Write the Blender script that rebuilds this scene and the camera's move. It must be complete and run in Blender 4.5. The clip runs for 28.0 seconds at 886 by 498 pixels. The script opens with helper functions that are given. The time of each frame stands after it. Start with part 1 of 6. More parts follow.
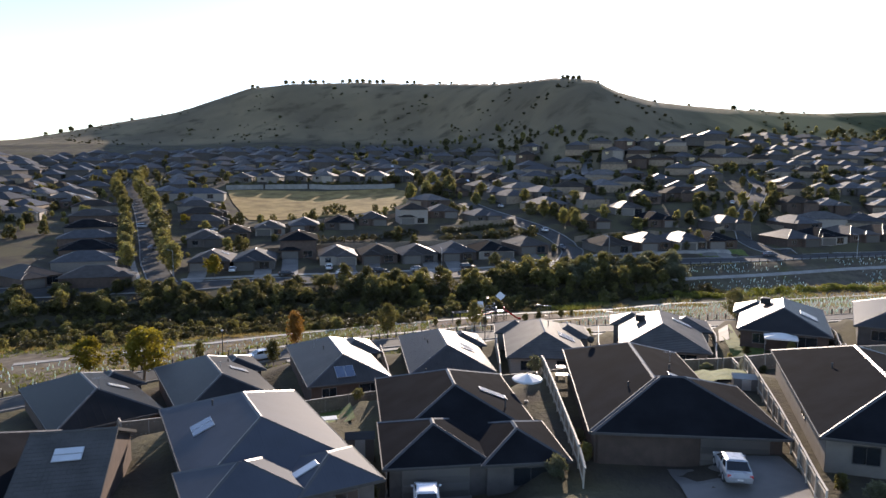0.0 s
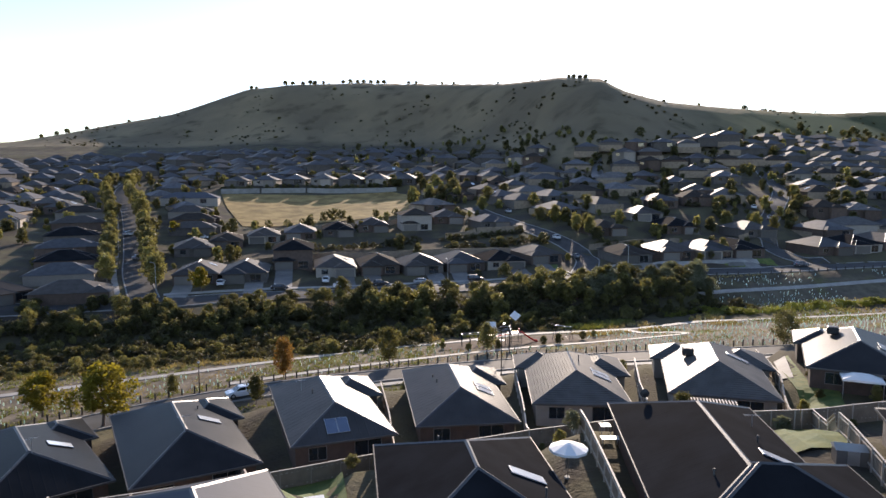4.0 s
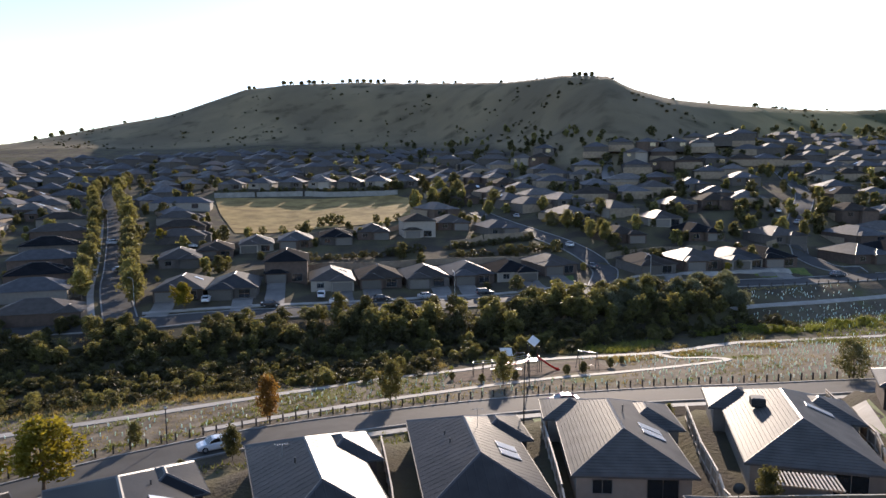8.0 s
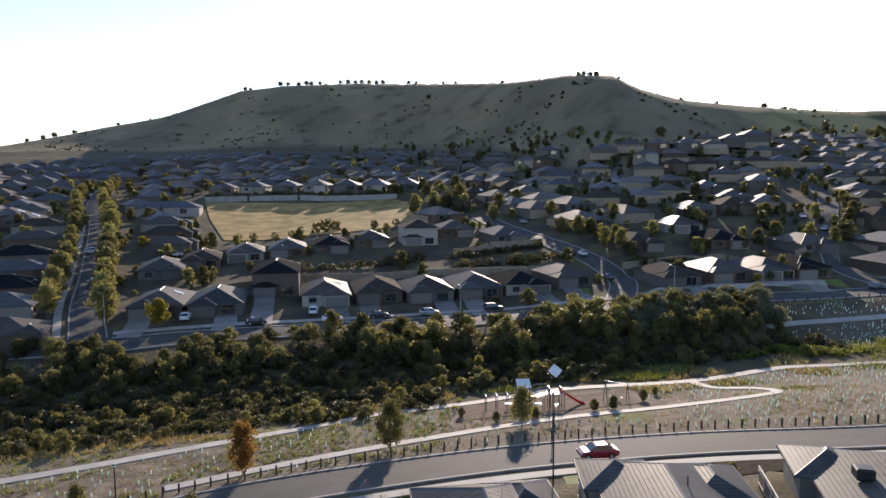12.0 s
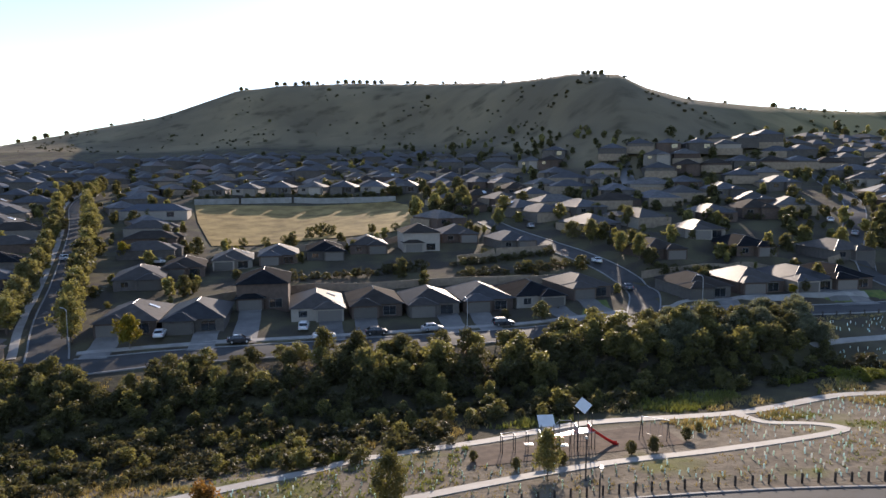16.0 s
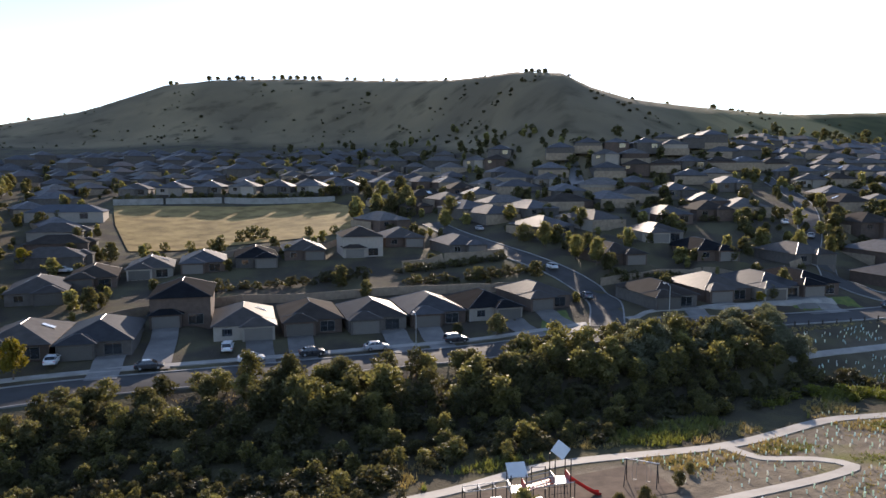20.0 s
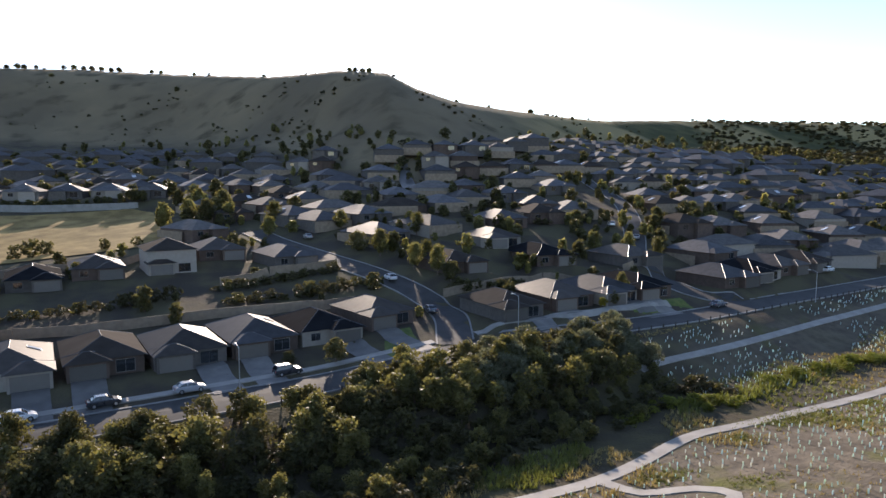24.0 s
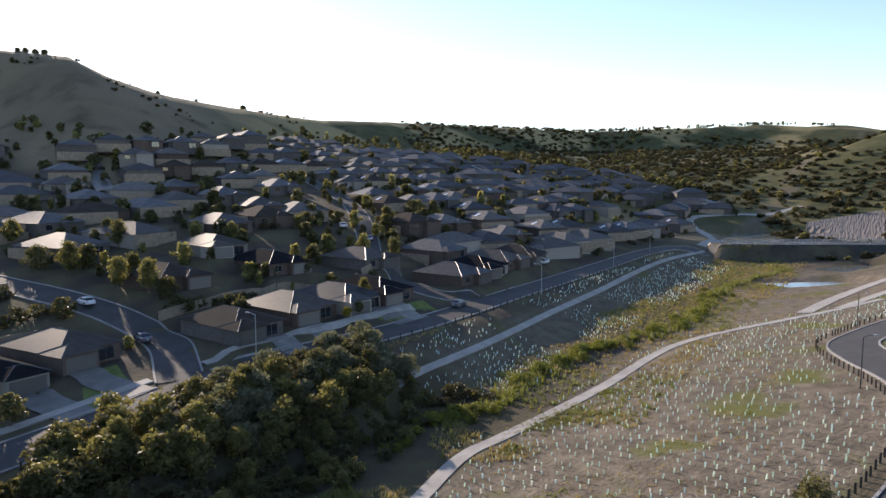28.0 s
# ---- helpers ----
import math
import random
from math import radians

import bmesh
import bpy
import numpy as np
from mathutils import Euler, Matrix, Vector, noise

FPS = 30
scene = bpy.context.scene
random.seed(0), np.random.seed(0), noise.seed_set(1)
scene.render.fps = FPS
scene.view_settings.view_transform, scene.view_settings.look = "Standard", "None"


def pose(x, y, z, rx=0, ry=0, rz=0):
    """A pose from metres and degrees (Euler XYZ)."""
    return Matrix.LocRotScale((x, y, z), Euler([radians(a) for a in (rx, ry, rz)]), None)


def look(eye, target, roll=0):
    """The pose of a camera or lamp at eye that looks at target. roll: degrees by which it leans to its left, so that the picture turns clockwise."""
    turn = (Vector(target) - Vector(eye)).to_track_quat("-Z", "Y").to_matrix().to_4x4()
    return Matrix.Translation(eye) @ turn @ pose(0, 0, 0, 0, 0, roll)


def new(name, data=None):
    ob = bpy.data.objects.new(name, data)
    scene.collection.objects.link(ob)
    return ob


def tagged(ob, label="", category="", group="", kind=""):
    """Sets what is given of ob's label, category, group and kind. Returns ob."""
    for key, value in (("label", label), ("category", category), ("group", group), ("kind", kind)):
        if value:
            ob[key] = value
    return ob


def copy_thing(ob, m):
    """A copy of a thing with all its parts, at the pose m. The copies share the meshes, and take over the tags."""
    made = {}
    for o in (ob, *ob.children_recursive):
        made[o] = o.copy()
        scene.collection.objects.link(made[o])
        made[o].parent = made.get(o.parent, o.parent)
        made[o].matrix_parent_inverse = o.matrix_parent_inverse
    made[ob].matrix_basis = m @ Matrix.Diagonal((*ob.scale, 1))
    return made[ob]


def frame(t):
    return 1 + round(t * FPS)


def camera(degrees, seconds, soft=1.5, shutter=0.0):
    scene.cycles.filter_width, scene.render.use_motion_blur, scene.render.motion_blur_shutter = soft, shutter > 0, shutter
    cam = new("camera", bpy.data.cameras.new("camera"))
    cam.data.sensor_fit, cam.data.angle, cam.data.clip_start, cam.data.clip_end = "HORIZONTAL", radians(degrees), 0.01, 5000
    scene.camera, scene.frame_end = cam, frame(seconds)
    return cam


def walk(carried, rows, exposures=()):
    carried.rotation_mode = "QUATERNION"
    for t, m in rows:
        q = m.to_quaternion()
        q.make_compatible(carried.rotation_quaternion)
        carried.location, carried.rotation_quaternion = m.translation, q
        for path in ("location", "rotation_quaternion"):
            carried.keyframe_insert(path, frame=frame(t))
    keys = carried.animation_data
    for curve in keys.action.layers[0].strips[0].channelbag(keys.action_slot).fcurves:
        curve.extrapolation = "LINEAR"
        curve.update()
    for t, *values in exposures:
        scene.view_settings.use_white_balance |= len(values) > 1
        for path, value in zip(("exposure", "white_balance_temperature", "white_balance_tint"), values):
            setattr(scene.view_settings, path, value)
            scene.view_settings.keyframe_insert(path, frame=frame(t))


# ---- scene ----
cam = camera(65.6, 28.0)
CAM_ROWS = [  # seconds, x, y, z, yaw to the left, pitch, lean
    (0, 0.00, -0.00, 27.80, 3.12, -6.65, 0.30),
    (1, -0.47, 3.50, 27.82, 3.19, -6.50, 0.23),
    (2, -0.95, 7.09, 27.98, 3.23, -6.46, 0.21),
    (3, -1.44, 10.74, 28.23, 3.24, -6.51, 0.20),
    (4, -1.93, 14.42, 28.51, 3.25, -6.55, 0.16),
    (5, -2.44, 18.11, 28.81, 3.25, -6.60, 0.08),
    (6, -2.94, 21.81, 29.08, 3.27, -6.61, -0.01),
    (7, -3.44, 25.50, 29.32, 3.31, -6.59, -0.09),
    (8, -3.94, 29.17, 29.50, 3.34, -6.57, -0.12),
    (9, -4.45, 32.83, 29.63, 3.34, -6.55, -0.12),
    (10, -4.95, 36.45, 29.70, 3.32, -6.51, -0.10),
    (11, -5.45, 40.06, 29.72, 3.28, -6.45, -0.11),
    (12, -5.95, 43.66, 29.69, 3.24, -6.38, -0.18),
    (13, -6.45, 47.24, 29.63, 3.19, -6.32, -0.23),
    (14, -6.94, 50.81, 29.54, 3.13, -6.28, -0.22),
    (15, -7.42, 54.38, 29.45, 3.10, -6.24, -0.21),
    (16, -7.88, 57.95, 29.35, 3.12, -6.21, -0.17),
    (17, -8.32, 61.52, 29.28, 2.98, -6.23, -0.09),
    (17.5, -8.52, 63.31, 29.25, 2.65, -6.24, -0.08),
    (18, -8.72, 65.11, 29.23, 2.20, -6.25, -0.07),
    (18.5, -8.90, 66.91, 29.21, 1.70, -6.27, -0.06),
    (19, -9.07, 68.70, 29.21, 0.89, -6.28, -0.02),
    (19.5, -9.23, 70.51, 29.21, -0.40, -6.28, 0.06),
    (20, -9.37, 72.31, 29.23, -1.84, -6.25, 0.11),
    (21, -9.58, 75.93, 29.29, -4.64, -6.18, 0.04),
    (22, -9.70, 79.54, 29.37, -7.84, -6.12, -0.03),
    (23, -9.69, 83.15, 29.48, -11.51, -6.09, -0.00),
    (24, -9.54, 86.73, 29.59, -16.47, -6.07, 0.12),
    (25, -9.20, 90.28, 29.68, -22.26, -6.08, 0.24),
    (26, -8.64, 93.76, 29.71, -28.15, -6.12, 0.09),
    (27, -7.83, 97.15, 29.63, -34.01, -6.14, -0.15),
    (28, -6.71, 100.41, 29.39, -39.86, -6.07, -0.17),
]
walk(cam, [(t, pose(x, y, z, 90 + pitch, 0, yaw) @ pose(0, 0, 0, 0, 0, lean)) for t, x, y, z, yaw, pitch, lean in CAM_ROWS], [(0.0, 0.9, 6850, 18), (28.0, 0.9, 6850, 18)])

# ---- sky and sun: low sun above the hill, ahead of the camera ----
SUN_AZ, SUN_EL = radians(6.5), radians(16.6)
world = bpy.data.worlds.new("sky")
scene.world = world
world.use_nodes = True
wn = world.node_tree.nodes
sky = wn.new("ShaderNodeTexSky")
sky.sky_type, sky.sun_disc = "NISHITA", False
sky.sun_elevation, sky.sun_rotation = SUN_EL, SUN_AZ
sky.dust_density, sky.air_density, sky.ozone_density = 0.12, 0.8, 1.8
wn["Background"].inputs["Strength"].default_value = 0.15
world.node_tree.links.new(sky.outputs["Color"], wn["Background"].inputs["Color"])
SUN_DIR = Vector((math.sin(SUN_AZ) * math.cos(SUN_EL), math.cos(SUN_AZ) * math.cos(SUN_EL), math.sin(SUN_EL)))
sun = new("sun", bpy.data.lights.new("sun", "SUN"))
sun.data.energy, sun.data.angle, sun.data.color = 4.0, radians(0.6), (1.0, 0.89, 0.74)
sun.matrix_world = look(SUN_DIR * 900, (0, 0, 0))
scene.view_settings.exposure = 0.9


# ---- materials ----
def mat(name, color, rough=0.8, metal=0.0, spread=0.25, scale=1.5, fine=18.0, bump=0.15, tint=0.0, spec=0.5, stripe=0.0, leaf=0.0, coat=0.0, second=None, glow=(2.1, 2.0, 1.3)):
    """A surface with stains at one scale, grain at another, relief, and a tint that differs from object to object."""
    m = bpy.data.materials.new(name)
    m.use_nodes = True
    nt = m.node_tree
    n, link = nt.nodes, nt.links.new
    b = n["Principled BSDF"]
    geo = n.new("ShaderNodeNewGeometry")
    big, small = n.new("ShaderNodeTexNoise"), n.new("ShaderNodeTexNoise")
    for tex, s, d in ((big, scale, 4), (small, fine, 3)):
        tex.inputs["Scale"].default_value = s
        tex.inputs["Detail"].default_value = d
        link(geo.outputs["Position"], tex.inputs["Vector"])
    ramp = n.new("ShaderNodeMix")
    ramp.data_type = "RGBA"
    lo = [c * (1 - spread) for c in color] + [1]
    hi = [min(1, c * (1 + spread)) for c in (second or color)] + [1]
    ramp.inputs["A"].default_value, ramp.inputs["B"].default_value = lo, hi
    add = n.new("ShaderNodeMath")
    add.operation = "MULTIPLY_ADD"
    add.inputs[1].default_value = 0.4
    link(small.outputs["Fac"], add.inputs[0])
    con = n.new("ShaderNodeMapRange")
    con.inputs["From Min"].default_value, con.inputs["From Max"].default_value = 0.35, 0.65
    con.inputs["To Max"].default_value = 0.6
    link(big.outputs["Fac"], con.inputs["Value"])
    link(con.outputs["Result"], add.inputs[2])
    link(add.outputs["Value"], ramp.inputs["Factor"])
    out = ramp.outputs["Result"]
    if tint:
        info, hsv = n.new("ShaderNodeObjectInfo"), n.new("ShaderNodeHueSaturation")
        mr = n.new("ShaderNodeMapRange")
        mr.inputs["To Min"].default_value, mr.inputs["To Max"].default_value = 1 - tint, 1 + tint
        link(info.outputs["Random"], mr.inputs["Value"])
        link(mr.outputs["Result"], hsv.inputs["Value"])
        link(out, hsv.inputs["Color"])
        out = hsv.outputs["Color"]
    link(out, b.inputs["Base Color"])
    b.inputs["Roughness"].default_value, b.inputs["Metallic"].default_value = rough, metal
    b.inputs["Specular IOR Level"].default_value = spec
    b.inputs["Coat Weight"].default_value = coat
    rr = n.new("ShaderNodeMapRange")
    rr.inputs["To Min"].default_value, rr.inputs["To Max"].default_value = max(0.02, rough - 0.04), min(1, rough + 0.04)
    link(big.outputs["Fac"], rr.inputs["Value"])
    link(rr.outputs["Result"], b.inputs["Roughness"])
    if bump:
        bp = n.new("ShaderNodeBump")
        bp.inputs["Strength"].default_value, bp.inputs["Distance"].default_value = bump, 0.05
        link(small.outputs["Fac"], bp.inputs["Height"])
        link(bp.outputs["Normal"], b.inputs["Normal"])
    if leaf:
        tr, mx = n.new("ShaderNodeBsdfTranslucent"), n.new("ShaderNodeMixShader")
        mx.inputs["Fac"].default_value = leaf
        bright = n.new("ShaderNodeMix")
        bright.data_type, bright.blend_type = "RGBA", "MULTIPLY"
        bright.inputs["Factor"].default_value = 1.0
        bright.inputs["B"].default_value = (*glow, 1)
        link(out, bright.inputs["A"])
        link(bright.outputs["Result"], tr.inputs["Color"])
        link(b.outputs["BSDF"], mx.inputs[1])
        link(tr.outputs["BSDF"], mx.inputs[2])
        link(mx.outputs["Shader"], n["Material Output"].inputs["Surface"])
    return m


M = {
    "asphalt": mat("asphalt", (0.068, 0.066, 0.064), 0.8, spread=0.25, scale=0.35, fine=9, spec=0.18),
    "kerb": mat("kerb_concrete", (0.26, 0.25, 0.235), 0.8, scale=0.5),
    "path": mat("path_concrete", (0.33, 0.305, 0.27), 0.8, scale=0.4, fine=7),
    "drive": mat("driveway_concrete", (0.17, 0.158, 0.145), 0.75, scale=0.5, tint=0.25),
    "roof_dark": mat("roof_charcoal_steel", (0.030, 0.029, 0.030), 0.34, spread=0.25, scale=0.4, bump=0.05, spec=0.05),
    "roof_black": mat("roof_black_steel", (0.020, 0.0195, 0.020), 0.34, spread=0.25, scale=0.4, bump=0.05, spec=0.05),
    "roof_grey": mat("roof_grey_steel", (0.062, 0.058, 0.056), 0.4, spread=0.25, scale=0.4, bump=0.05, spec=0.06),
    "roof_blue": mat("roof_bluegrey_steel", (0.085, 0.09, 0.106), 0.6, spread=0.16, scale=0.3, bump=0.05, spec=0.05),
    "roof_bronze": mat("roof_brown_steel", (0.055, 0.046, 0.04), 0.92, spread=0.25, scale=0.4, bump=0.03, spec=0.03),
    "roof_tile": mat("roof_concrete_tile", (0.065, 0.056, 0.05), 0.55, spread=0.25, scale=0.8, fine=5, bump=0.2, tint=0.3, spec=0.07),
    "roof_tile_grey": mat("roof_grey_tile", (0.058, 0.058, 0.062), 0.55, spread=0.25, scale=0.8, fine=5, bump=0.2, tint=0.4, spec=0.07),
    "roof_tile_pale": mat("roof_pale_grey_tile", (0.10, 0.094, 0.088), 0.5, spread=0.3, scale=0.5, fine=6, bump=0.25, spec=0.045),
    "roof_tile_dull": mat("roof_weathered_tile", (0.105, 0.097, 0.092), 0.65, spread=0.3, scale=0.8, fine=5, bump=0.3, tint=0.35, spec=0.1),
    "roof_tile_slate": mat("roof_slate_grey_tile", (0.09, 0.09, 0.096), 0.65, spread=0.3, scale=0.8, fine=5, bump=0.3, tint=0.4, spec=0.1),
    "roof_matte": mat("roof_weathered_charcoal_steel", (0.0175, 0.018, 0.0205), 0.95, spread=0.3, scale=0.4, bump=0.05, spec=0.01),
    "roof_slope": mat("roof_dull_charcoal_steel", (0.055, 0.055, 0.06), 0.55, spread=0.3, scale=0.4, bump=0.05, spec=0.11, tint=0.3),
    "dry_grass": mat("paddock_dry_grass", (0.25, 0.165, 0.06), 0.9, spread=0.35, scale=0.16, fine=1.2, bump=0.6, spec=0.1, second=(0.36, 0.25, 0.10)),
    "worn_asphalt": mat("worn_polished_asphalt", (0.10, 0.098, 0.095), 0.35, spread=0.2, scale=0.5, fine=6, bump=0.05, spec=0.6),
    "ridge": mat("ridge_cap_steel", (0.085, 0.085, 0.088), 0.4, spread=0.1, spec=0.3),
    "gutter": mat("gutter_steel", (0.09, 0.086, 0.082), 0.6, spread=0.1, spec=0.15),
    "brick_brown": mat("brick_brown", (0.10, 0.068, 0.053), 0.85, scale=1.2, fine=12, bump=0.3, tint=0.25),
    "brick_grey": mat("brick_grey", (0.108, 0.094, 0.084), 0.85, scale=1.2, fine=12, bump=0.3, tint=0.25),
    "render": mat("wall_render_cream", (0.28, 0.245, 0.21), 0.85, spread=0.1, tint=0.35),
    "white": mat("white_paint", (0.78, 0.77, 0.74), 0.45, spread=0.06),
    "glass": mat("window_glass", (0.02, 0.024, 0.028), 0.05, spread=0.2, bump=0, spec=0.9),
    "skyglass": mat("solar_glass", (0.62, 0.64, 0.66), 0.12, spread=0.06, bump=0, spec=0.9),
    "solar": mat("solar_cell_glass", (0.10, 0.13, 0.19), 0.12, spread=0.1, bump=0, spec=0.8),
    "garage": mat("garage_door_steel", (0.125, 0.112, 0.10), 0.5, spread=0.06, tint=0.4),
    "timber": mat("fence_timber", (0.27, 0.205, 0.145), 0.85, scale=1.0, fine=14, bump=0.3),
    # pale timber for capping, posts and rails; sun on them is put into the colour
    "timber_sunlit_pale": mat("fence_timber_sunlit_pale", (0.52, 0.45, 0.37), 0.7, scale=1.0, fine=14, bump=0.2),
    "post": mat("dark_treated_timber", (0.05, 0.04, 0.032), 0.85),
    "steel": mat("galvanised_steel", (0.45, 0.46, 0.47), 0.4, metal=0.7, spread=0.1),
    "black": mat("black_powdercoat", (0.02, 0.02, 0.022), 0.5, spread=0.1),
    "red": mat("red_plastic", (0.55, 0.03, 0.025), 0.35, spread=0.08, bump=0),
    "bark": mat("bark", (0.14, 0.105, 0.08), 0.9, fine=10, bump=0.4),
    "leaf": mat("leaf_olive", (0.105, 0.104, 0.048), 0.55, spread=0.4, scale=0.6, fine=3, spec=0.15, bump=0, tint=0.4, leaf=0.42, second=(0.15, 0.138, 0.056)),
    "leaf_dark": mat("leaf_dark_green", (0.082, 0.082, 0.038), 0.55, spread=0.4, scale=0.5, fine=3, spec=0.15, bump=0, tint=0.4, leaf=0.36, second=(0.115, 0.105, 0.05)),
    "leaf_scrub": mat("leaf_scrub_grey_green", (0.052, 0.05, 0.028), 0.6, spread=0.4, scale=0.05, fine=0.6, spec=0.15, bump=0, leaf=0.25, second=(0.075, 0.066, 0.034)),
    "frame": mat("window_frame_bronze", (0.16, 0.15, 0.14), 0.45, spread=0.1, tint=0.5),
    "leaf_gold": mat("leaf_yellow_green", (0.16, 0.135, 0.022), 0.55, spread=0.35, scale=0.6, fine=3, spec=0.15, bump=0, tint=0.2, leaf=0.42),
    "leaf_rust": mat("leaf_rust", (0.16, 0.085, 0.025), 0.6, spread=0.35, scale=0.8, fine=3, spec=0.15, bump=0, tint=0.2, leaf=0.4),
    "leaf_silver": mat("leaf_silver_grey", (0.13, 0.135, 0.09), 0.6, spread=0.3, scale=0.6, fine=3, spec=0.15, bump=0, tint=0.15, leaf=0.3),
    "leaf_fresh": mat("leaf_fresh_green", (0.105, 0.125, 0.025), 0.55, spread=0.35, scale=0.6, fine=3, spec=0.15, bump=0, tint=0.25, leaf=0.4, second=(0.15, 0.16, 0.035)),
    "reed": mat("reed_green", (0.125, 0.135, 0.035), 0.6, spread=0.35, scale=0.8, fine=4, bump=0, leaf=0.4),
    "straw": mat("dry_grass_straw", (0.27, 0.21, 0.095), 0.8, spread=0.35, scale=0.5, fine=4, bump=0, leaf=0.3),
    "guard_green": mat("tree_guard_pale_green", (0.68, 0.77, 0.67), 0.5, spread=0.1, tint=0.3, leaf=0.42, glow=(1.1, 1.15, 1.1)),
    "guard_blue": mat("tree_guard_pale_blue", (0.62, 0.73, 0.71), 0.5, spread=0.1, tint=0.3, leaf=0.42, glow=(1.1, 1.15, 1.1)),
    "guard_white": mat("tree_guard_white", (0.80, 0.80, 0.74), 0.5, spread=0.1, tint=0.2, leaf=0.42, glow=(1.1, 1.1, 1.05)),
    "bluestone": mat("dark_bluestone", (0.07, 0.068, 0.066), 0.85, scale=1.0, fine=3, bump=0.7),
    "stone": mat("gabion_stone", (0.15, 0.13, 0.115), 0.9, spread=0.45, scale=0.8, fine=3, bump=0.8),
    "concrete": mat("concrete", (0.34, 0.33, 0.31), 0.8, scale=0.4),
    "rubber": mat("tyre_rubber", (0.018, 0.018, 0.019), 0.8, spread=0.1),
    "carglass": mat("car_glass", (0.015, 0.017, 0.02), 0.05, spread=0.1, bump=0, spec=0.9),
    "lamp": mat("lamp_lens", (0.75, 0.76, 0.74), 0.25, spread=0.05, bump=0),
    "water": mat("pond_water", (0.15, 0.16, 0.15), 0.10, spread=0.2, scale=0.3, fine=3, bump=0.06, spec=1.0),
    "lawn": mat("lawn_grass", (0.06, 0.13, 0.014), 0.85, spread=0.35, scale=0.8, fine=8, bump=0.5, second=(0.12, 0.13, 0.03)),
}
for i, c in enumerate([(0.72, 0.73, 0.74), (0.36, 0.37, 0.39), (0.03, 0.032, 0.036), (0.10, 0.11, 0.13), (0.30, 0.02, 0.02)]):
    M["car%d" % i] = mat("car_paint", c, 0.28, spread=0.04, bump=0, spec=0.6, coat=0.8)


# ---- building helpers ----
class MB:
    """Collects vertices and faces of one mesh."""

    def __init__(self):
        self.v, self.f = [], []

    def add(self, vs, fs, m=None):
        k = len(self.v)
        self.v += [tuple(m @ Vector(p)) for p in vs] if m is not None else [tuple(p) for p in vs]
        self.f += [tuple(i + k for i in q) for q in fs]
        return self

    def quad(self, *p, m=None):
        return self.add(p, [tuple(range(len(p)))], m)

    def box(self, x0, x1, y0, y1, z0, z1, m=None, c=0.0):
        if c:
            vs = [(x0 + c, y0 + c, z0), (x1 - c, y0 + c, z0), (x1 - c, y1 - c, z0), (x0 + c, y1 - c, z0),
                  (x0, y0, z0 + c), (x1, y0, z0 + c), (x1, y1, z0 + c), (x0, y1, z0 + c),
                  (x0, y0, z1 - c), (x1, y0, z1 - c), (x1, y1, z1 - c), (x0, y1, z1 - c),
                  (x0 + c, y0 + c, z1), (x1 - c, y0 + c, z1), (x1 - c, y1 - c, z1), (x0 + c, y1 - c, z1)]
            fs = [(3, 2, 1, 0), (12, 13, 14, 15)]
            for k in (0, 4, 8):
                fs += [(k + i, k + (i + 1) % 4, k + 4 + (i + 1) % 4, k + 4 + i) for i in range(4)]
            return self.add(vs, fs, m)
        vs = [(x0, y0, z0), (x1, y0, z0), (x1, y1, z0), (x0, y1, z0), (x0, y0, z1), (x1, y0, z1), (x1, y1, z1), (x0, y1, z1)]
        return self.add(vs, [(3, 2, 1, 0), (4, 5, 6, 7), (0, 1, 5, 4), (1, 2, 6, 5), (2, 3, 7, 6), (3, 0, 4, 7)], m)

    def tube(self, p0, p1, r0, r1=None, n=6, m=None):
        p0, p1 = Vector(p0), Vector(p1)
        r1 = r0 if r1 is None else r1
        q = (p1 - p0).to_track_quat("Z", "Y")
        vs = [p + q @ Vector((r * math.cos(a), r * math.sin(a), 0)) for p, r in ((p0, r0), (p1, r1)) for a in [2 * math.pi * i / n for i in range(n)]]
        fs = [(i, (i + 1) % n, n + (i + 1) % n, n + i) for i in range(n)] + [tuple(range(n))[::-1], tuple(range(n, 2 * n))]
        return self.add(vs, fs, m)

    def mesh(self, name, material, smooth=False):
        me = bpy.data.meshes.new(name)
        me.from_pydata(self.v, [], self.f)
        me.materials.append(material)
        if smooth:
            me.polygons.foreach_set("use_smooth", [True] * len(me.polygons))
        me.update()
        return me


def part(name, mb, material, parent=None, label="", smooth=False):
    """Links one mesh object under a thing or part."""
    ob = new(name, mb.mesh(name, material, smooth) if isinstance(mb, MB) else mb)
    if parent is not None:
        ob.parent = parent
    if label:
        tagged(ob, label)
    return ob


def thing(name, m, label, category, group="", kind=""):
    ob = new(name)
    ob.empty_display_size = 0.2
    ob.matrix_world = m
    return tagged(ob, label, category, group, kind)


# ---- the lie of the land: heights in metres over x and v = y - 0.3 x ----
XS = [-200, -80, -35, 0, 40, 100, 200]
NEAR = {20: (4, 6, 7, 7.5, 9, 12, 15), 54: (1, 3.5, 5, 5.6, 7.6, 11, 14), 66: (-1, 1.5, 3, 3.8, 6, 9.5, 12),
        86: (-4.5, -2, -0.6, 0.8, 4.2, 7, 6), 100: (-5.5, -3, -1.2, 0.2, 2.6, 4.6, 2.6), 112: (-6, -3.4, -1.6, -0.3, 1.4, 2.6, 0.2),
        122: (-6.3, -4, -2.2, -1, 0.2, 1.2, -0.7), 137: (-6.6, -4.6, -3.3, -2.8, -2.2, -1.2, -1.1)}
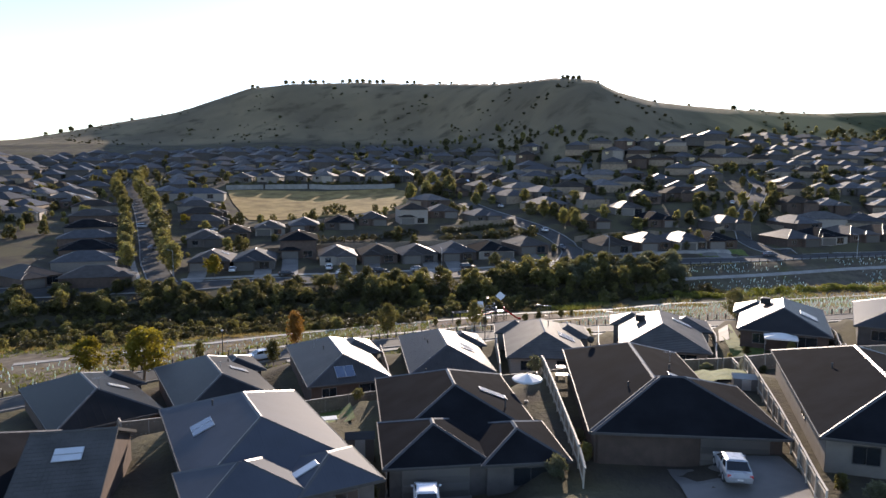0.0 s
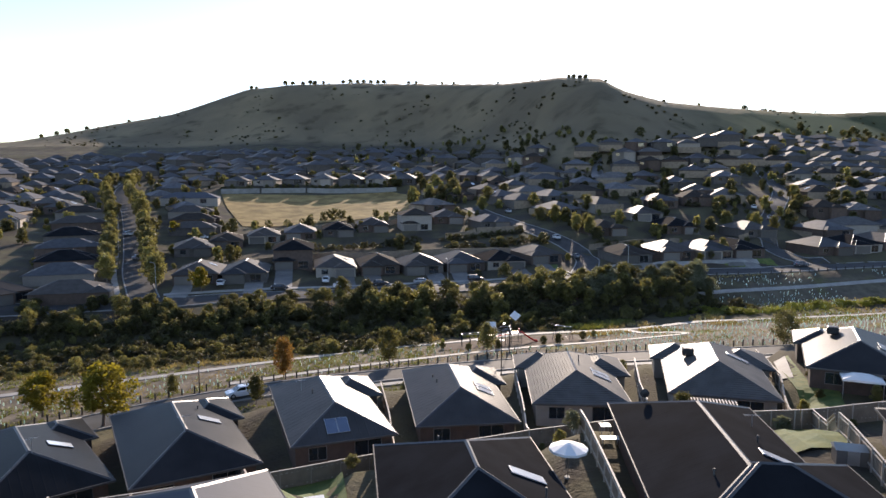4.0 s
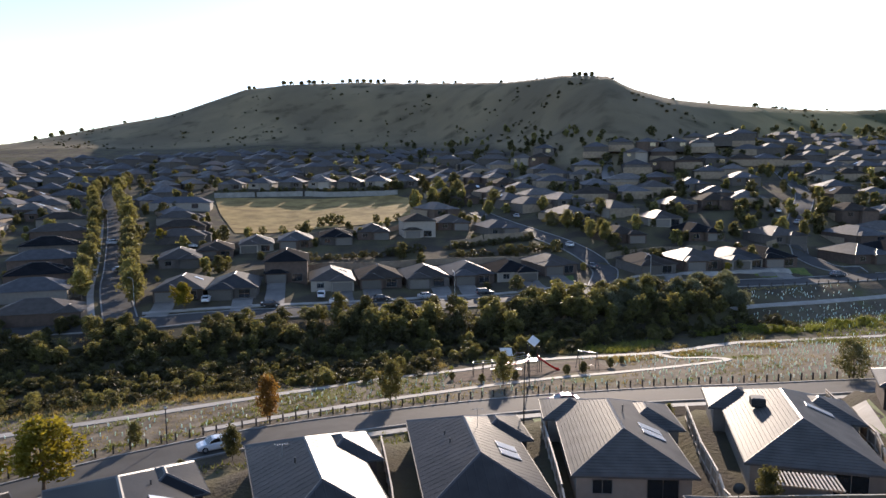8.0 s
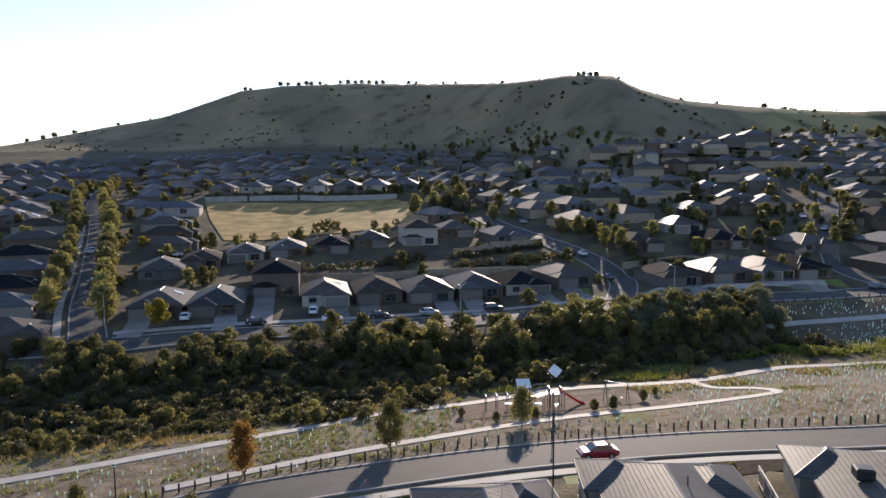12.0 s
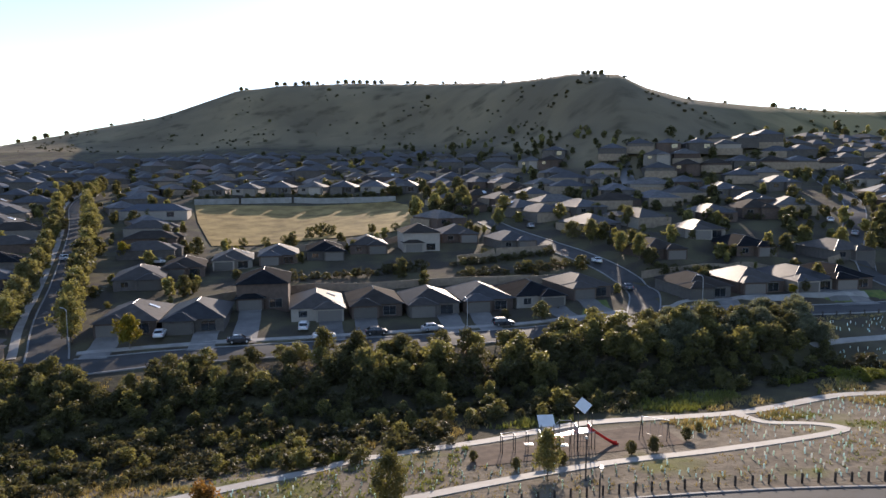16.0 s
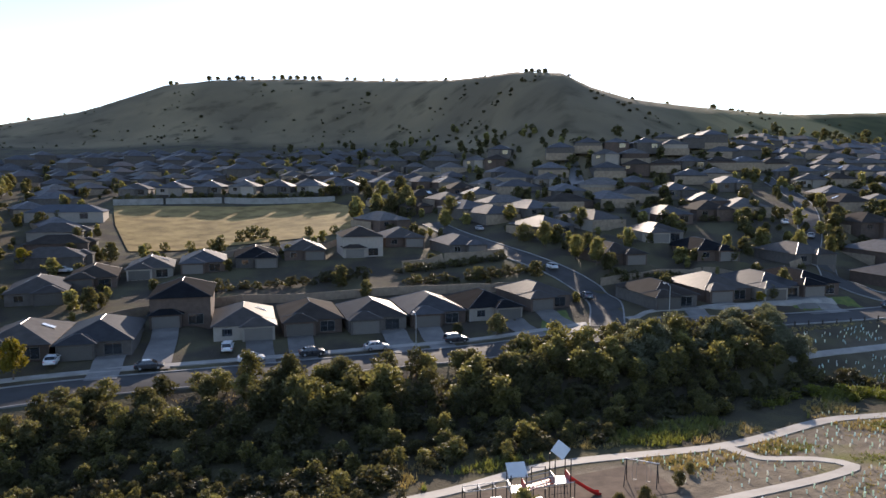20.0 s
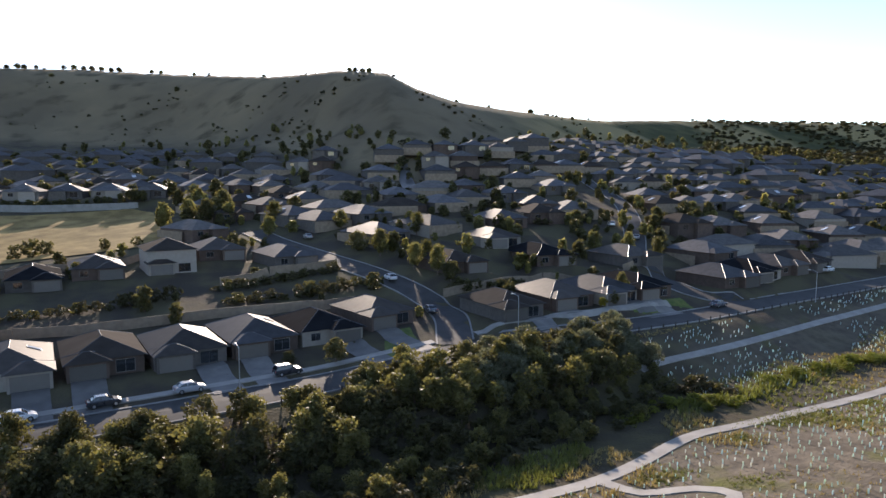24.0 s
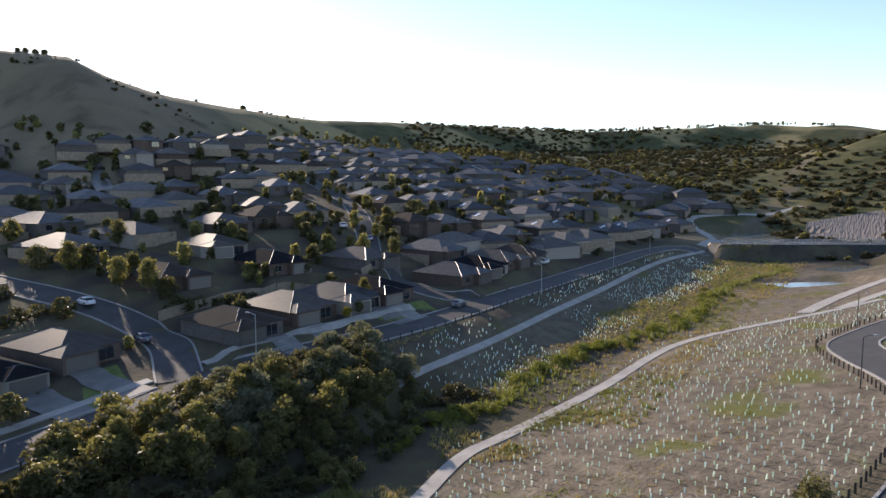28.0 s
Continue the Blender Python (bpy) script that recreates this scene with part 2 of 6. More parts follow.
FAR = {146: (-6.6, -5.6, -5, -3.6, -2.8, -1.8, -1.5), 158: (-6, -5.5, -5.2, -4.2, -3.4, -1.8, -1.2),
       164: (-4.4, -4, -4, -3.2, -0.8, 0.3, 0.5), 170.5: (-3, -2.6, -2.6, -1.6, 1, 2.6, 3),
       183: (-1, -0.5, -0.5, 0, 2, 3.2, 3.5), 205: (1.5, 0.8, 0.6, 1, 4.5, 6.5, 9), 240: (6, 2.5, 4, 6.5, 12, 16, 18),
       300: (11, 7, 11, 15, 21, 26, 27), 380: (19, 12, 18, 26, 35, 42, 44)}
LAND = {**NEAR, **FAR}
VS = np.array(list(LAND), float)
GZ = np.array(list(LAND.values()), float)
# crest of the hills round the valley: bearing, distance, height, seen from HUB
HUB = (-5.5, 40.0)
CREST = np.array([(-180, 700, 40), (-60, 900, 30), (-36, 900, 58), (-28, 870, 84), (-24.6, 850, 94), (-19.2, 820, 121), (-16, 800, 126), (-10.8, 780, 127),
                  (-4.6, 720, 120), (2, 610, 106), (6.6, 525, 100), (10.2, 482, 93), (12.3, 478, 83.5), (15.3, 490, 77), (21.4, 560, 75.5),
                  (27, 690, 80), (33, 810, 88), (45, 1040, 96), (49, 1240, 103), (62, 1425, 122), (67.7, 1420, 115), (70, 1418, 106), (100, 1200, 60), (180, 700, 40)], float)
PADS = [(195, 182.5, radians(-35), 13, 5, -1.6), (238, 186, radians(-20), 14, 6, -1.2), (252, 215.5, radians(-43.5), 22, 5.6, 3.95), (306, 246, radians(-22), 24, 8, 1.9)]  # levelled places: x, y, turn, half width, half depth, level


def valley(x, v):
    cols = np.stack([np.interp(x, XS, row) for row in GZ], 0)
    v = np.clip(v, VS[0], VS[-1])
    i = np.clip(np.searchsorted(VS, v, side="right") - 1, 0, len(VS) - 2)
    t = (v - VS[i]) / (VS[i + 1] - VS[i])
    a, b = np.take_along_axis(cols, i[None], 0)[0], np.take_along_axis(cols, i[None] + 1, 0)[0]
    return a + (b - a) * t


def smoothstep(a, b, x):
    t = np.clip((x - a) / (b - a), 0, 1)
    return t * t * (3 - 2 * t)


def land(x, y):
    """Height of the ground."""
    x, y = np.atleast_1d(np.asarray(x, float)), np.atleast_1d(np.asarray(y, float))
    v = y - 0.3 * x
    z = sum(valley(x + dx, v + dv) for dx, dv in ((0, 0), (0, 0), (6, 0), (-6, 0), (0, 2.5), (0, -2.5))) / 6
    dx, dy = x - HUB[0], y - HUB[1]
    r, az = np.hypot(dx, dy), np.degrees(np.arctan2(dx, dy))
    dist, top = np.interp(az, CREST[:, 0], CREST[:, 1]), np.interp(az, CREST[:, 0], CREST[:, 2])
    side = np.interp(az, [-40, -25, -5, 10, 25, 45, 60], [0.022, 0.030, 0.036, 0.050, 0.040, 0.030, 0.033])
    run = np.interp(az, [-40, -10, 5, 20, 40], [190, 190, 135, 140, 190])
    foot = np.interp(az, [-60, -40, 0, 30, 45, 58, 100], [6, 9, 20, 25, 14, 2, 2])
    skirt = np.minimum(29.7 + (dist - run) * side, top - 4)
    s = np.clip((r - 300) / np.maximum(dist - run - 300, 30), 0, 1)
    low = foot + (skirt - foot) * s
    up = np.clip((r - dist + run) / run, 0, 1)
    hill = low + (top - skirt) * (up * 0.35 + 0.65 * up * up * (3 - 2 * up))
    hill = hill - np.clip(r - dist, 0, 1500) * 0.16
    hill += 1.6 * np.sin(x * 0.031 + 2 * np.sin(y * 0.017)) * np.sin(y * 0.027) * np.clip((r - 350) / 200, 0, 1) * np.where(r < dist, 1, 0.3) * (1 - 0.8 * np.exp(-(((r - dist) / 40) ** 2)))
    w = smoothstep(300, 420, v) * smoothstep(-60, 40, y) + (1 - smoothstep(-60, 40, y)) * smoothstep(250, 450, r)
    w = np.maximum(w, smoothstep(240, 420, np.abs(x)))
    z = z * (1 - w) + hill * w
    z = z + 42 * np.exp(-(((x - 610) / 130) ** 2 + ((y - 255) / 85) ** 2))
    for px, py, turn, hw, hd, level in PADS:
        if len(x) == 1 and abs(x[0] - px) + abs(y[0] - py) > 1.5 * (hw + hd) + 8:
            continue
        c, s_ = math.cos(turn), math.sin(turn)
        lx, ly = (x - px) * c + (y - py) * s_, -(x - px) * s_ + (y - py) * c
        out = np.maximum(np.maximum(np.abs(lx) - hw, np.abs(ly) - hd), 0)
        k = 1 - smoothstep(0.6, 4.0, out)
        z = z * (1 - k) + level * k
    return z


def gz(x, y):
    return float(land(x, y)[0])


def inside(x, y, poly):
    hit = False
    for (ax, ay), (bx, by) in zip(poly, poly[1:] + poly[:1]):
        if (ay > y) != (by > y) and x < (bx - ax) * (y - ay) / (by - ay) + ax:
            hit = not hit
    return hit


def near_line(x, y, pts, d):
    for (ax, ay), (bx, by) in zip(pts, pts[1:]):
        t = max(0, min(1, ((x - ax) * (bx - ax) + (y - ay) * (by - ay)) / ((bx - ax) ** 2 + (by - ay) ** 2)))
        if math.hypot(x - ax - t * (bx - ax), y - ay - t * (by - ay)) < d:
            return True
    return False


# ---- houses ----
def hip(rect, z, pitch, over=0.45):
    """Planes of a hipped roof over a rectangle (cx, cy, w, d): each as eave start, eave end, inward direction, plan depth; and its cap lines."""
    cx, cy, w, d = rect
    x0, x1, y0, y1 = cx - w / 2 - over, cx + w / 2 + over, cy - d / 2 - over, cy + d / 2 + over
    a = min(x1 - x0, y1 - y0) / 2
    h = a * math.tan(radians(pitch))
    if x1 - x0 <= y1 - y0:
        r0, r1 = Vector((cx, y0 + a, z + h)), Vector((cx, y1 - a, z + h))
    else:
        r0, r1 = Vector((x0 + a, cy, z + h)), Vector((x1 - a, cy, z + h))
    c = [Vector((x0, y0, z)), Vector((x1, y0, z)), Vector((x1, y1, z)), Vector((x0, y1, z))]
    if x1 - x0 <= y1 - y0:
        polys = [(c[0], c[1], r0), (c[1], c[2], r1, r0), (c[2], c[3], r1), (c[3], c[0], r0, r1)]
        caps = [(r0, r1), (c[0], r0), (c[1], r0), (c[2], r1), (c[3], r1)]
    else:
        polys = [(c[0], c[1], r1, r0), (c[1], c[2], r1), (c[2], c[3], r0, r1), (c[3], c[0], r0)]
        caps = [(r0, r1), (c[0], r0), (c[3], r0), (c[1], r1), (c[2], r1)]
    return c, polys, caps, a, h


def sheet(poly, a, pitch, ribs):
    """One roof plane of folded steel: flat pans and upstanding ribs from eave to ridge in one sheet. ribs: 1 steel, 2 tile courses."""
    e0, e1 = poly[0], poly[1]
    along = (e1 - e0).normalized()
    inw = Vector((-along.y, along.x, 0))
    L, slope = (e1 - e0).length, math.tan(radians(pitch))
    mb = MB()
    if ribs == 2:  # courses of tiles, each lapped over the next below
        n = int(a / 0.31)
        vs, fs = [e0, e1], []
        for j in range(n):
            s0, s1 = a * j / n, a * (j + 1) / n
            lo, hi = max(0.0, L - 2 * s0), max(0.0, L - 2 * s1)
            lip = Vector((0, 0, s0 * slope + 0.035))
            p, q = e0 + along * s0 + inw * s0 + lip, e0 + along * (s0 + lo) + inw * s0 + lip
            r, t = e0 + along * s1 + inw * s1 + Vector((0, 0, s1 * slope)), e0 + along * (s1 + hi) + inw * s1 + Vector((0, 0, s1 * slope))
            k = len(vs)
            vs += [p, q, r, t]
            fs += [(k - 2, k - 1, k + 1, k), (k, k + 1, k + 3, k + 2)]
        mb.add(vs, fs)
        return mb
    n = max(2, int(L / 0.76))
    rib = 0.014 if ribs == 1 else 0.004
    us = [(0.0, 0.0)]
    for j in range(n):
        u = (j + 0.5) * L / n
        us += [(u - 0.06, 0.0), (u - 0.02, rib), (u + 0.02, rib), (u + 0.06, 0.0)]
    us += [(L, 0.0)]
    if L > 2 * a + 0.2:
        us = sorted(us + [(a, 0.0), (L - a, 0.0)])
    elif not any(abs(u - L / 2) < 0.07 for u, _ in us):
        us = sorted(us + [(L / 2, 0.0)])
    vs = []
    for u, up in us:
        s = max(0.0, min(u, L - u, a))
        lift = Vector((0, 0, min(up, s)))
        vs += [e0 + along * u + lift, e0 + along * u + inw * s + Vector((0, 0, s * slope)) + lift]
    fs = [(2 * j, 2 * j + 2, 2 * j + 3, 2 * j + 1) for j in range(len(us) - 1)]
    return mb.add(vs, fs)


def cap_strip(mb, p, q, w=0.16, t=0.05):
    d = (q - p)
    if d.length < 0.3:
        return
    side = Vector((-d.y, d.x, 0)).normalized() * w
    up = Vector((0, 0, t))
    lo = Vector((0, 0, -0.05))
    mb.add([p + side + lo, p + up, p - side + lo, q + side + lo, q + up, q - side + lo], [(0, 3, 4, 1), (1, 4, 5, 2), (0, 1, 2), (3, 5, 4)])


def window(par, x, y, z, w, h, face, label="aluminium-framed window"):
    """A window proud of the wall: face is 0 front (-y), 1 right, 2 back, 3 left."""
    m = Matrix.Translation((x, y, z)) @ Matrix.Rotation(face * math.pi / 2, 4, "Z")
    fr = MB()
    t = 0.06
    for bx in ((-w / 2, w / 2, -h / 2, -h / 2 + t), (-w / 2, w / 2, h / 2 - t, h / 2), (-w / 2, -w / 2 + t, -h / 2 + t, h / 2 - t), (w / 2 - t, w / 2, -h / 2 + t, h / 2 - t), (-0.02, 0.02, -h / 2 + t, h / 2 - t)):
        fr.box(bx[0], bx[1], -0.05, 0.02, bx[2], bx[3], m)
    ob = part("window", fr, M["frame"], par, label)
    pane = MB().box(-w / 2 + t, -0.02, -0.025, 0.0, -h / 2 + t, h / 2 - t, m).box(0.02, w / 2 - t, -0.025, 0.0, -h / 2 + t, h / 2 - t, m)
    part("pane", pane, M["glass"], ob)
    return ob


def house(x, y, level, turn, rects, roof, wall, label, pitch=22.5, ribs=1, group="", walls=2.55, storeys=1, extras=(), pad=True, far=False):
    """A house with hipped roofs over overlapping rectangles. The street or garden front is its -y side."""
    if pad:
        hw = max(abs(r[0]) + r[2] / 2 for r in rects)
        hd = max(abs(r[1]) + r[3] / 2 for r in rects)
        PADS.append((x, y, radians(turn), hw, hd, level))
    ob = thing("house", pose(x, y, level, 0, 0, turn), label, "house", group)
    for k, rect in enumerate(rects):
        cx, cy, w, d = rect[:4]
        h = walls + 2.7 * ((rect[4] if len(rect) > 4 else storeys) - 1)
        i = 0.02 * k
        part("wall", MB().box(cx - w / 2 + i, cx + w / 2 - i, cy - d / 2 + i, cy + d / 2 - i, -2.2, h), wall, ob)
        c, polys, caps, a, rise = hip((cx, cy, w, d), h + 0.02 * k, pitch)
        if far:
            pts = list({tuple(p): 0 for poly in polys for p in poly})
            at = {p: j for j, p in enumerate(pts)}
            fs = [tuple(at[tuple(p)] for p in poly) for poly in polys] + [tuple(at[tuple(p)] for p in c[::-1])]
            part("roof", MB().add(pts, fs), roof, ob)
            if pad:
                cb = MB()
                for p, q in caps:
                    cap_strip(cb, p, q, 0.09, 0.05)
                part("ridge_capping", cb, M["ridge"], ob)
            continue
        soffit = part("roof", MB().add([p - Vector((0, 0, 0.16)) for p in c] + [p - Vector((0, 0, 0.02)) for p in c], [(3, 2, 1, 0), (4, 5, 6, 7)]), M["gutter"], ob)
        for poly in polys:
            part("roof_sheet", sheet(poly, a, pitch, ribs), roof, soffit, "ribbed steel roof sheet" if ribs in (1, 3) else "")
        for p, q in caps:
            if (q - p).length > 0.4:
                cb = MB()
                cap_strip(cb, p, q)
                part("ridge_cap", cb, M["ridge"], soffit)
        for p, q in zip(c, c[1:] + c[:1]):
            out = Vector(((q - p).y, -(q - p).x, 0)).normalized() * 0.09
            e = (q - p).normalized() * 0.09
            lo, hi = Vector((0, 0, -0.17)), Vector((0, 0, 0.012))
            a0, b0 = p + out - e, q + out + e
            gb = MB().add([a0 + lo, b0 + lo, b0 + hi, a0 + hi, p + lo, q + lo, q + hi, p + hi], [(0, 1, 2, 3), (3, 2, 6, 7), (4, 5, 1, 0)])
            part("gutter", gb, M["gutter"], soffit)
    # openings on the garden front and the sides of the first rectangle
    cx, cy, w, d = rects[0][:4]
    front, hw = cy - d / 2, w / 2
    window(ob, cx - hw * 0.55, front, 1.45, 1.7, 1.3, 0)
    window(ob, cx + hw * 0.5, front, 1.25, 2.6, 1.9, 0, "sliding glass door with a pale frame")
    if not far:
        window(ob, cx - hw, cy - d * 0.15, 1.6, 1.5, 1.1, 3)
        window(ob, cx + hw, cy + d * 0.1, 1.6, 1.5, 1.1, 1)
    for kind, ex, ey, rect_i, face in extras:
        if kind == "garage":
            fy = rects[rect_i][1] - rects[rect_i][3] / 2
            door = part("garage_door", MB().box(ex - 2.4, ex + 2.4, fy - 0.05, fy - 0.01, 0.04, 2.2), M["garage"], ob, "pale panel-lift garage door")
            for k in range(1, 4):
                part("door_panel", MB().box(ex - 2.34, ex + 2.34, fy - 0.075, fy - 0.05, 0.54 * k - 0.45, 0.54 * k - 0.02), M["garage"], door)
            continue
        if kind == "window":
            window(ob, ex, rects[rect_i][1] - rects[rect_i][3] / 2, 1.4, face, 1.4, 0)
            continue
        roof_extra(ob, kind, ex, ey, rects[rect_i], walls, pitch, face)
    return ob


def on_roof(rect, ex, ey, walls, pitch, over=0.45):
    """Height and slope direction of the roof over local (ex, ey)."""
    cx, cy, w, d = rect[:4]
    dl, dr, df, db = ex - (cx - w / 2 - over), (cx + w / 2 + over) - ex, ey - (cy - d / 2 - over), (cy + d / 2 + over) - ey
    m = min(dl, dr, df, db)
    turn = {0: 90, 1: -90, 2: 0, 3: 180}[[dl, dr, df, db].index(m)]
    return walls + m * math.tan(radians(pitch)), turn


def roof_extra(ob, kind, ex, ey, rect, walls, pitch, size):
    z, t = on_roof(rect, ex, ey, walls, pitch)
    # local frame on the roof plane: x along the eave, y up the slope
    turn = {90: -90, -90: 90, 0: 0, 180: 180}[t]
    m = Matrix.Translation((ex, ey, z)) @ Matrix.Rotation(radians(turn), 4, "Z") @ Matrix.Rotation(radians(pitch), 4, "X")
    up = Matrix.Translation((ex, ey, z))
    if kind == "panel":
        w, h = size
        f = part("solar_panel", MB().box(-w / 2, w / 2, -h / 2, h / 2, 0.05, 0.13, m, 0.02), M["steel"], ob, "solar hot-water panel")
        part("panel_glass", MB().box(-w / 2 + 0.06, w / 2 - 0.06, -h / 2 + 0.06, h / 2 - 0.06, 0.13, 0.137, m), M["skyglass"], f)
    elif kind == "solar":
        w, h = size
        n = max(1, round(w / 1.0))
        for k in range(n):
            a = -w / 2 + k * w / n
            f = part("solar_panel", MB().box(a + 0.02, a + w / n - 0.02, -h / 2, h / 2, 0.05, 0.10, m), M["steel"], ob, "dark solar panel")
            part("panel_glass", MB().box(a + 0.06, a + w / n - 0.06, -h / 2 + 0.04, h / 2 - 0.04, 0.10, 0.107, m), M["solar"], f)
    elif kind == "cooler":
        b = MB().box(-0.62, 0.62, -0.62, 0.62, 0.1, 1.0, up, 0.12)
        f = part("evaporative_cooler", b, M["black"], ob, "dark box of an evaporative cooler")
        lou = MB()
        for k in range(5):
            for s in (-0.66, 0.6):
                lou.box(-0.5, 0.5, s, s + 0.06, 0.25 + k * 0.13, 0.31 + k * 0.13, up)
        part("louvre", lou, M["black"], f)
    elif kind == "vent":
        b = MB().tube((0, 0, -0.1), (0, 0, size * 0.55), 0.06, 0.06, 8, up).tube((0, 0, size * 0.55), (0, 0, size * 0.55 + 0.12), 0.11, 0.07, 8, up)
        part("flue", b, M["gutter"], ob, "round painted flue with a cowl")
    elif kind == "aerial":
        b = MB().tube((0, 0, -0.1), (0, 0, size), 0.025, 0.02, 5, up)
        b.tube((-0.6, 0, size - 0.1), (0.6, 0, size - 0.1), 0.015, 0.015, 4, up)
        for k in range(6):
            b.tube((-0.55 + k * 0.2, -0.3 + 0.03 * k, size - 0.1), (-0.55 + k * 0.2, 0.3 - 0.03 * k, size - 0.1), 0.01, 0.01, 4, up)
        part("aerial", b, M["steel"], ob, "television aerial on a mast")
    elif kind == "dish":
        b = MB().tube((0, 0, -0.1), (0, 0, 0.7), 0.03, 0.03, 5, up)
        ring = [[(0.36 * r * math.cos(a), 0.10 * r * r - 0.1, 0.75 + 0.36 * r * math.sin(a)) for a in [k * math.pi / 7 for k in range(14)]] for r in (0.02, 0.5, 1.0)]
        vs = [p for rr in ring for p in rr]
        b.add(vs, [(i * 14 + k, i * 14 + (k + 1) % 14, (i + 1) * 14 + (k + 1) % 14, (i + 1) * 14 + k) for i in range(2) for k in range(14)], up)
        part("satellite_dish", b, M["black"], ob, "small dark satellite dish")


# near rows: x, y, level, turn, rectangles, roof, wall, label, extras
steel_roof = "with a ribbed steel hip roof"
near_houses = [
    (-4.9, 90.0, 0.8, 11, [(0, 0, 9.6, 18.4), (3.6, 6.2, 5.0, 6.0)], "roof_grey", "brick_brown", "brown brick house with a mid-grey ribbed steel hip roof", [("panel", 3.0, -2.5, 0, (1.3, 2.0)), ("panel", 3.0, -0.9, 0, (1.3, 2.0)), ("aerial", 1.0, 2.5, 0, 1.8), ("vent", -2.0, 0, 0, 0.5), ("vent", -2.2, 2.2, 0, 0.4)]),
    (-18.0, 83.4, 1.2, 23, [(0, 0, 9.0, 18.0), (3.6, 5.6, 5.0, 6.0)], "roof_grey", "brick_brown", "brick house with a grey ribbed steel hip roof and solar panels", [("solar", -0.4, -7.6, 0, (2.2, 2.0)), ("aerial", -2.2, 3.0, 0, 1.2), ("vent", -1.4, 0.6, 0, 0.6)]),
    (8.6, 92.8, 2.0, 0, [(0, 0, 9.4, 17.4), (4.0, 5.0, 5.0, 6.6), (-3.4, 6.6, 5.0, 5.0)], "roof_tile_pale", "render", "cream rendered house with a pale grey tiled hip roof", [("panel", 3.0, -2.4, 0, (1.2, 2.2)), ("panel", 3.0, -1.0, 0, (1.2, 2.2)), ("vent", 0.9, 1.0, 0, 1.2)]),
    (24.2, 91.6, 3.6, -11, [(0, 0, 9.8, 18.2), (3.6, 5.2, 5.6, 6.0), (-3.6, 6.6, 5.0, 5.4)], "roof_tile_pale", "render", "rendered house with a pale tiled roof and a rooftop cooler", [("cooler", -2.6, 1.2, 0, 1), ("panel", 2.8, 1.8, 0, (1.1, 2.6))]),
    (-31.2, 77.4, 0.0, 33, [(0, 0, 10.0, 18.6), (3.8, 6.0, 5.0, 6.4)], "roof_dark", "brick_brown", "brick house with a charcoal steel hip roof", [("panel", 2.9, 0.4, 0, (1.2, 2.2)), ("aerial", -0.2, -4.6, 0, 1.6), ("vent", 2.4, 3.6, 0, 0.5)]),
    (-43.5, 72.2, -0.6, 43, [(0, 0, 10.0, 17.4), (3.8, 5.6, 5.0, 6.0)], "roof_black", "brick_brown", "brick house with a black steel hip roof", [("panel", 2.9, -0.6, 0, (1.2, 2.2)), ("aerial", 0.2, -4.0, 0, 1.4)]),
    (41.6, 95.2, 5.0, -22, [(0, 0, 10.0, 17.4), (-3.4, 5.6, 5.0, 6.0)], "roof_dark", "brick_brown", "brown brick house with a dark steel hip roof", [("panel", 3.0, -2.6, 0, (1.2, 2.2)), ("panel", 3.0, -1.2, 0, (1.2, 2.2)), ("cooler", -2.2, 2.6, 0, 1)]),
    (56.0, 93.0, 6.0, -27, [(0, 0, 10.0, 17.4)], "roof_grey", "brick_grey", "grey brick house with a grey steel hip roof", [("panel", 2.6, -1.0, 0, (1.2, 2.2))]),
    (-16.5, 47.9, 5.6, 31, [(0, 0.6, 10.2, 16.2), (-2.4, -7.4, 6.4, 6.0), (3.0, -8.0, 4.6, 5.0)], "roof_blue", "brick_grey", "grey brick house with a pale blue-grey steel hip roof", [("solar", -3.4, 1.2, 0, (2.0, 1.6)), ("vent", -2.2, 4.2, 0, 0.6), ("panel", 1.0, -8.4, 2, (0.8, 2.6)), ("window", -2.4, 0, 1, 2.2), ("window", 3.4, 0, 2, 1.6)]),
    (-2.2, 57.2, 4.6, 11, [(0, 1.4, 11.6, 16.0), (-2.6, -6.6, 7.0, 8.0), (3.6, -7.4, 5.6, 7.0)], "roof_matte", "brick_grey", "brick house with a charcoal steel hip roof and double garage", [("panel", 3.6, 0.6, 0, (1.1, 2.6)), ("vent", -1.6, 6.6, 0, 0.6), ("vent", 4.0, -2.6, 0, 1.4), ("garage", -2.8, 0, 1, 0), ("window", 4.0, 0, 2, 2.6)]),
    (14.2, 59.4, 6.4, -2, [(0, 0.4, 10.6, 22.0), (1.4, -5.2, 13.0, 11.2)], "roof_matte", "brick_brown", "large brown brick house with a charcoal steel roof", [("dish", -3.2, 9.6, 0, 1), ("panel", 3.2, -1.4, 0, (1.0, 2.8)), ("vent", 2.6, 1.0, 0, 0.7), ("aerial", 3.6, 5.0, 0, 1.0), ("vent", -2.0, -5.0, 0, 0.5), ("garage", 4.6, 0, 1, 0)]),
    (31.4, 54.9, 7.6, -15, [(0, 0.4, 10.8, 22.6), (5.6, -5.6, 8.0, 10.0)], "roof_matte", "render", "pale rendered house with a charcoal steel hip roof", [("vent", -2.6, 2.0, 0, 0.6), ("panel", 3.4, 2.0, 0, (1.2, 2.4)), ("garage", 6.2, 0, 1, 0)]),
]
for hx, hy, lv, turn, rects, roof, wall, label, extras in near_houses:
    house(hx, hy, lv, turn, rects, M[roof], M[wall], label, extras=extras, group="houses on the near slope", ribs=2 if "tile" in roof else 1 if roof == "roof_grey" else 3)


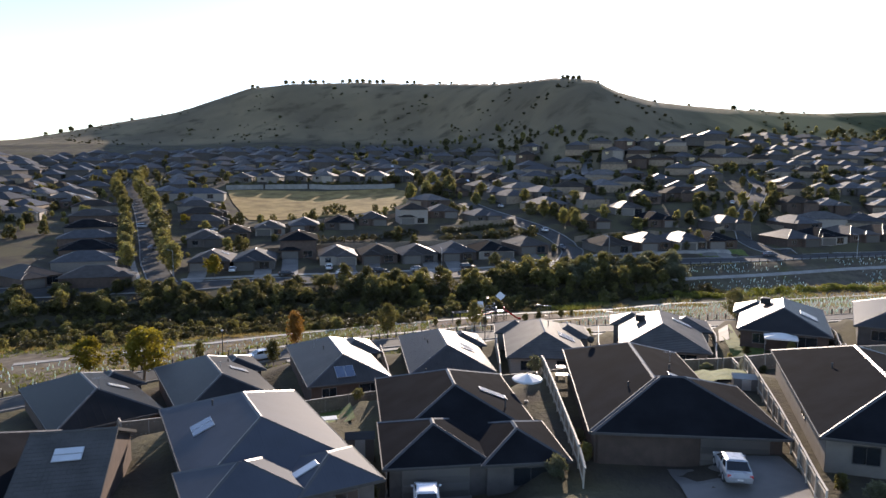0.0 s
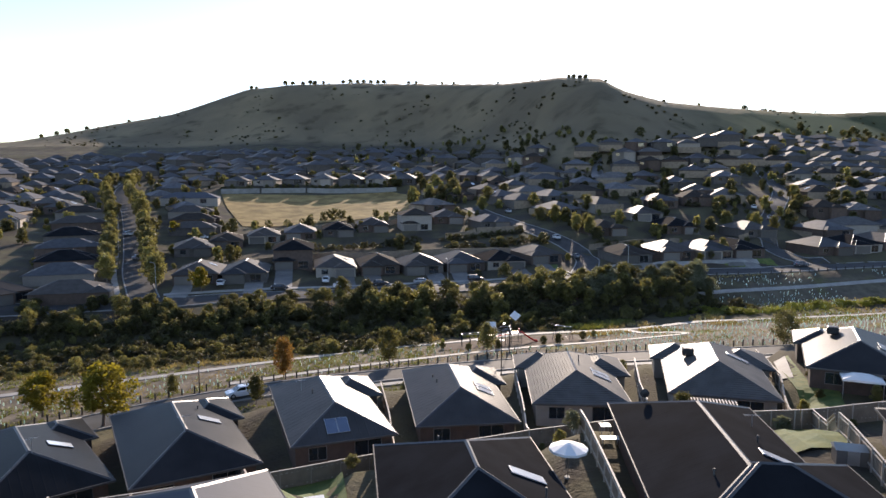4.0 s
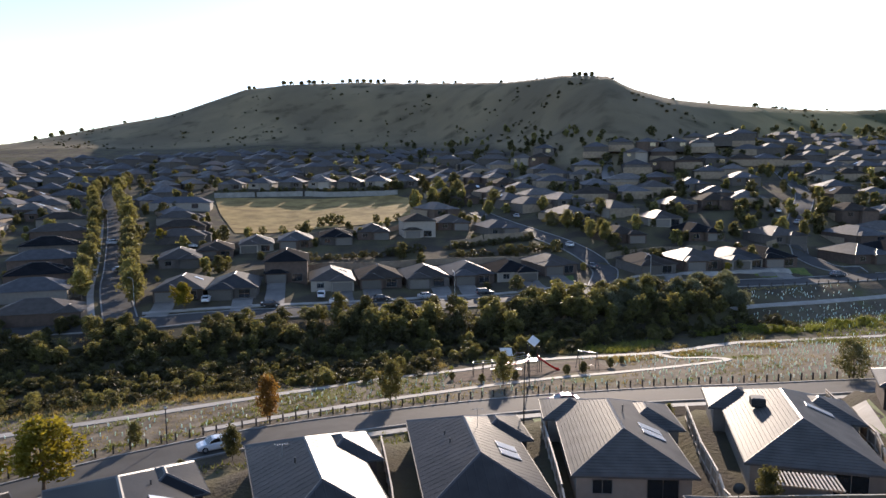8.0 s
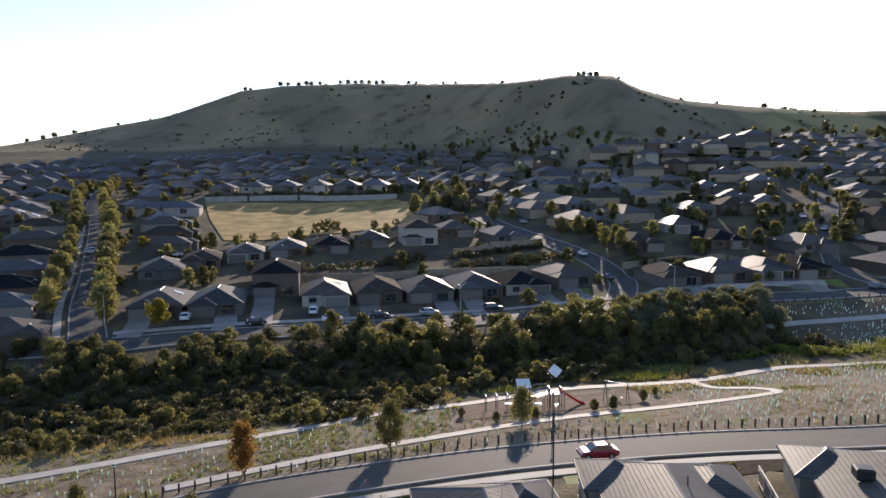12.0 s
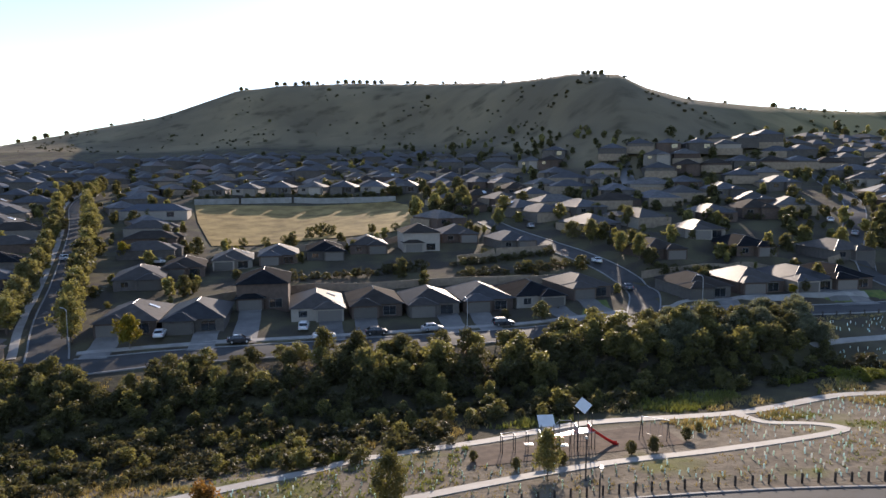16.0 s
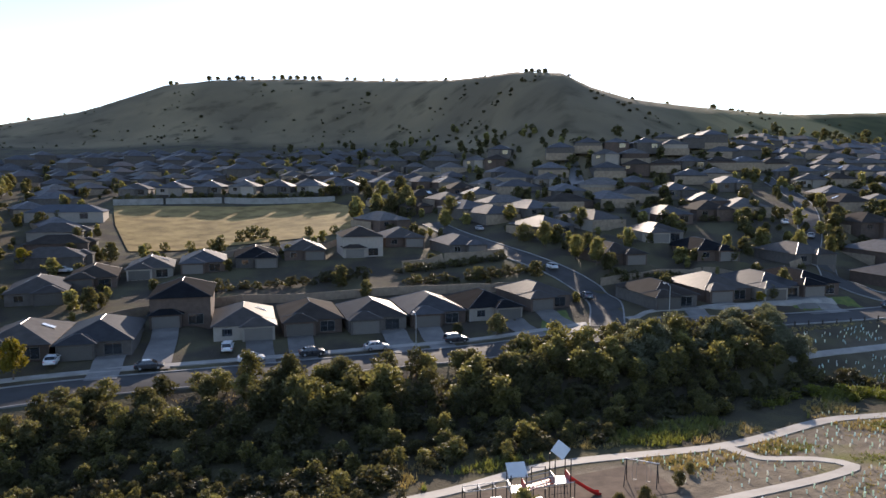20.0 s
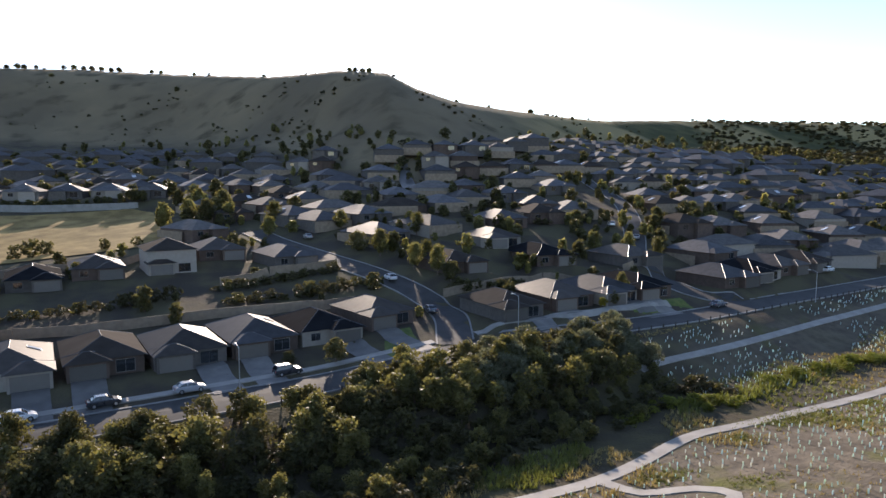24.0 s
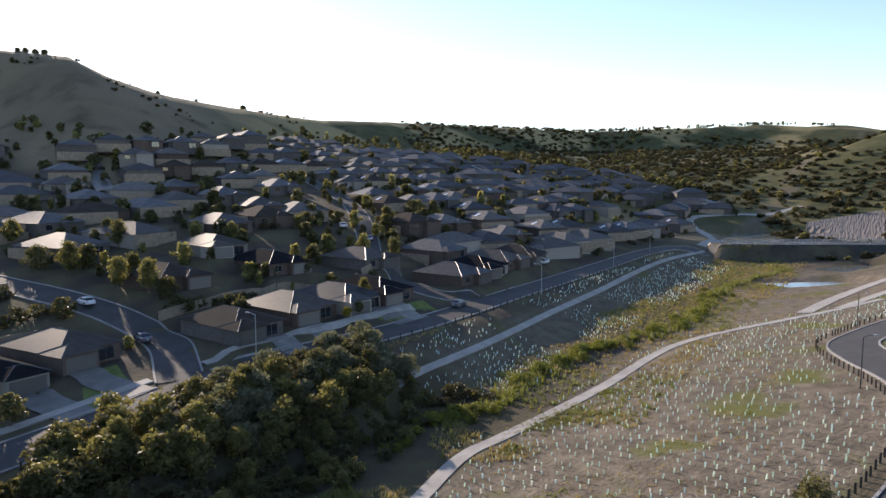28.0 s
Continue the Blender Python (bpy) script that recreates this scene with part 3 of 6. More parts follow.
def tiled_gable_house(x, y, level, turn):
    """A brick house whose gabled wing shows courses of flat concrete tiles."""
    ob = thing("house", pose(x, y, level, 0, 0, turn), "brick house with a gabled roof of dark flat tiles", "house", "houses on the near slope")
    w, d, rise, eave = 5.4, 6.0, 2.45, 2.6
    part("wall", MB().box(-w / 2 + 0.3, w / 2 - 0.3, -d + 0.5, d - 0.5, -2, eave), M["brick_brown"], ob)
    part("gable_wall", MB().add([(s * (w / 2 - 0.3), yy, zz) for s in (-1, 1) for yy, zz in ((-d + 0.5, eave), (d - 0.5, eave), (0, eave + rise - 0.2))], [(0, 1, 2), (5, 4, 3)]), M["brick_brown"], ob)
    n, k = 18, 16
    for side in (-1, 1):
        slope = part("roof", MB().add([(-w / 2, side * d, eave - 0.04), (w / 2, side * d, eave - 0.04), (w / 2, 0, eave + rise - 0.04), (-w / 2, 0, eave + rise - 0.04)], [(0, 1, 2, 3)]), M["roof_tile_pale"], ob)
        me_ = MB().box(-w / 2 / k + 0.006, w / 2 / k - 0.006, 0, 0.37, 0, 0.03).mesh("tile", M["roof_tile_pale"])
        tilt = math.atan2(rise, d)
        for i in range(n if side < 0 else 0):
            for j in range(k):
                t = part("tile", me_, None, slope)
                u = i / n
                t.matrix_local = Matrix.Translation((-w / 2 + (j + 0.5) * w / k, -d * (1 - u), eave + rise * u + 0.012)) @ Matrix.Rotation(tilt - 0.05, 4, "X")
    part("ridge_cap", MB().tube((-w / 2 - 0.05, 0, eave + rise), (w / 2 + 0.05, 0, eave + rise), 0.13, 0.13, 8), M["roof_tile_pale"], ob)
    for s in (-1, 1):
        for side in (-1, 1):
            part("barge_board", MB().add([(s * w / 2 + dx, yy, zz + dz) for dx in (0, s * 0.06) for yy, zz in ((side * d, eave), (0, eave + rise)) for dz in (-0.16, 0.06)], [(0, 1, 3, 2), (4, 6, 7, 5), (1, 5, 7, 3), (0, 4, 5, 1)]), M["gutter"], ob)
    part("gutter", MB().box(-w / 2, w / 2, -d - 0.12, -d, eave - 0.14, eave + 0.0), M["gutter"], ob)
    tilt = math.atan2(rise, d)
    m = Matrix.Translation((0.1, -d * 0.36, eave + rise * 0.64 + 0.1)) @ Matrix.Rotation(tilt, 4, "X")
    for j in range(2):
        f = part("solar_panel", MB().box(-0.9, 0.9, j * 0.62 - 0.6, j * 0.62 - 0.02, 0, 0.08, m, 0.02), M["steel"], ob, "solar hot-water panel")
        part("panel_glass", MB().box(-0.85, 0.85, j * 0.62 - 0.56, j * 0.62 - 0.06, 0.08, 0.088, m), M["skyglass"], f)
    return ob


tiled_gable_house(-27.6, 43.9, 4.75, 17)
house(-37.5, 43.0, 4.4, 17, [(0, 0, 12.0, 12.0)], M["roof_matte"], M["brick_brown"], "brick house with a dark hip roof beside a gabled wing", extras=[("aerial", 1.0, 1.0, 0, 1.4)], group="houses on the near slope", ribs=3)

# houses along the road across the creek and the row behind it
far_front = [
    (-73, 183, 14, 0), (-62, 186, 14, 1), (-54.5, 203, 14, 2), (-41.5, 196, 14, 3), (-30.4, 199.5, 15, 4), (-19, 201, 15, 5),
    (-8.3, 205, 16, 6), (2.6, 207.5, 18, 7), (13.5, 212, 22, 8), (38, 208.5, 14, 9), (50.5, 213, 12, 10), (62, 215, 12, 11), (71, 217.5, 12, 12),
    (-89, 217, 22, 13), (-84, 231, 20, 14), (-75, 241, 18, 15), (-64, 246, 16, 16), (-52, 250, 14, 17), (-41, 256.5, 14, 18), (-26, 257, 14, 19),
    (-15.5, 266, 14, 20), (0, 255, 18, 21), (59, 239, 10, 22), (52, 252, 10, 23), (36, 236, 14, 24), (82, 238, 12, 25), (97, 222, 14, 26), (108, 226, 14, 27), (119, 231, 16, 28), (131, 234, 18, 29),
    (-92, 158.5, 108, 30), (-104, 175, 112, 31), (-112.5, 190, 118, 32), (-102, 247, 108, 33), (-109, 264, 108, 34), (-118, 281, 108, 35), (-121.5, 205.5, 118, 36), (-130.5, 222, 118, 37), (-141, 243, 118, 38), (-152, 263, 118, 39), (-108.5, 157, 60, 40)]
rnd = random.Random(5)
roofs = ["roof_tile", "roof_tile_grey", "roof_matte", "roof_tile", "roof_bronze"]
for hx, hy, turn, k in far_front:
    w, d = rnd.uniform(9.4, 10.8), rnd.uniform(13.5, 16)
    two = k in (2, 19)
    rects = [(0, 0, w, d) + ((2,) if two else ()), (rnd.choice((-1, 1)) * 2.4, -d / 2 + 0.8, 5.4, 4.6)]
    ob = house(hx, hy, float(valley(np.array([hx]), np.array([hy - 0.3 * hx]))[0]), turn, rects, M[roofs[k % 5]], M[("brick_brown", "brick_grey", "brick_brown", "render")[k % 4]],
               ("two-storey " if two else "single-storey ") + "brick house with a hipped roof facing the creek road", ribs=0, group="houses across the creek", far=True,
               extras=[("panel", w * 0.3, 1.0, 0, (1.2, 2.0))] if k % 3 == 0 and not two else [])
    gx = rects[1][0]
    part("garage_door", MB().box(gx - 2.3, gx + 2.3, -d / 2 - 1.56, -d / 2 - 1.46, 0.05, 2.2), M["garage"], ob, "panel-lift garage door")

# low houses on the terrace above the dry paddock's retaining wall
TERRACE = [(-127, 362, 10), (-112.5, 365, 4), (-98, 368, 0), (-83.5, 369, -2), (-69, 368.5, -4), (-54.5, 366.5, -6), (-40, 364, -8)]
for k, (hx, hy, turn) in enumerate(TERRACE):
    house(hx, hy, gz(hx, hy) + 1.6, turn, [(0, 0, 11.4, 13.0), (2.2 if k % 2 else -2.2, -5.2, 5.4, 5.0)], M[("roof_tile_dull", "roof_slope", "roof_tile_slate")[k % 3]], M[("brick_grey", "render")[k % 2]],
          "low brick house on a terrace above the dry paddock", ribs=0, group="houses on the far slope", far=True)

# ---- ground: one sheet out to the horizon ----
def spread(lo, hi, step, far, grow=1.09):
    inner = list(np.arange(lo, hi + step, step))
    up, down, s = [inner[-1]], [inner[0]], step
    while up[-1] < far or down[-1] > -far:
        s = min(s * grow, 110)
        up.append(up[-1] + s)
        down.append(down[-1] - s)
    return np.array(down[:0:-1] + inner + up[1:])


gx_, gy_ = spread(-120, 205, 2.4, 3600, 1.05), spread(26, 262, 2.4, 3600, 1.03)
X, Y = np.meshgrid(gx_, gy_, indexing="ij")
Z = land(X.ravel(), Y.ravel())
nx, ny = X.shape
idx = np.arange(nx * ny).reshape(nx, ny)
faces = np.stack([idx[:-1, :-1], idx[1:, :-1], idx[1:, 1:], idx[:-1, 1:]], -1).reshape(-1, 4)
me = bpy.data.meshes.new("ground")
me.from_pydata(np.stack([X.ravel(), Y.ravel(), Z], -1).tolist(), [], faces.tolist())
me.polygons.foreach_set("use_smooth", [True] * len(me.polygons))
zone = me.color_attributes.new("zone", "FLOAT_COLOR", "POINT")
xf, yf = X.ravel(), Y.ravel()
vf = yf - 0.3 * xf
rf = np.hypot(xf - HUB[0], yf - HUB[1])
azf = np.degrees(np.arctan2(xf - HUB[0], yf - HUB[1]))
df = np.interp(azf, CREST[:, 0], CREST[:, 1])
hill_m = np.maximum(smoothstep(-215, -150, rf - df), smoothstep(30, 44, azf) * smoothstep(290, 360, rf))
green_m = smoothstep(138, 146, vf) * (1 - smoothstep(164, 172, vf)) * (1 - smoothstep(45, 70, xf)) + 0.5 * smoothstep(143, 147, vf) * (1 - smoothstep(155, 160, vf)) * smoothstep(45, 70, xf) * (1 - smoothstep(150, 175, xf))
edge = np.interp(xf, [40, 80], [108, 94])
bank_m = smoothstep(0, 5, vf - edge) * (1 - smoothstep(138, 146, vf)) * (1 - 0.8 * smoothstep(170, 260, xf)) + 0.55 * smoothstep(150, 158, vf) * (1 - smoothstep(166, 172, vf)) * smoothstep(50, 70, xf)
cover_m = smoothstep(11, 30, azf) * smoothstep(320, 420, rf)
zone.data.foreach_set("color", np.stack([hill_m, np.clip(green_m, 0, 1), np.clip(bank_m, 0, 1), cover_m], -1).ravel().astype(np.float32))


def ground_material():
    m = bpy.data.materials.new("ground_earth")
    m.use_nodes = True
    n, link = m.node_tree.nodes, m.node_tree.links.new
    b = n["Principled BSDF"]
    b.inputs["Roughness"].default_value, b.inputs["Specular IOR Level"].default_value = 0.95, 0.1
    at, geo, sep = n.new("ShaderNodeAttribute"), n.new("ShaderNodeNewGeometry"), n.new("ShaderNodeSeparateColor")
    at.attribute_name = "zone"
    link(at.outputs["Color"], sep.inputs["Color"])

    def noise_tex(scale, detail=5):
        t = n.new("ShaderNodeTexNoise")
        t.inputs["Scale"].default_value, t.inputs["Detail"].default_value = scale, detail
        link(geo.outputs["Position"], t.inputs["Vector"])
        return t.outputs["Fac"]

    def between(lo, hi, fac, a=0.4, z=0.6):
        mr, mx = n.new("ShaderNodeMapRange"), n.new("ShaderNodeMix")
        mr.inputs["From Min"].default_value, mr.inputs["From Max"].default_value = a, z
        link(fac, mr.inputs["Value"])
        mx.data_type = "RGBA"
        for key, c in (("A", lo), ("B", hi)):
            if isinstance(c, tuple):
                mx.inputs[key].default_value = (*c, 1)
            else:
                link(c, mx.inputs[key])
        link(mr.outputs["Result"], mx.inputs["Factor"])
        return mx.outputs["Result"]

    plain = between((0.075, 0.062, 0.048), (0.115, 0.10, 0.058), noise_tex(0.12))
    hill = between((0.165, 0.132, 0.085), (0.26, 0.205, 0.125), noise_tex(0.014, 8), 0.38, 0.66)
    hill = between(hill, (0.095, 0.078, 0.048), noise_tex(0.05, 8), 0.54, 0.72)
    scrubby = between((0.062, 0.066, 0.028), (0.10, 0.095, 0.04), noise_tex(0.06, 8), 0.4, 0.62)
    scrubby = between(scrubby, (0.30, 0.235, 0.11), noise_tex(0.0085, 9), 0.485, 0.56)
    hill = between(hill, scrubby, at.outputs["Alpha"], 0.15, 0.85)
    creek = between((0.075, 0.062, 0.04), (0.115, 0.10, 0.05), noise_tex(0.15, 6), 0.45, 0.65)
    bank = between((0.115, 0.094, 0.07), (0.21, 0.172, 0.125), noise_tex(0.5, 8), 0.35, 0.65)
    bank = between(bank, (0.13, 0.13, 0.04), noise_tex(0.09, 5), 0.57, 0.68)
    col = between(plain, hill, sep.outputs["Red"], 0.2, 0.8)
    col = between(col, creek, sep.outputs["Green"], 0.25, 0.75)
    col = between(col, bank, sep.outputs["Blue"], 0.25, 0.75)
    link(col, b.inputs["Base Color"])
    bp = n.new("ShaderNodeBump")
    bp.inputs["Strength"].default_value, bp.inputs["Distance"].default_value = 0.7, 0.25
    link(noise_tex(2.2, 8), bp.inputs["Height"])
    link(bp.outputs["Normal"], b.inputs["Normal"])
    return m


me.materials.append(ground_material())
tagged(new("ground", me), "dry earth and grass slopes of a creek valley", "ground", kind="structure")


# ---- roads, kerbs, paths ----
def curve_points(pts, step=2.0):
    """Points along a smooth line through pts, with the direction at each."""
    P = [Vector((*p, 0)) for p in pts]
    P = [P[0] * 2 - P[1]] + P + [P[-1] * 2 - P[-2]]
    out = []
    for i in range(1, len(P) - 2):
        a, b, c, d = P[i - 1:i + 3]
        n = max(1, int((c - b).length / step))
        for k in range(n):
            t = k / n
            out.append(0.5 * ((2 * b) + (c - a) * t + (2 * a - 5 * b + 4 * c - d) * t * t + (3 * b - a - 3 * c + d) * t ** 3))
    out.append(P[-2])
    res = []
    for i, p in enumerate(out):
        d = out[min(i + 1, len(out) - 1)] - out[max(i - 1, 0)]
        res.append((p, d.normalized()))
    return res


def ribbon(name, pts, width, lift, material, thick=0.25, label="", category="", kind="structure", cols=5, shift=0.0, step=2.0, parent=None, gaps=()):
    """A strip laid on the ground along a line, with side faces."""
    cp = curve_points(pts, step)
    us = np.linspace(-width / 2, width / 2, cols) + shift
    pos = [(p.x + d.y * u, p.y - d.x * u) for p, d in cp for u in us]
    zz = land([p[0] for p in pos], [p[1] for p in pos])
    mb = MB()
    vs = [(p[0], p[1], z + lift) for p, z in zip(pos, zz)]
    fs = []
    keep = [not any(near_line(pos[i * cols][0], pos[i * cols][1], line, d) for line, d in gaps) for i in range(len(cp))]
    for i in range(len(cp) - 1):
        if not keep[i] or not keep[i + 1]:
            continue
        for j in range(cols - 1):
            a = i * cols + j
            fs.append((a, a + 1, a + cols + 1, a + cols)[::-1])
    k = len(vs)
    for i in range(len(cp)):
        for j in (0, cols - 1):
            q = vs[i * cols + j]
            vs.append((q[0], q[1], q[2] - thick))
    for i in range(len(cp) - 1):
        if not keep[i] or not keep[i + 1]:
            continue
        a, b = i * cols, (i + 1) * cols
        fs.append((a, b, k + 2 * i + 2, k + 2 * i)[::-1])
        a, b = i * cols + cols - 1, (i + 1) * cols + cols - 1
        fs.append((a, b, k + 2 * i + 3, k + 2 * i + 1))
    mb.add(vs, fs)
    ob = part(name, mb, material, parent, smooth=False)
    if category:
        tagged(ob, label, category, kind=kind)
    return ob


NEAR_ROAD = [(-95, 40), (-62, 78), (-45, 95), (-31, 104.6), (-17, 110.2), (0, 114.7), (18, 116.6), (37, 115.8), (60, 116), (78, 119), (90, 126), (100, 134.5), (108, 139.5), (116, 140.5), (135, 138.5), (175, 130)]
FAR_ROAD = [(-170, 128), (-110, 147), (-76, 158.5), (-60, 165.5), (-40, 172), (-15, 179), (5, 184.5), (25, 190.8), (45, 194.8), (75, 200), (110, 209.5), (150, 221.5), (200, 236), (225, 236), (246, 221), (272, 197), (300, 170), (345, 135)]
LEFT_STREET = [(-77, 161.5), (-92, 187), (-107, 216), (-141, 279), (-178, 341), (-196, 385)]
SIDE_STREET = [(24.5, 194), (28, 210), (25.5, 223), (21, 234), (14.5, 246), (8, 259), (0, 276), (-6, 292)]
RIGHT_STREET = [(92, 207.5), (86, 218), (88, 240), (100, 262), (118, 300), (130, 350)]
for pts, w, label in ((NEAR_ROAD, 6.6, "dark asphalt street along the planted bank"), (FAR_ROAD, 6.4, "dark asphalt road across the creek"), (LEFT_STREET, 6.0, "tree-lined asphalt street climbing away"),
                      (SIDE_STREET, 6.0, "asphalt side street climbing away"), (RIGHT_STREET, 5.6, "asphalt side street")):
    ribbon("road", pts, w, 0.06 + 0.004 * w, M["asphalt"], label=label, category="road")
    for s in (-1, 1):
        ribbon("kerb", pts, 0.3, 0.2, M["kerb"], label="pale concrete kerb", category="kerb", cols=2, shift=s * (w / 2 + 0.15), step=1.0, gaps=[(q, 3.3) for q in (NEAR_ROAD, FAR_ROAD, LEFT_STREET, SIDE_STREET, RIGHT_STREET) if q is not pts])
ribbon("pavement", FAR_ROAD[2:10], 1.6, 0.17, M["path"], label="concrete footpath along the houses", category="pavement", cols=3, shift=-6.4, gaps=[(q, 3.4) for q in (LEFT_STREET, SIDE_STREET, RIGHT_STREET)])
ribbon("pavement", LEFT_STREET, 1.4, 0.17, M["path"], label="concrete footpath along the street", category="pavement", cols=3, shift=-5.2, gaps=[(FAR_ROAD, 4)])
ribbon("pavement", NEAR_ROAD[3:9], 1.4, 0.17, M["path"], label="concrete footpath along the house fronts", category="pavement", cols=3, shift=5.4)
CREEK_PATH = [(-75, 104), (-50, 116), (-28.5, 128.6), (-21.3, 134.4), (-6.7, 140), (6.3, 146.4), (26.8, 149.6), (43, 157), (52, 158.2), (73.5, 161), (103.5, 166.4), (130, 160), (160, 152)]
BANK_PATH = [(-38, 108.6), (-19.7, 118.5), (2.7, 128.6), (18.8, 132.9), (31.2, 137.0), (35.6, 139.8), (33.6, 143.0), (28.6, 144.6), (26.6, 148.6)]
FAR_PATH = [(50, 179), (55.8, 181.3), (79, 188), (127, 203.6), (194, 225.5), (273, 243)]
for pts, w, label in ((CREEK_PATH, 1.9, "pale concrete path along the creek"), (BANK_PATH, 1.6, "pale concrete path across the planted bank"), (FAR_PATH, 1.4, "pale concrete path below the rail fence")):
    ribbon("path", pts, w, 0.10, M["path"], label=label, category="path", cols=4, step=1.6)


# ---- trees ----
def leaves(mb, r, centre, radius, count, size, tri=False):
    """Loose leaf blades round a centre."""
    for _ in range(count):
        d = Vector((r.gauss(0, 1), r.gauss(0, 1), r.gauss(0, 0.8)))
        d = d.normalized() * radius * r.random() ** 0.45
        p = centre + d
        a, b = Vector((r.gauss(0, 1), r.gauss(0, 1), r.gauss(0, 1))).normalized(), Vector((r.gauss(0, 1), r.gauss(0, 1), r.gauss(0, 1))).normalized()
        b = a.cross(b).normalized()
        s = size * r.uniform(0.6, 1.35)
        if tri:
            mb.add([p - a * s * 0.6 - b * s * 0.3, p + b * s * 0.62, p + a * s * 0.72 - b * s * 0.25], [(0, 1, 2)])
            continue
        mb.add([p - a * s * 0.5 - b * s * 0.12, p + b * s * 0.36, p + a * s * 0.62, p - b * s * 0.36 + a * s * 0.1], [(0, 1, 2, 3)])


def tree_meshes(seed, height, spread_, clumps, per, size, trunk=0.35, base=0.3, lean=0.0, tall=1.0, clump=0.2, tri=True):
    """Trunk and crown meshes of one tree; the crown is made of uneven clumps of leaves on limbs."""
    r = random.Random(seed)
    tb, cb = MB(), MB()
    top = Vector((lean * height, 0, height * 0.72))
    knee = Vector((lean * height * 0.3 + r.uniform(-0.2, 0.2), r.uniform(-0.2, 0.2), height * base))
    tb.tube((0, 0, -0.3), knee, trunk * 0.5, trunk * 0.38, 7)
    tb.tube(knee, top, trunk * 0.38, trunk * 0.1, 6)
    for k in range(clumps):
        a = k * 2.4 + r.uniform(-0.4, 0.4)
        u = (k + 0.5) / clumps
        zz = base + (1 - base) * (u ** 0.9)
        bulge = (math.sin(math.pi * min(1, (zz - base * 0.8) / (1.05 - base * 0.8)) ** 0.8)) ** 0.7 * r.uniform(0.55, 1.08)
        rad = spread_ * max(0.12, bulge) * r.uniform(0.35, 1.0)
        c = Vector((math.cos(a) * rad + lean * height * zz, math.sin(a) * rad, height * zz * tall))
        cr = height * clump * r.uniform(0.6, 1.15)
        if k % 3 == 0:
            f = min(0.95, (zz - base * 0.7))
            tb.tube(knee.lerp(top, max(0.05, f - 0.15)), c, trunk * 0.14, trunk * 0.04, 4)
        leaves(cb, r, c, cr, per, size, tri)
    return tb.mesh("trunk", M["bark"]), cb


TREES = {}


def tree_kind(key, material, *args, **kw):
    trunk, crown = tree_meshes(*args, **kw)
    TREES[key] = (trunk, crown.mesh("crown", M[material]))


for i in range(3):
    tree_kind("gum%d" % i, "leaf", 11 + i, 6.0, 2.3, 34, 72, 0.29, trunk=0.4, base=0.22, clump=0.16)
    tree_kind("wattle%d" % i, "leaf_dark", 21 + i, 4.6, 2.6, 34, 72, 0.28, trunk=0.35, base=0.12, clump=0.19)
    tree_kind("olive%d" % i, "leaf", 24 + i, 5.2, 2.0, 30, 72, 0.28, trunk=0.32, base=0.14, clump=0.17)
    tree_kind("silver%d" % i, "leaf_silver", 31 + i, 4.4, 2.9, 36, 64, 0.27, trunk=0.3, base=0.12, clump=0.19)
    tree_kind("far%d" % i, "leaf_dark", 41 + i, 6.0, 2.4, 22, 50, 0.5, trunk=0.4, base=0.25, clump=0.2)
    tree_kind("farlight%d" % i, "leaf", 44 + i, 5.4, 2.2, 22, 50, 0.48, trunk=0.4, base=0.22, clump=0.2)
for i in range(3):
    tree_kind("tiny%d" % i, "leaf_dark", 71 + i, 6.0, 2.4, 12, 11, 1.35, trunk=0.4, base=0.25, clump=0.2)
    tree_kind("tinylight%d" % i, "leaf", 74 + i, 5.4, 2.2, 12, 11, 1.3, trunk=0.4, base=0.22, clump=0.2)
    tree_kind("lite%d" % i, "leaf_dark", 81 + i, 4.6, 2.6, 24, 32, 0.42, trunk=0.35, base=0.12, clump=0.2)
    tree_kind("litegum%d" % i, "leaf", 84 + i, 5.4, 2.3, 24, 32, 0.42, trunk=0.35, base=0.16, clump=0.19)
for i in range(3):
    tree_kind("mid%d" % i, "leaf_dark", 91 + i, 5.6, 2.5, 16, 26, 0.76, trunk=0.4, base=0.1, clump=0.2)
    tree_kind("midlight%d" % i, "leaf", 94 + i, 5.0, 2.2, 16, 26, 0.74, trunk=0.4, base=0.1, clump=0.2)
    tree_kind("speck%d" % i, "leaf_scrub", 97 + i, 4.0, 2.8, 8, 9, 1.7, trunk=0.3, base=0.08, clump=0.26)
for i in range(3):
    tree_kind("creekbush%d" % i, "leaf_fresh", 111 + i, 2.6, 1.9, 22, 60, 0.2, trunk=0.16, base=0.06, clump=0.24)
tree_kind("low0", "leaf_scrub", 101, 3.0, 2.6, 10, 24, 0.5, trunk=0.2, base=0.1, clump=0.26)
tree_kind("low1", "leaf_dark", 102, 3.0, 2.4, 10, 24, 0.5, trunk=0.2, base=0.1, clump=0.26)
tree_kind("low2", "leaf_scrub", 103, 3.0, 2.6, 10, 24, 0.5, trunk=0.2, base=0.1, clump=0.26)
tree_kind("street0", "leaf", 51, 5.6, 1.75, 46, 85, 0.22, trunk=0.16, base=0.2, clump=0.14, tri=False)
tree_kind("street1", "leaf", 52, 5.2, 1.7, 46, 85, 0.22, trunk=0.16, base=0.22, clump=0.14, tri=False)
tree_kind("rust0", "leaf_rust", 53, 5.6, 1.6, 46, 85, 0.22, trunk=0.16, base=0.17, clump=0.14, tri=False)
tree_kind("gold0", "leaf_gold", 54, 6.6, 3.3, 46, 80, 0.33, trunk=0.34, base=0.3, clump=0.14, tri=False)
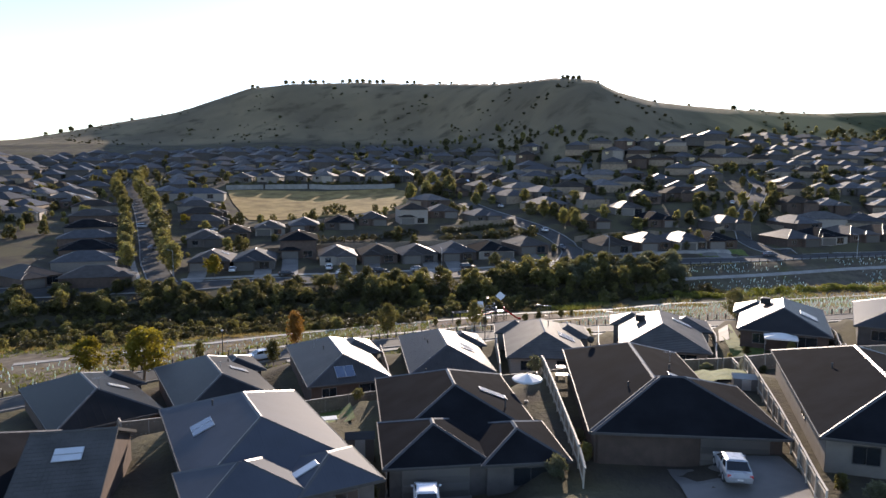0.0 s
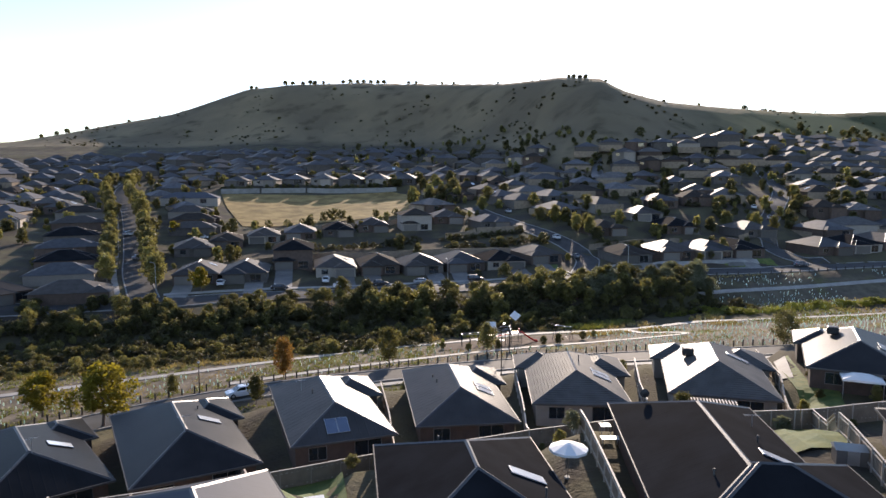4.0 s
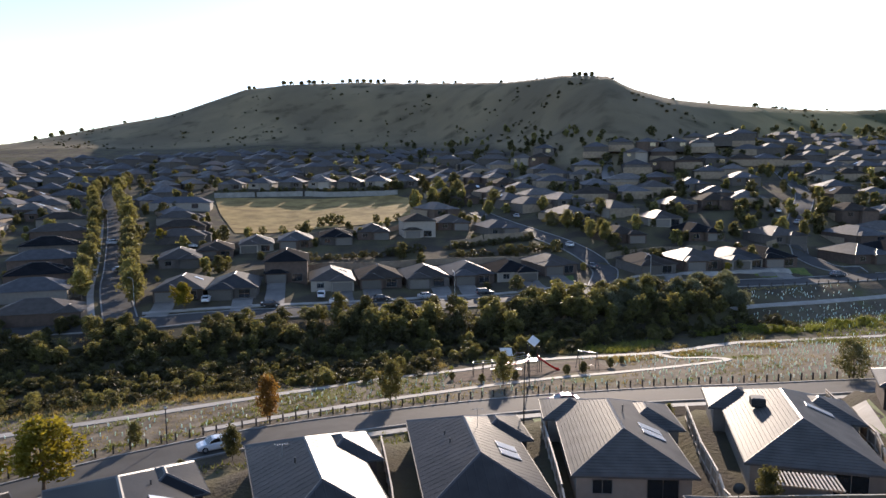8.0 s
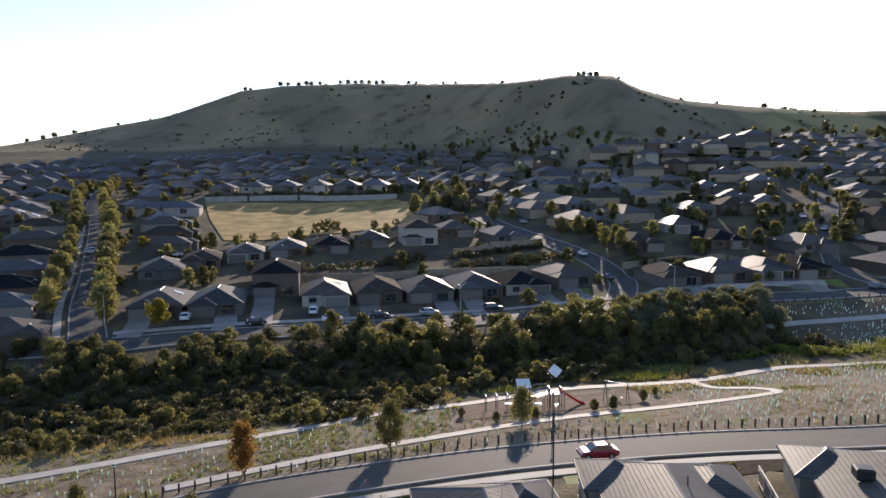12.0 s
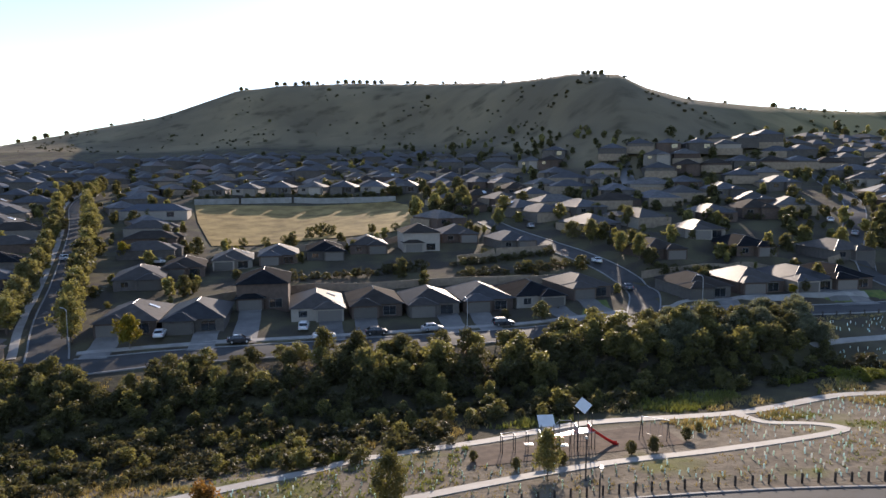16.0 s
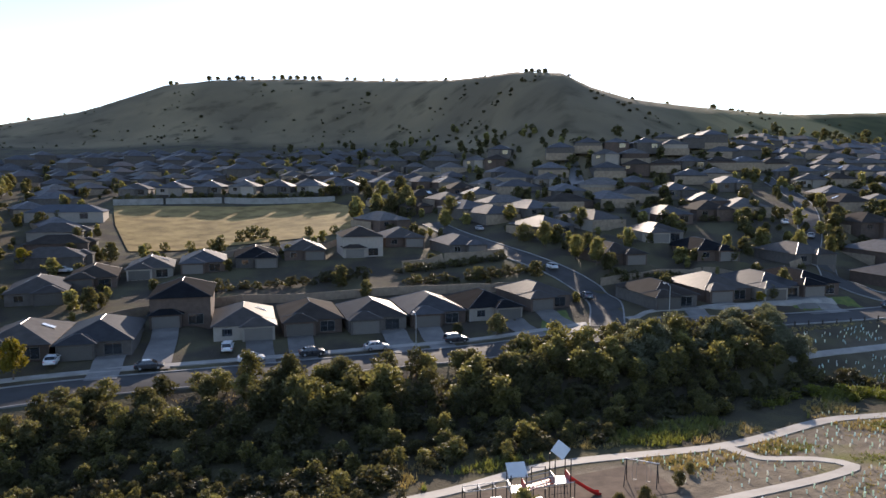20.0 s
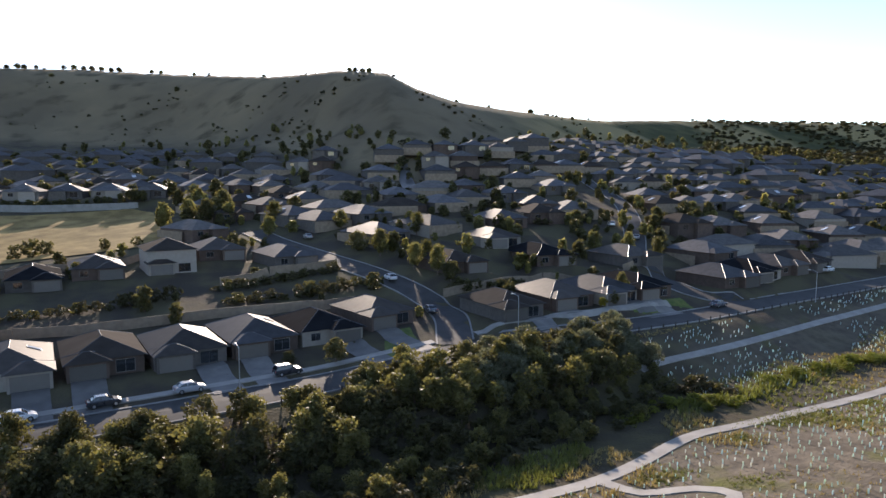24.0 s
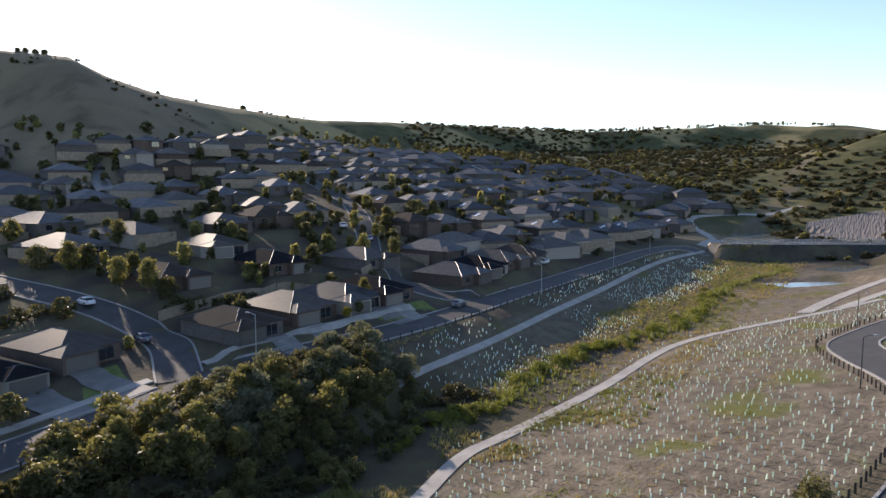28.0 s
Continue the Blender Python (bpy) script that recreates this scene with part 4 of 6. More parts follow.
tree_kind("gold1", "leaf_gold", 55, 5.0, 2.3, 38, 70, 0.30, trunk=0.24, base=0.3, clump=0.14, tri=False)
tree_kind("bushy0", "leaf_dark", 56, 5.2, 2.4, 40, 80, 0.24, trunk=0.24, base=0.14, clump=0.16, tri=False)


def tree(key, x, y, scale=1.0, turn=0.0, label="", group="", sz=1.0, name="tree"):
    trunk, crown = TREES[key]
    ob = thing(name, pose(x, y, gz(x, y), 0, 0, turn) @ Matrix.Diagonal((scale, scale, scale * sz, 1)), label, "tree", group)
    part("trunk", trunk, None, ob)
    part("crown", crown, None, ob)
    return ob


near_trees = [("rust0", -30.9, 111.6, 1.0, "young street tree with rust-brown foliage"), ("street0", -16.2, 118.0, 1.0, "young street tree with an olive-green crown"),
              ("street1", -1.0, 126.0, 0.92, "young street tree with a sparse green crown"), ("street1", -43.8, 102.9, 0.55, "small street tree beside the fence posts"),
              ("gold0", -46.6, 90.6, 1.3, "spreading tree with yellow-green sunlit foliage"), ("gold1", -57.0, 95.0, 1.3, "small tree with yellow-green foliage"), ("gold1", -68.0, 88.0, 1.4, "small tree with yellow-green foliage"),
              ("bushy0", 44.5, 119.8, 1.0, "dense dark green tree beside the road"), ("bushy0", 27.0, 36.5, 1.05, "dense garden tree in front of a house"), ("street1", -30.5, 98.0, 0.7, "small bushy tree beside a parked car"),
              ("street0", 17.5, 79.6, 0.62, "grey-green shrub in a back garden"), ("bushy0", 62, 103, 0.8, "dark garden tree beside a house")]
for key, x, y, s, label in near_trees:
    tree(key, x, y, s, turn=x * 7 % 360, label=label, group="street and garden trees", sz=0.82 if "gold" in key else 1.0)


class Thicket:
    """Many trees too dense or too far to count, gathered into one mesh for each kind of leaf."""

    def __init__(self, name, label, category):
        self.root = thing(name, Matrix(), label, category, kind="stuff")
        self.bits = {}

    def add(self, key, x, y, scale, turn, sz=1.0):
        m = np.array(pose(x, y, gz(x, y), 0, 0, turn) @ Matrix.Diagonal((scale, scale, scale * sz, 1)))
        for me in TREES[key][1 if "speck" in key or "tiny" in key or "low" in key else 0:]:
            if me.name not in CACHE:
                co = np.empty(len(me.vertices) * 3, np.float32)
                me.vertices.foreach_get("co", co)
                loops, totals = np.empty(len(me.loops), np.int32), np.empty(len(me.polygons), np.int32)
                me.loops.foreach_get("vertex_index", loops)
                me.polygons.foreach_get("loop_total", totals)
                CACHE[me.name] = (co.reshape(-1, 3), loops, totals)
            co, loops, totals = CACHE[me.name]
            bit = self.bits.setdefault(me.materials[0].name, [[], [], [], 0])
            bit[0].append(co @ m[:3, :3].T + m[:3, 3])
            bit[1].append(loops + bit[3])
            bit[2].append(totals)
            bit[3] += len(co)

    def done(self):
        for key, (vs, loops, totals, _) in self.bits.items():
            vs, loops, totals = np.concatenate(vs), np.concatenate(loops), np.concatenate(totals)
            me = bpy.data.meshes.new("foliage")
            me.vertices.add(len(vs))
            me.vertices.foreach_set("co", vs.astype(np.float32).ravel())
            me.loops.add(len(loops))
            me.loops.foreach_set("vertex_index", loops.astype(np.int32))
            me.polygons.add(len(totals))
            me.polygons.foreach_set("loop_start", (np.cumsum(totals) - totals).astype(np.int32))
            me.update(calc_edges=True)
            me.materials.append(bpy.data.materials[key])
            part("foliage" if "leaf" in key else "trunks", me, None, self.root)


CACHE = {}
rnd = random.Random(8)
thicket = Thicket("creek_thicket", "dense dark green native scrub along the creek", "scrub")
count = 0
while count < 640:  # creek woodland, denser towards the far bank
    x = rnd.uniform(-140, 54)
    v = rnd.triangular(146, 180.5, 176) if count < 430 else rnd.uniform(150, 171)
    y = v + 0.3 * x
    if x > 26 and v > 178 or (-8 < x < -4 and v > 168) or (x > 40 and v < 158) or (x > 20 and v < 151):
        continue
    big = v > 163
    key = rnd.choice(["gum%d", "wattle%d", "olive%d", "wattle%d", "wattle%d"]) % rnd.randrange(3)
    if 22 < x < 54 and v > 164 and rnd.random() < 0.6:
        key = "silver%d" % rnd.randrange(3)
    s, turn, sz = rnd.uniform(0.75, 1.05) * (1.0 if big else 0.55) * float(np.interp(x, [-45, -15], [0.72, 1.0])), rnd.uniform(0, 360), rnd.choice((rnd.uniform(0.7, 0.95), rnd.uniform(0.85, 1.2)))
    if count < 120:
        tree(key, x, y, s, turn, "bushy native tree in the creek woodland", "creek woodland", sz)
    else:
        thicket.add(key if "silver" in key else ("lite%d" if "wattle" in key else "litegum%d") % rnd.randrange(3), x, y, s * 0.95, turn, sz * 0.9)
    count += 1
count = 0
while count < 380:  # low scrub on the near side of the creek
    x = rnd.uniform(-140, 45)
    v = rnd.uniform(138.5, 163)
    if x > -14 and v < 149 or x > 16 and v < 153:
        continue
    key = rnd.choice(["wattle%d", "olive%d", "wattle%d", "silver%d"]) % rnd.randrange(3)
    s, turn, sz = rnd.uniform(0.26, 0.5), rnd.uniform(0, 360), rnd.uniform(0.6, 0.95)
    if count < 90:
        tree(("lite%d" if "wattle" in key else "litegum%d") % rnd.randrange(3), x, v + 0.3 * x, s, turn, "low rounded shrub on the creek bank", "creek shrubs", sz, name="shrub")
    else:
        thicket.add(("lite%d" if "wattle" in key else "litegum%d") % rnd.randrange(3), x, v + 0.3 * x, s, turn, sz)
    count += 1
count = 0
while count < 1000:  # undergrowth over the creek banks
    x, v = rnd.uniform(-140, 64), rnd.uniform(140, 172)
    if x > -10 and v < 149 or x > 16 and v < 152 or x > 46 and not 151 < v < 158.5:
        continue
    thicket.add("low%d" % rnd.randrange(3), x, v + 0.3 * x, rnd.uniform(0.4, 0.95), rnd.uniform(0, 360), rnd.uniform(0.35, 0.8))
    count += 1
thicket.done()


# ---- the suburb on the far slope ----
LAWN = [(-142, 352), (-116, 300), (-94, 262), (-60, 268), (-22, 280), (-24, 310), (-34, 352), (-84, 362), (-136, 360)]


def far_house_kind(seed, roof, wall, label):
    """One kind of house for the far slope: body, roof, ridge, garage door, windows."""
    r = random.Random(seed)
    w, d = r.uniform(10.4, 12), r.uniform(14, 17)
    ob = house(0, 0, 0, 0, [(0, 0, w, d), (r.choice((-2.4, 2.4)), -d / 2 + 0.6, 5.2, 4.4)], M[roof], M[wall], label, ribs=False, pad=False, far=True, group="houses on the far slope",
               extras=[("panel", w * 0.28, 0.6, 0, (1.4, 2.2))] if seed % 3 != 1 else [])
    return ob


KINDS = [far_house_kind(60 + i, rf, wl, lb) for i, (rf, wl, lb) in enumerate([
    ("roof_tile_dull", "brick_brown", "brown brick house with a brown tiled hip roof"), ("roof_tile_slate", "brick_grey", "grey brick house with a grey tiled hip roof"),
    ("roof_slope", "brick_grey", "brick house with a charcoal steel hip roof"), ("roof_bronze", "brick_brown", "brick house with a brown steel hip roof"),
    ("roof_tile_dull", "render", "cream house with a tiled hip roof"), ("roof_slope", "brick_grey", "grey brick house with a dark steel roof"), ("roof_tile_slate", "brick_brown", "brick house with a dark tiled hip roof")])]
rnd = random.Random(77)
spots = []
taken = [(p[0], p[1]) for p in far_front + TERRACE] + [(-138, 311), (-128, 313), (-118, 316)]
for row in range(-4, 60):
    v = 224 + row * 14.0 + (row // 2) * 5.0
    for col in range(-40, 46):
        x = col * 12.8 + rnd.uniform(-1.5, 1.5) + (row % 2) * 4
        y = v + 0.3 * x + rnd.uniform(-1.5, 1.5) + 5 * math.sin(x * 0.02 + row)
        if row < 0 and (x < 105 or y < float(np.interp(x, [105, 150, 200, 240], [208, 221.5, 236, 246])) + 15):
            continue
        dx, dy = x - HUB[0], y - HUB[1]
        r_, az = math.hypot(dx, dy), math.degrees(math.atan2(dx, dy))
        if not -44 < az < 56.5 or r_ > float(np.interp(az, [44, 49, 50.3, 53.6, 57], [551, 583, 493, 448, 425]) if az > 44 else np.interp(az, CREST[:, 0], CREST[:, 1]) - np.interp(az, [-40, -25, 0, 10, 20, 30, 40, 44], [330, 300, 225, 135, 125, 205, 390, 470])):
            continue
        vv = y - 0.3 * x
        if (x < 20 and vv < 278) or (20 <= x < 84 and vv < 246):
            continue
        if inside(x, y, LAWN) or any(math.hypot(x - a, y - b) < 12.2 for a, b in taken):
            continue
        if near_line(x, y, LEFT_STREET, 12) or near_line(x, y, SIDE_STREET, 11) or near_line(x, y, RIGHT_STREET, 11) or near_line(x, y, FAR_ROAD, 16) or (x > 235 and y < 262) or (x > 105 and y < float(np.interp(x, [105, 150, 200, 240], [208, 221.5, 236, 246])) + 7) or math.hypot(x - 306, y - 250) < 40 or near_line(x, y, [(252, 236), (278, 262), (300, 280), (322, 282)], 9):
            continue
        if rnd.random() < 0.06:
            continue
        taken.append((x, y))
        spots.append((r_, x, y, rnd.choice((0, 180)) + 14 + 26 * math.sin(x * 0.013 + y * 0.009) + rnd.uniform(-10, 10) + (90 if rnd.random() < 0.15 else 0), rnd.randrange(7)))
spots.sort()


def seat_level(x, y, turn):
    """Floor level of a house cut into the slope."""
    c, s_ = math.cos(radians(turn)), math.sin(radians(turn))
    a, b = sorted((gz(x - 8 * s_, y + 8 * c), gz(x + 8 * s_, y - 8 * c)))
    return max(a + 0.3, b - 1.9)


for k, (r_, x, y, turn, kind) in enumerate(spots[:150]):
    m = pose(x, y, seat_level(x, y, turn), 0, 0, turn)
    if KINDS[kind] is not None and KINDS[kind].location.length < 0.01:
        KINDS[kind].matrix_world = m
    else:
        copy_thing(KINDS[kind], m)
# the houses furthest up the slope, one mesh for walls and one for each roof colour
walls_b, roofs_b = MB(), [MB(), MB(), MB()]
for r_, x, y, turn, kind in spots[150:]:
    w, d = 10.4 + 0.8 * (kind % 3), 14 + (kind % 4)
    m = pose(x, y, seat_level(x, y, turn), 0, 0, turn)
    hgt = 2.6 if kind != 2 else 5.0
    walls_b.box(-w / 2, w / 2, -d / 2, d / 2, -2, hgt, m)
    c, polys, caps, a, rise = hip((0, 0, w, d), hgt, 23)
    for p in polys:
        roofs_b[kind % 3].add(p, [tuple(range(len(p)))], m)
    walls_b.box(-1.2, 1.2, -d / 2 - 0.04, -d / 2, 0.2, 2.1, m)
far_h = thing("distant_houses", Matrix(), "closely packed hip-roofed houses below the hill", "houses", kind="stuff")
part("walls", walls_b, M["brick_grey"], far_h)
for mb, key in zip(roofs_b, ("roof_tile_dull", "roof_tile_slate", "roof_slope")):
    part("roofs", mb, M[key], far_h)

house(-131, 313, gz(-131, 313) + 0.5, 15, [(0, 0, 24, 11)], M["roof_blue"], M["render"], "long low hall with a pale blue-grey steel roof", ribs=0, pad=False, far=True, group="houses on the far slope")

# gardens and street trees of the far slope
count, singles_t = 0, []
rnd = random.Random(9)
garden = Thicket("garden_trees", "dark garden trees and shrubs among the far houses", "trees")
while count < 1550:
    x, v = rnd.uniform(-260, 440), rnd.triangular(190, 640, 225)
    y = v + 0.3 * x
    dx, dy = x - HUB[0], y - HUB[1]
    az = math.degrees(math.atan2(dx, dy))
    if not -44 < az < 54 or (x > 235 and y < 262) or inside(x, y, LAWN) or near_line(x, y, FAR_ROAD, 5) or near_line(x, y, SIDE_STREET, 4) or near_line(x, y, LEFT_STREET, 4):
        continue
    r_now = math.hypot(dx, dy)
    if x < 22 and v < 272 and rnd.random() < 0.8:
        continue
    if r_now > float(np.interp(az, CREST[:, 0], CREST[:, 1])) - 110 or any(math.hypot(x - a, y - b) < 6.3 for a, b in taken):
        continue
    key, s = rnd.choice(["mid%d", "mid%d", "midlight%d"]) % rnd.randrange(3), rnd.choice((rnd.uniform(0.28, 0.55), rnd.uniform(0.45, 0.95)))
    if r_now > 300:
        key = key.replace("mid", "tiny")
    if count < 300 and len(singles_t) < 45 and v < 330:
        singles_t.append(count)
        tree(key.replace("mid", "far"), x, y, s, rnd.uniform(0, 360), "garden tree among the houses", "suburb trees", rnd.uniform(0.8, 1.2))
    else:
        garden.add(key, x, y, s, rnd.uniform(0, 360), rnd.uniform(0.75, 1.1))
    count += 1
for k in range(16):  # tall trees at the end of the paddock
    x, y = rnd.uniform(-33, -12), rnd.uniform(302, 352)
    tree("far%d" % (k % 3) if k % 3 else "farlight%d" % (k % 2), x, y, rnd.uniform(0.7, 1.35), rnd.uniform(0, 360), "tall dark gum at the end of the dry paddock", "paddock trees", rnd.uniform(0.9, 1.2))
for x, y, s in ((-64, 281.5, 0.62), (-60.5, 283, 0.75), (-57.5, 284.5, 0.6), (-77, 274.5, 0.4), (-83, 271.5, 0.42), (-88, 270, 0.4), (-71, 276, 0.38), (-44, 285, 0.5), (-36, 286, 0.45)):
    tree("low1", x, y, s * 2.0, x * 31 % 360, "rounded dark shrub on the edge of the dry paddock", "paddock shrubs", 0.9, name="shrub")
for k in range(34):  # hedge and trees above the retaining wall
    x = -132 + 90 * k / 33 + rnd.uniform(-1, 1)
    garden.add("mid%d" % (k % 3), x, float(np.interp(x, [-130, -90, -44], [349, 357, 354])) + rnd.uniform(0, 1.5), rnd.uniform(0.4, 0.75), k * 47, 0.9)
for r_, x, y, turn, kind in spots:
    if r_ > 420:
        break
    for _ in range(3):
        lx, ly, t = rnd.uniform(-6.5, 6.5), rnd.choice((-9.6, 9.6)) + rnd.uniform(-0.8, 0.8), radians(turn)
        garden.add("low%d" % rnd.randrange(3), x + lx * math.cos(t) - ly * math.sin(t), y + lx * math.sin(t) + ly * math.cos(t), rnd.uniform(0.45, 0.95), rnd.uniform(0, 360), rnd.uniform(0.6, 1.0))
for x0, y0, x1, y1, n in ((-14, 236, 13, 243, 16), (-12, 226, 17, 231, 18), (-60, 222, -20, 233, 20), (34, 222, 80, 226, 20)):
    for k in range(n):
        garden.add("low%d" % (k % 3), x0 + (x1 - x0) * k / n + rnd.uniform(-0.8, 0.8), y0 + (y1 - y0) * k / n + rnd.uniform(-0.8, 0.8), rnd.uniform(0.5, 1.0), k * 51, rnd.uniform(0.6, 0.95))
garden.done()
for pts, side in ((LEFT_STREET, 3.4), (LEFT_STREET, -6.8)):
    for k, (p, d) in enumerate(curve_points(pts, 8)):
        x, y = p.x + d.y * side, p.y - d.x * side
        if 168 < y < 400:
            tree(rnd.choice(["far%d", "gum%d"]) % (k % 3), x, y, rnd.uniform(1.05, 1.5) * (1.0 if side > 0 else 0.85), rnd.uniform(0, 360), "tall street tree along the climbing street", "street trees", 0.95)
for key, x, y, sc, sz, lab in (("far0", 4.1, 191.6, 0.72, 0.85, "dense round dark tree in a front garden"), ("bushy0", -2.9, 193.0, 0.5, 0.8, "round shrub in a front garden"), ("gold1", -67.4, 169.4, 1.15, 1.0, "bright yellow-green tree on a front lawn"), ("gold1", -106.6, 241.6, 0.95, 1.0, "yellow-green tree beside a driveway"),
                        ("gum0", 31.4, 229.4, 1.0, 1.0, "tall gum on the street corner"), ("gum1", 28.4, 238.0, 0.95, 1.0, "tall gum beside the side street"), ("gum2", 32.0, 241.0, 0.9, 1.1, "tall gum beside the side street"), ("wattle0", 33.0, 224.6, 0.9, 0.9, "dark wattle on the street corner"), ("gum1", 22.8, 250.0, 1.05, 1.0, "tall gum beside the side street"), ("wattle2", 18.6, 258.0, 1.1, 0.9, "spreading dark tree beside the side street"),
                        ("gold1", 57.5, 204.2, 0.5, 0.8, "small yellow-green shrub on a front lawn"), ("gum2", 66.0, 211.5, 0.7, 1.2, "slender gum in a front garden"), ("wattle1", 60.6, 206.0, 0.75, 0.8, "round dark tree in a front garden"), ("gum0", 79.0, 247.0, 1.0, 1.15, "tall reddish gum between houses"), ("gum1", 87.0, 243.6, 0.85, 1.3, "slender gum on a verge"), ("gum2", 88.6, 233.0, 0.8, 1.3, "slender gum on a verge"),
                        ("olive0", 54.4, 268, 0.8, 0.9, "sunlit bushy tree between houses"), ("olive1", 36.3, 274.6, 1.05, 0.8, "sunlit bushy tree between houses"), ("olive2", 30.1, 285.4, 0.9, 0.8, "sunlit bushy tree between houses"), ("olive1", 61.0, 262.0, 0.9, 0.9, "sunlit bushy tree between houses"), ("gum0", 0.4, 298.0, 1.2, 0.95, "tall gum between houses"), ("gum1", -2.0, 283.0, 1.0, 0.9, "tall gum between houses"), ("gum2", 36.0, 265.6, 0.95, 1.0, "tall gum between houses")):
    tree(key, x, y, sc, x * 13 % 360, lab, "suburb trees", sz)
# trees along the skyline
for az, off, s in ((-34, -10, 1.3), (-33, -14, 1.5), (-32.3, -5, 1.6), (-31, -16, 1.3), (-28.1, 0, 1.0), (-18.9, 0, 1.3), (-18.5, 2, 1.0), (-16.2, 0, 1.4), (-15.6, 0, 1.1), (-14.8, 2, 1.2), (-14.2, 0, 1.4), (-13.8, 3, 1.4), (-13.1, 0, 1.1), (-11.5, 0, 1.2), (-10.9, 2, 1.5), (-10.3, 0, 1.2),
                   (-9.8, 0, 1.3), (-9.2, 0, 1.2), (-8.6, 2, 1.3), (-8.1, 0, 1.3), (-6.0, 0, 1.0), (-5.4, 0, 1.0), (-3.2, 0, 0.8), (-2.2, 0, 0.8), (1.6, 0, 0.8), (7.6, 0, 0.9), (8.0, 0, 1.0), (8.5, 0, 0.9), (9.0, 0, 1.0), (18.0, 0, 0.7), (21.3, 0, 1.1), (22.7, 0, 0.7),
                   (-12.2, -45, 1.0), (-4.4, -60, 1.2), (-16.8, -110, 0.9), (-24, -120, 0.8)):
    D = float(np.interp(az, CREST[:, 0], CREST[:, 1])) + off
    ob = tree("far%d" % (int(abs(az) * 10) % 3), HUB[0] + D * math.sin(radians(az)), HUB[1] + D * math.cos(radians(az)), s * 0.95, az * 77 % 360, "lone dark tree on the hill crest", "hilltop trees", 0.62)
    ob.location.z -= 1.2

mx, my = HUB[0] + 538 * math.sin(radians(5.4)), HUB[1] + 538 * math.cos(radians(5.4))
mast = thing("radio_mast", pose(mx, my, gz(mx, my)), "thin steel lattice radio mast on the hilltop", "mast")
part("pole", MB().tube((0, 0, -1), (0, 0, 17), 0.22, 0.12, 6), M["steel"], mast)
for k in range(4):
    part("aerial", MB().tube((-0.9, 0, 8 + k * 2.4), (0.9, 0, 8 + k * 2.4), 0.08, 0.08, 4), M["steel"], mast)

ribbon("road", [(46, 296), (49, 318), (52, 344), (55, 368)], 5.5, 0.3, M["worn_asphalt"], label="worn street that shines in the low sun", category="road")


# ---- fences, posts, lamps ----
def fence(pts, height=1.8, label="weathered timber paling fence with a pale capping", group="garden fences", cap="timber_sunlit_pale", bay=2.4):
    """A paling fence along a line, stepping down the slope bay by bay: posts, rails, palings, capping."""
    ob = thing("fence", Matrix(), label, "fence", group)
    for (ax, ay), (bx, by) in zip(pts, pts[1:]):
        L = math.hypot(bx - ax, by - ay)
        n = max(1, round(L / bay))
        turn = math.degrees(math.atan2(by - ay, bx - ax))
        for k in range(n):
            x, y = ax + (bx - ax) * (k + 0.5) / n, ay + (by - ay) * (k + 0.5) / n
            w = L / n
            x0, y0 = ax + (bx - ax) * k / n, ay + (by - ay) * k / n
            za, zb = gz(x0, y0), gz(ax + (bx - ax) * (k + 1) / n, ay + (by - ay) * (k + 1) / n)
            z = (za + zb) / 2
            m = pose(x, y, z, 0, -math.degrees(math.atan2(zb - za, w)), turn)
            part("post", MB().box(-0.05, 0.05, -0.02, 0.09, za - z - 0.4, za - z + height + 0.03, pose(x0, y0, z, 0, 0, turn)), M[cap], ob)
            np_, vs = 12, []
            for j in range(2 * np_):
                xx = -w / 2 + ((j + 1) // 2) * w / np_
                dy = -0.018 - 0.016 * ((j // 2 + (0 if j % 2 == 0 else 0)) % 2)
                vs += [(xx, dy, -0.3), (xx, dy, height - 0.04)]
            pal = MB().add(vs, [(2 * j, 2 * j + 2, 2 * j + 3, 2 * j + 1) for j in range(2 * np_ - 1)], m)
            part("paling_panel", pal, M["timber"], ob)
            for zr in (0.35, height - 0.35):
                part("rail", MB().box(-w / 2, w / 2, -0.018, 0.05, zr, zr + 0.10, m), M[cap], ob)
            part("capping", MB().box(-w / 2 - 0.01, w / 2 + 0.01, -0.07, 0.06, height - 0.03, height + 0.015, m), M[cap], ob)
    return ob


for pts in ([(-33.5, 60.5), (-39.0, 69.0), (-45.5, 79.5)], [(-20.5, 66.0), (-24.5, 75.0), (-30.0, 86.5)], [(-9.3, 72.5), (-11.5, 84.0), (-14.2, 96.0)], [(2.7, 77.0), (2.6, 88), (2.3, 100.0)],
            [(14.6, 79.0), (15.8, 90.0), (17.6, 101.0)], [(26.9, 77.0), (31.0, 90.0), (35.4, 108)], [(42.0, 79.0), (46.0, 90), (50.0, 103.0)],
            [(-33.5, 60.5), (-20.5, 66.0), (-9.3, 72.5), (2.7, 77.0)], [(2.7, 77.0), (14.6, 79.0), (27.5, 77.0), (42.0, 79.0), (58.0, 76.0)],
            [(-11.0, 71.4), (-9.2, 62.0), (-6.4, 46.0)], [(7.3, 45.5), (7.0, 62.0), (6.6, 77.4)], [(20.2, 39.0), (23.6, 53.5), (25.4, 62.0), (28.4, 77.0)], [(-28.0, 62.0), (-24.0, 52.0), (-19.6, 43.0)], [(36.0, 45.0), (38.4, 62.0), (41.0, 79.0)]):
    fence(pts)
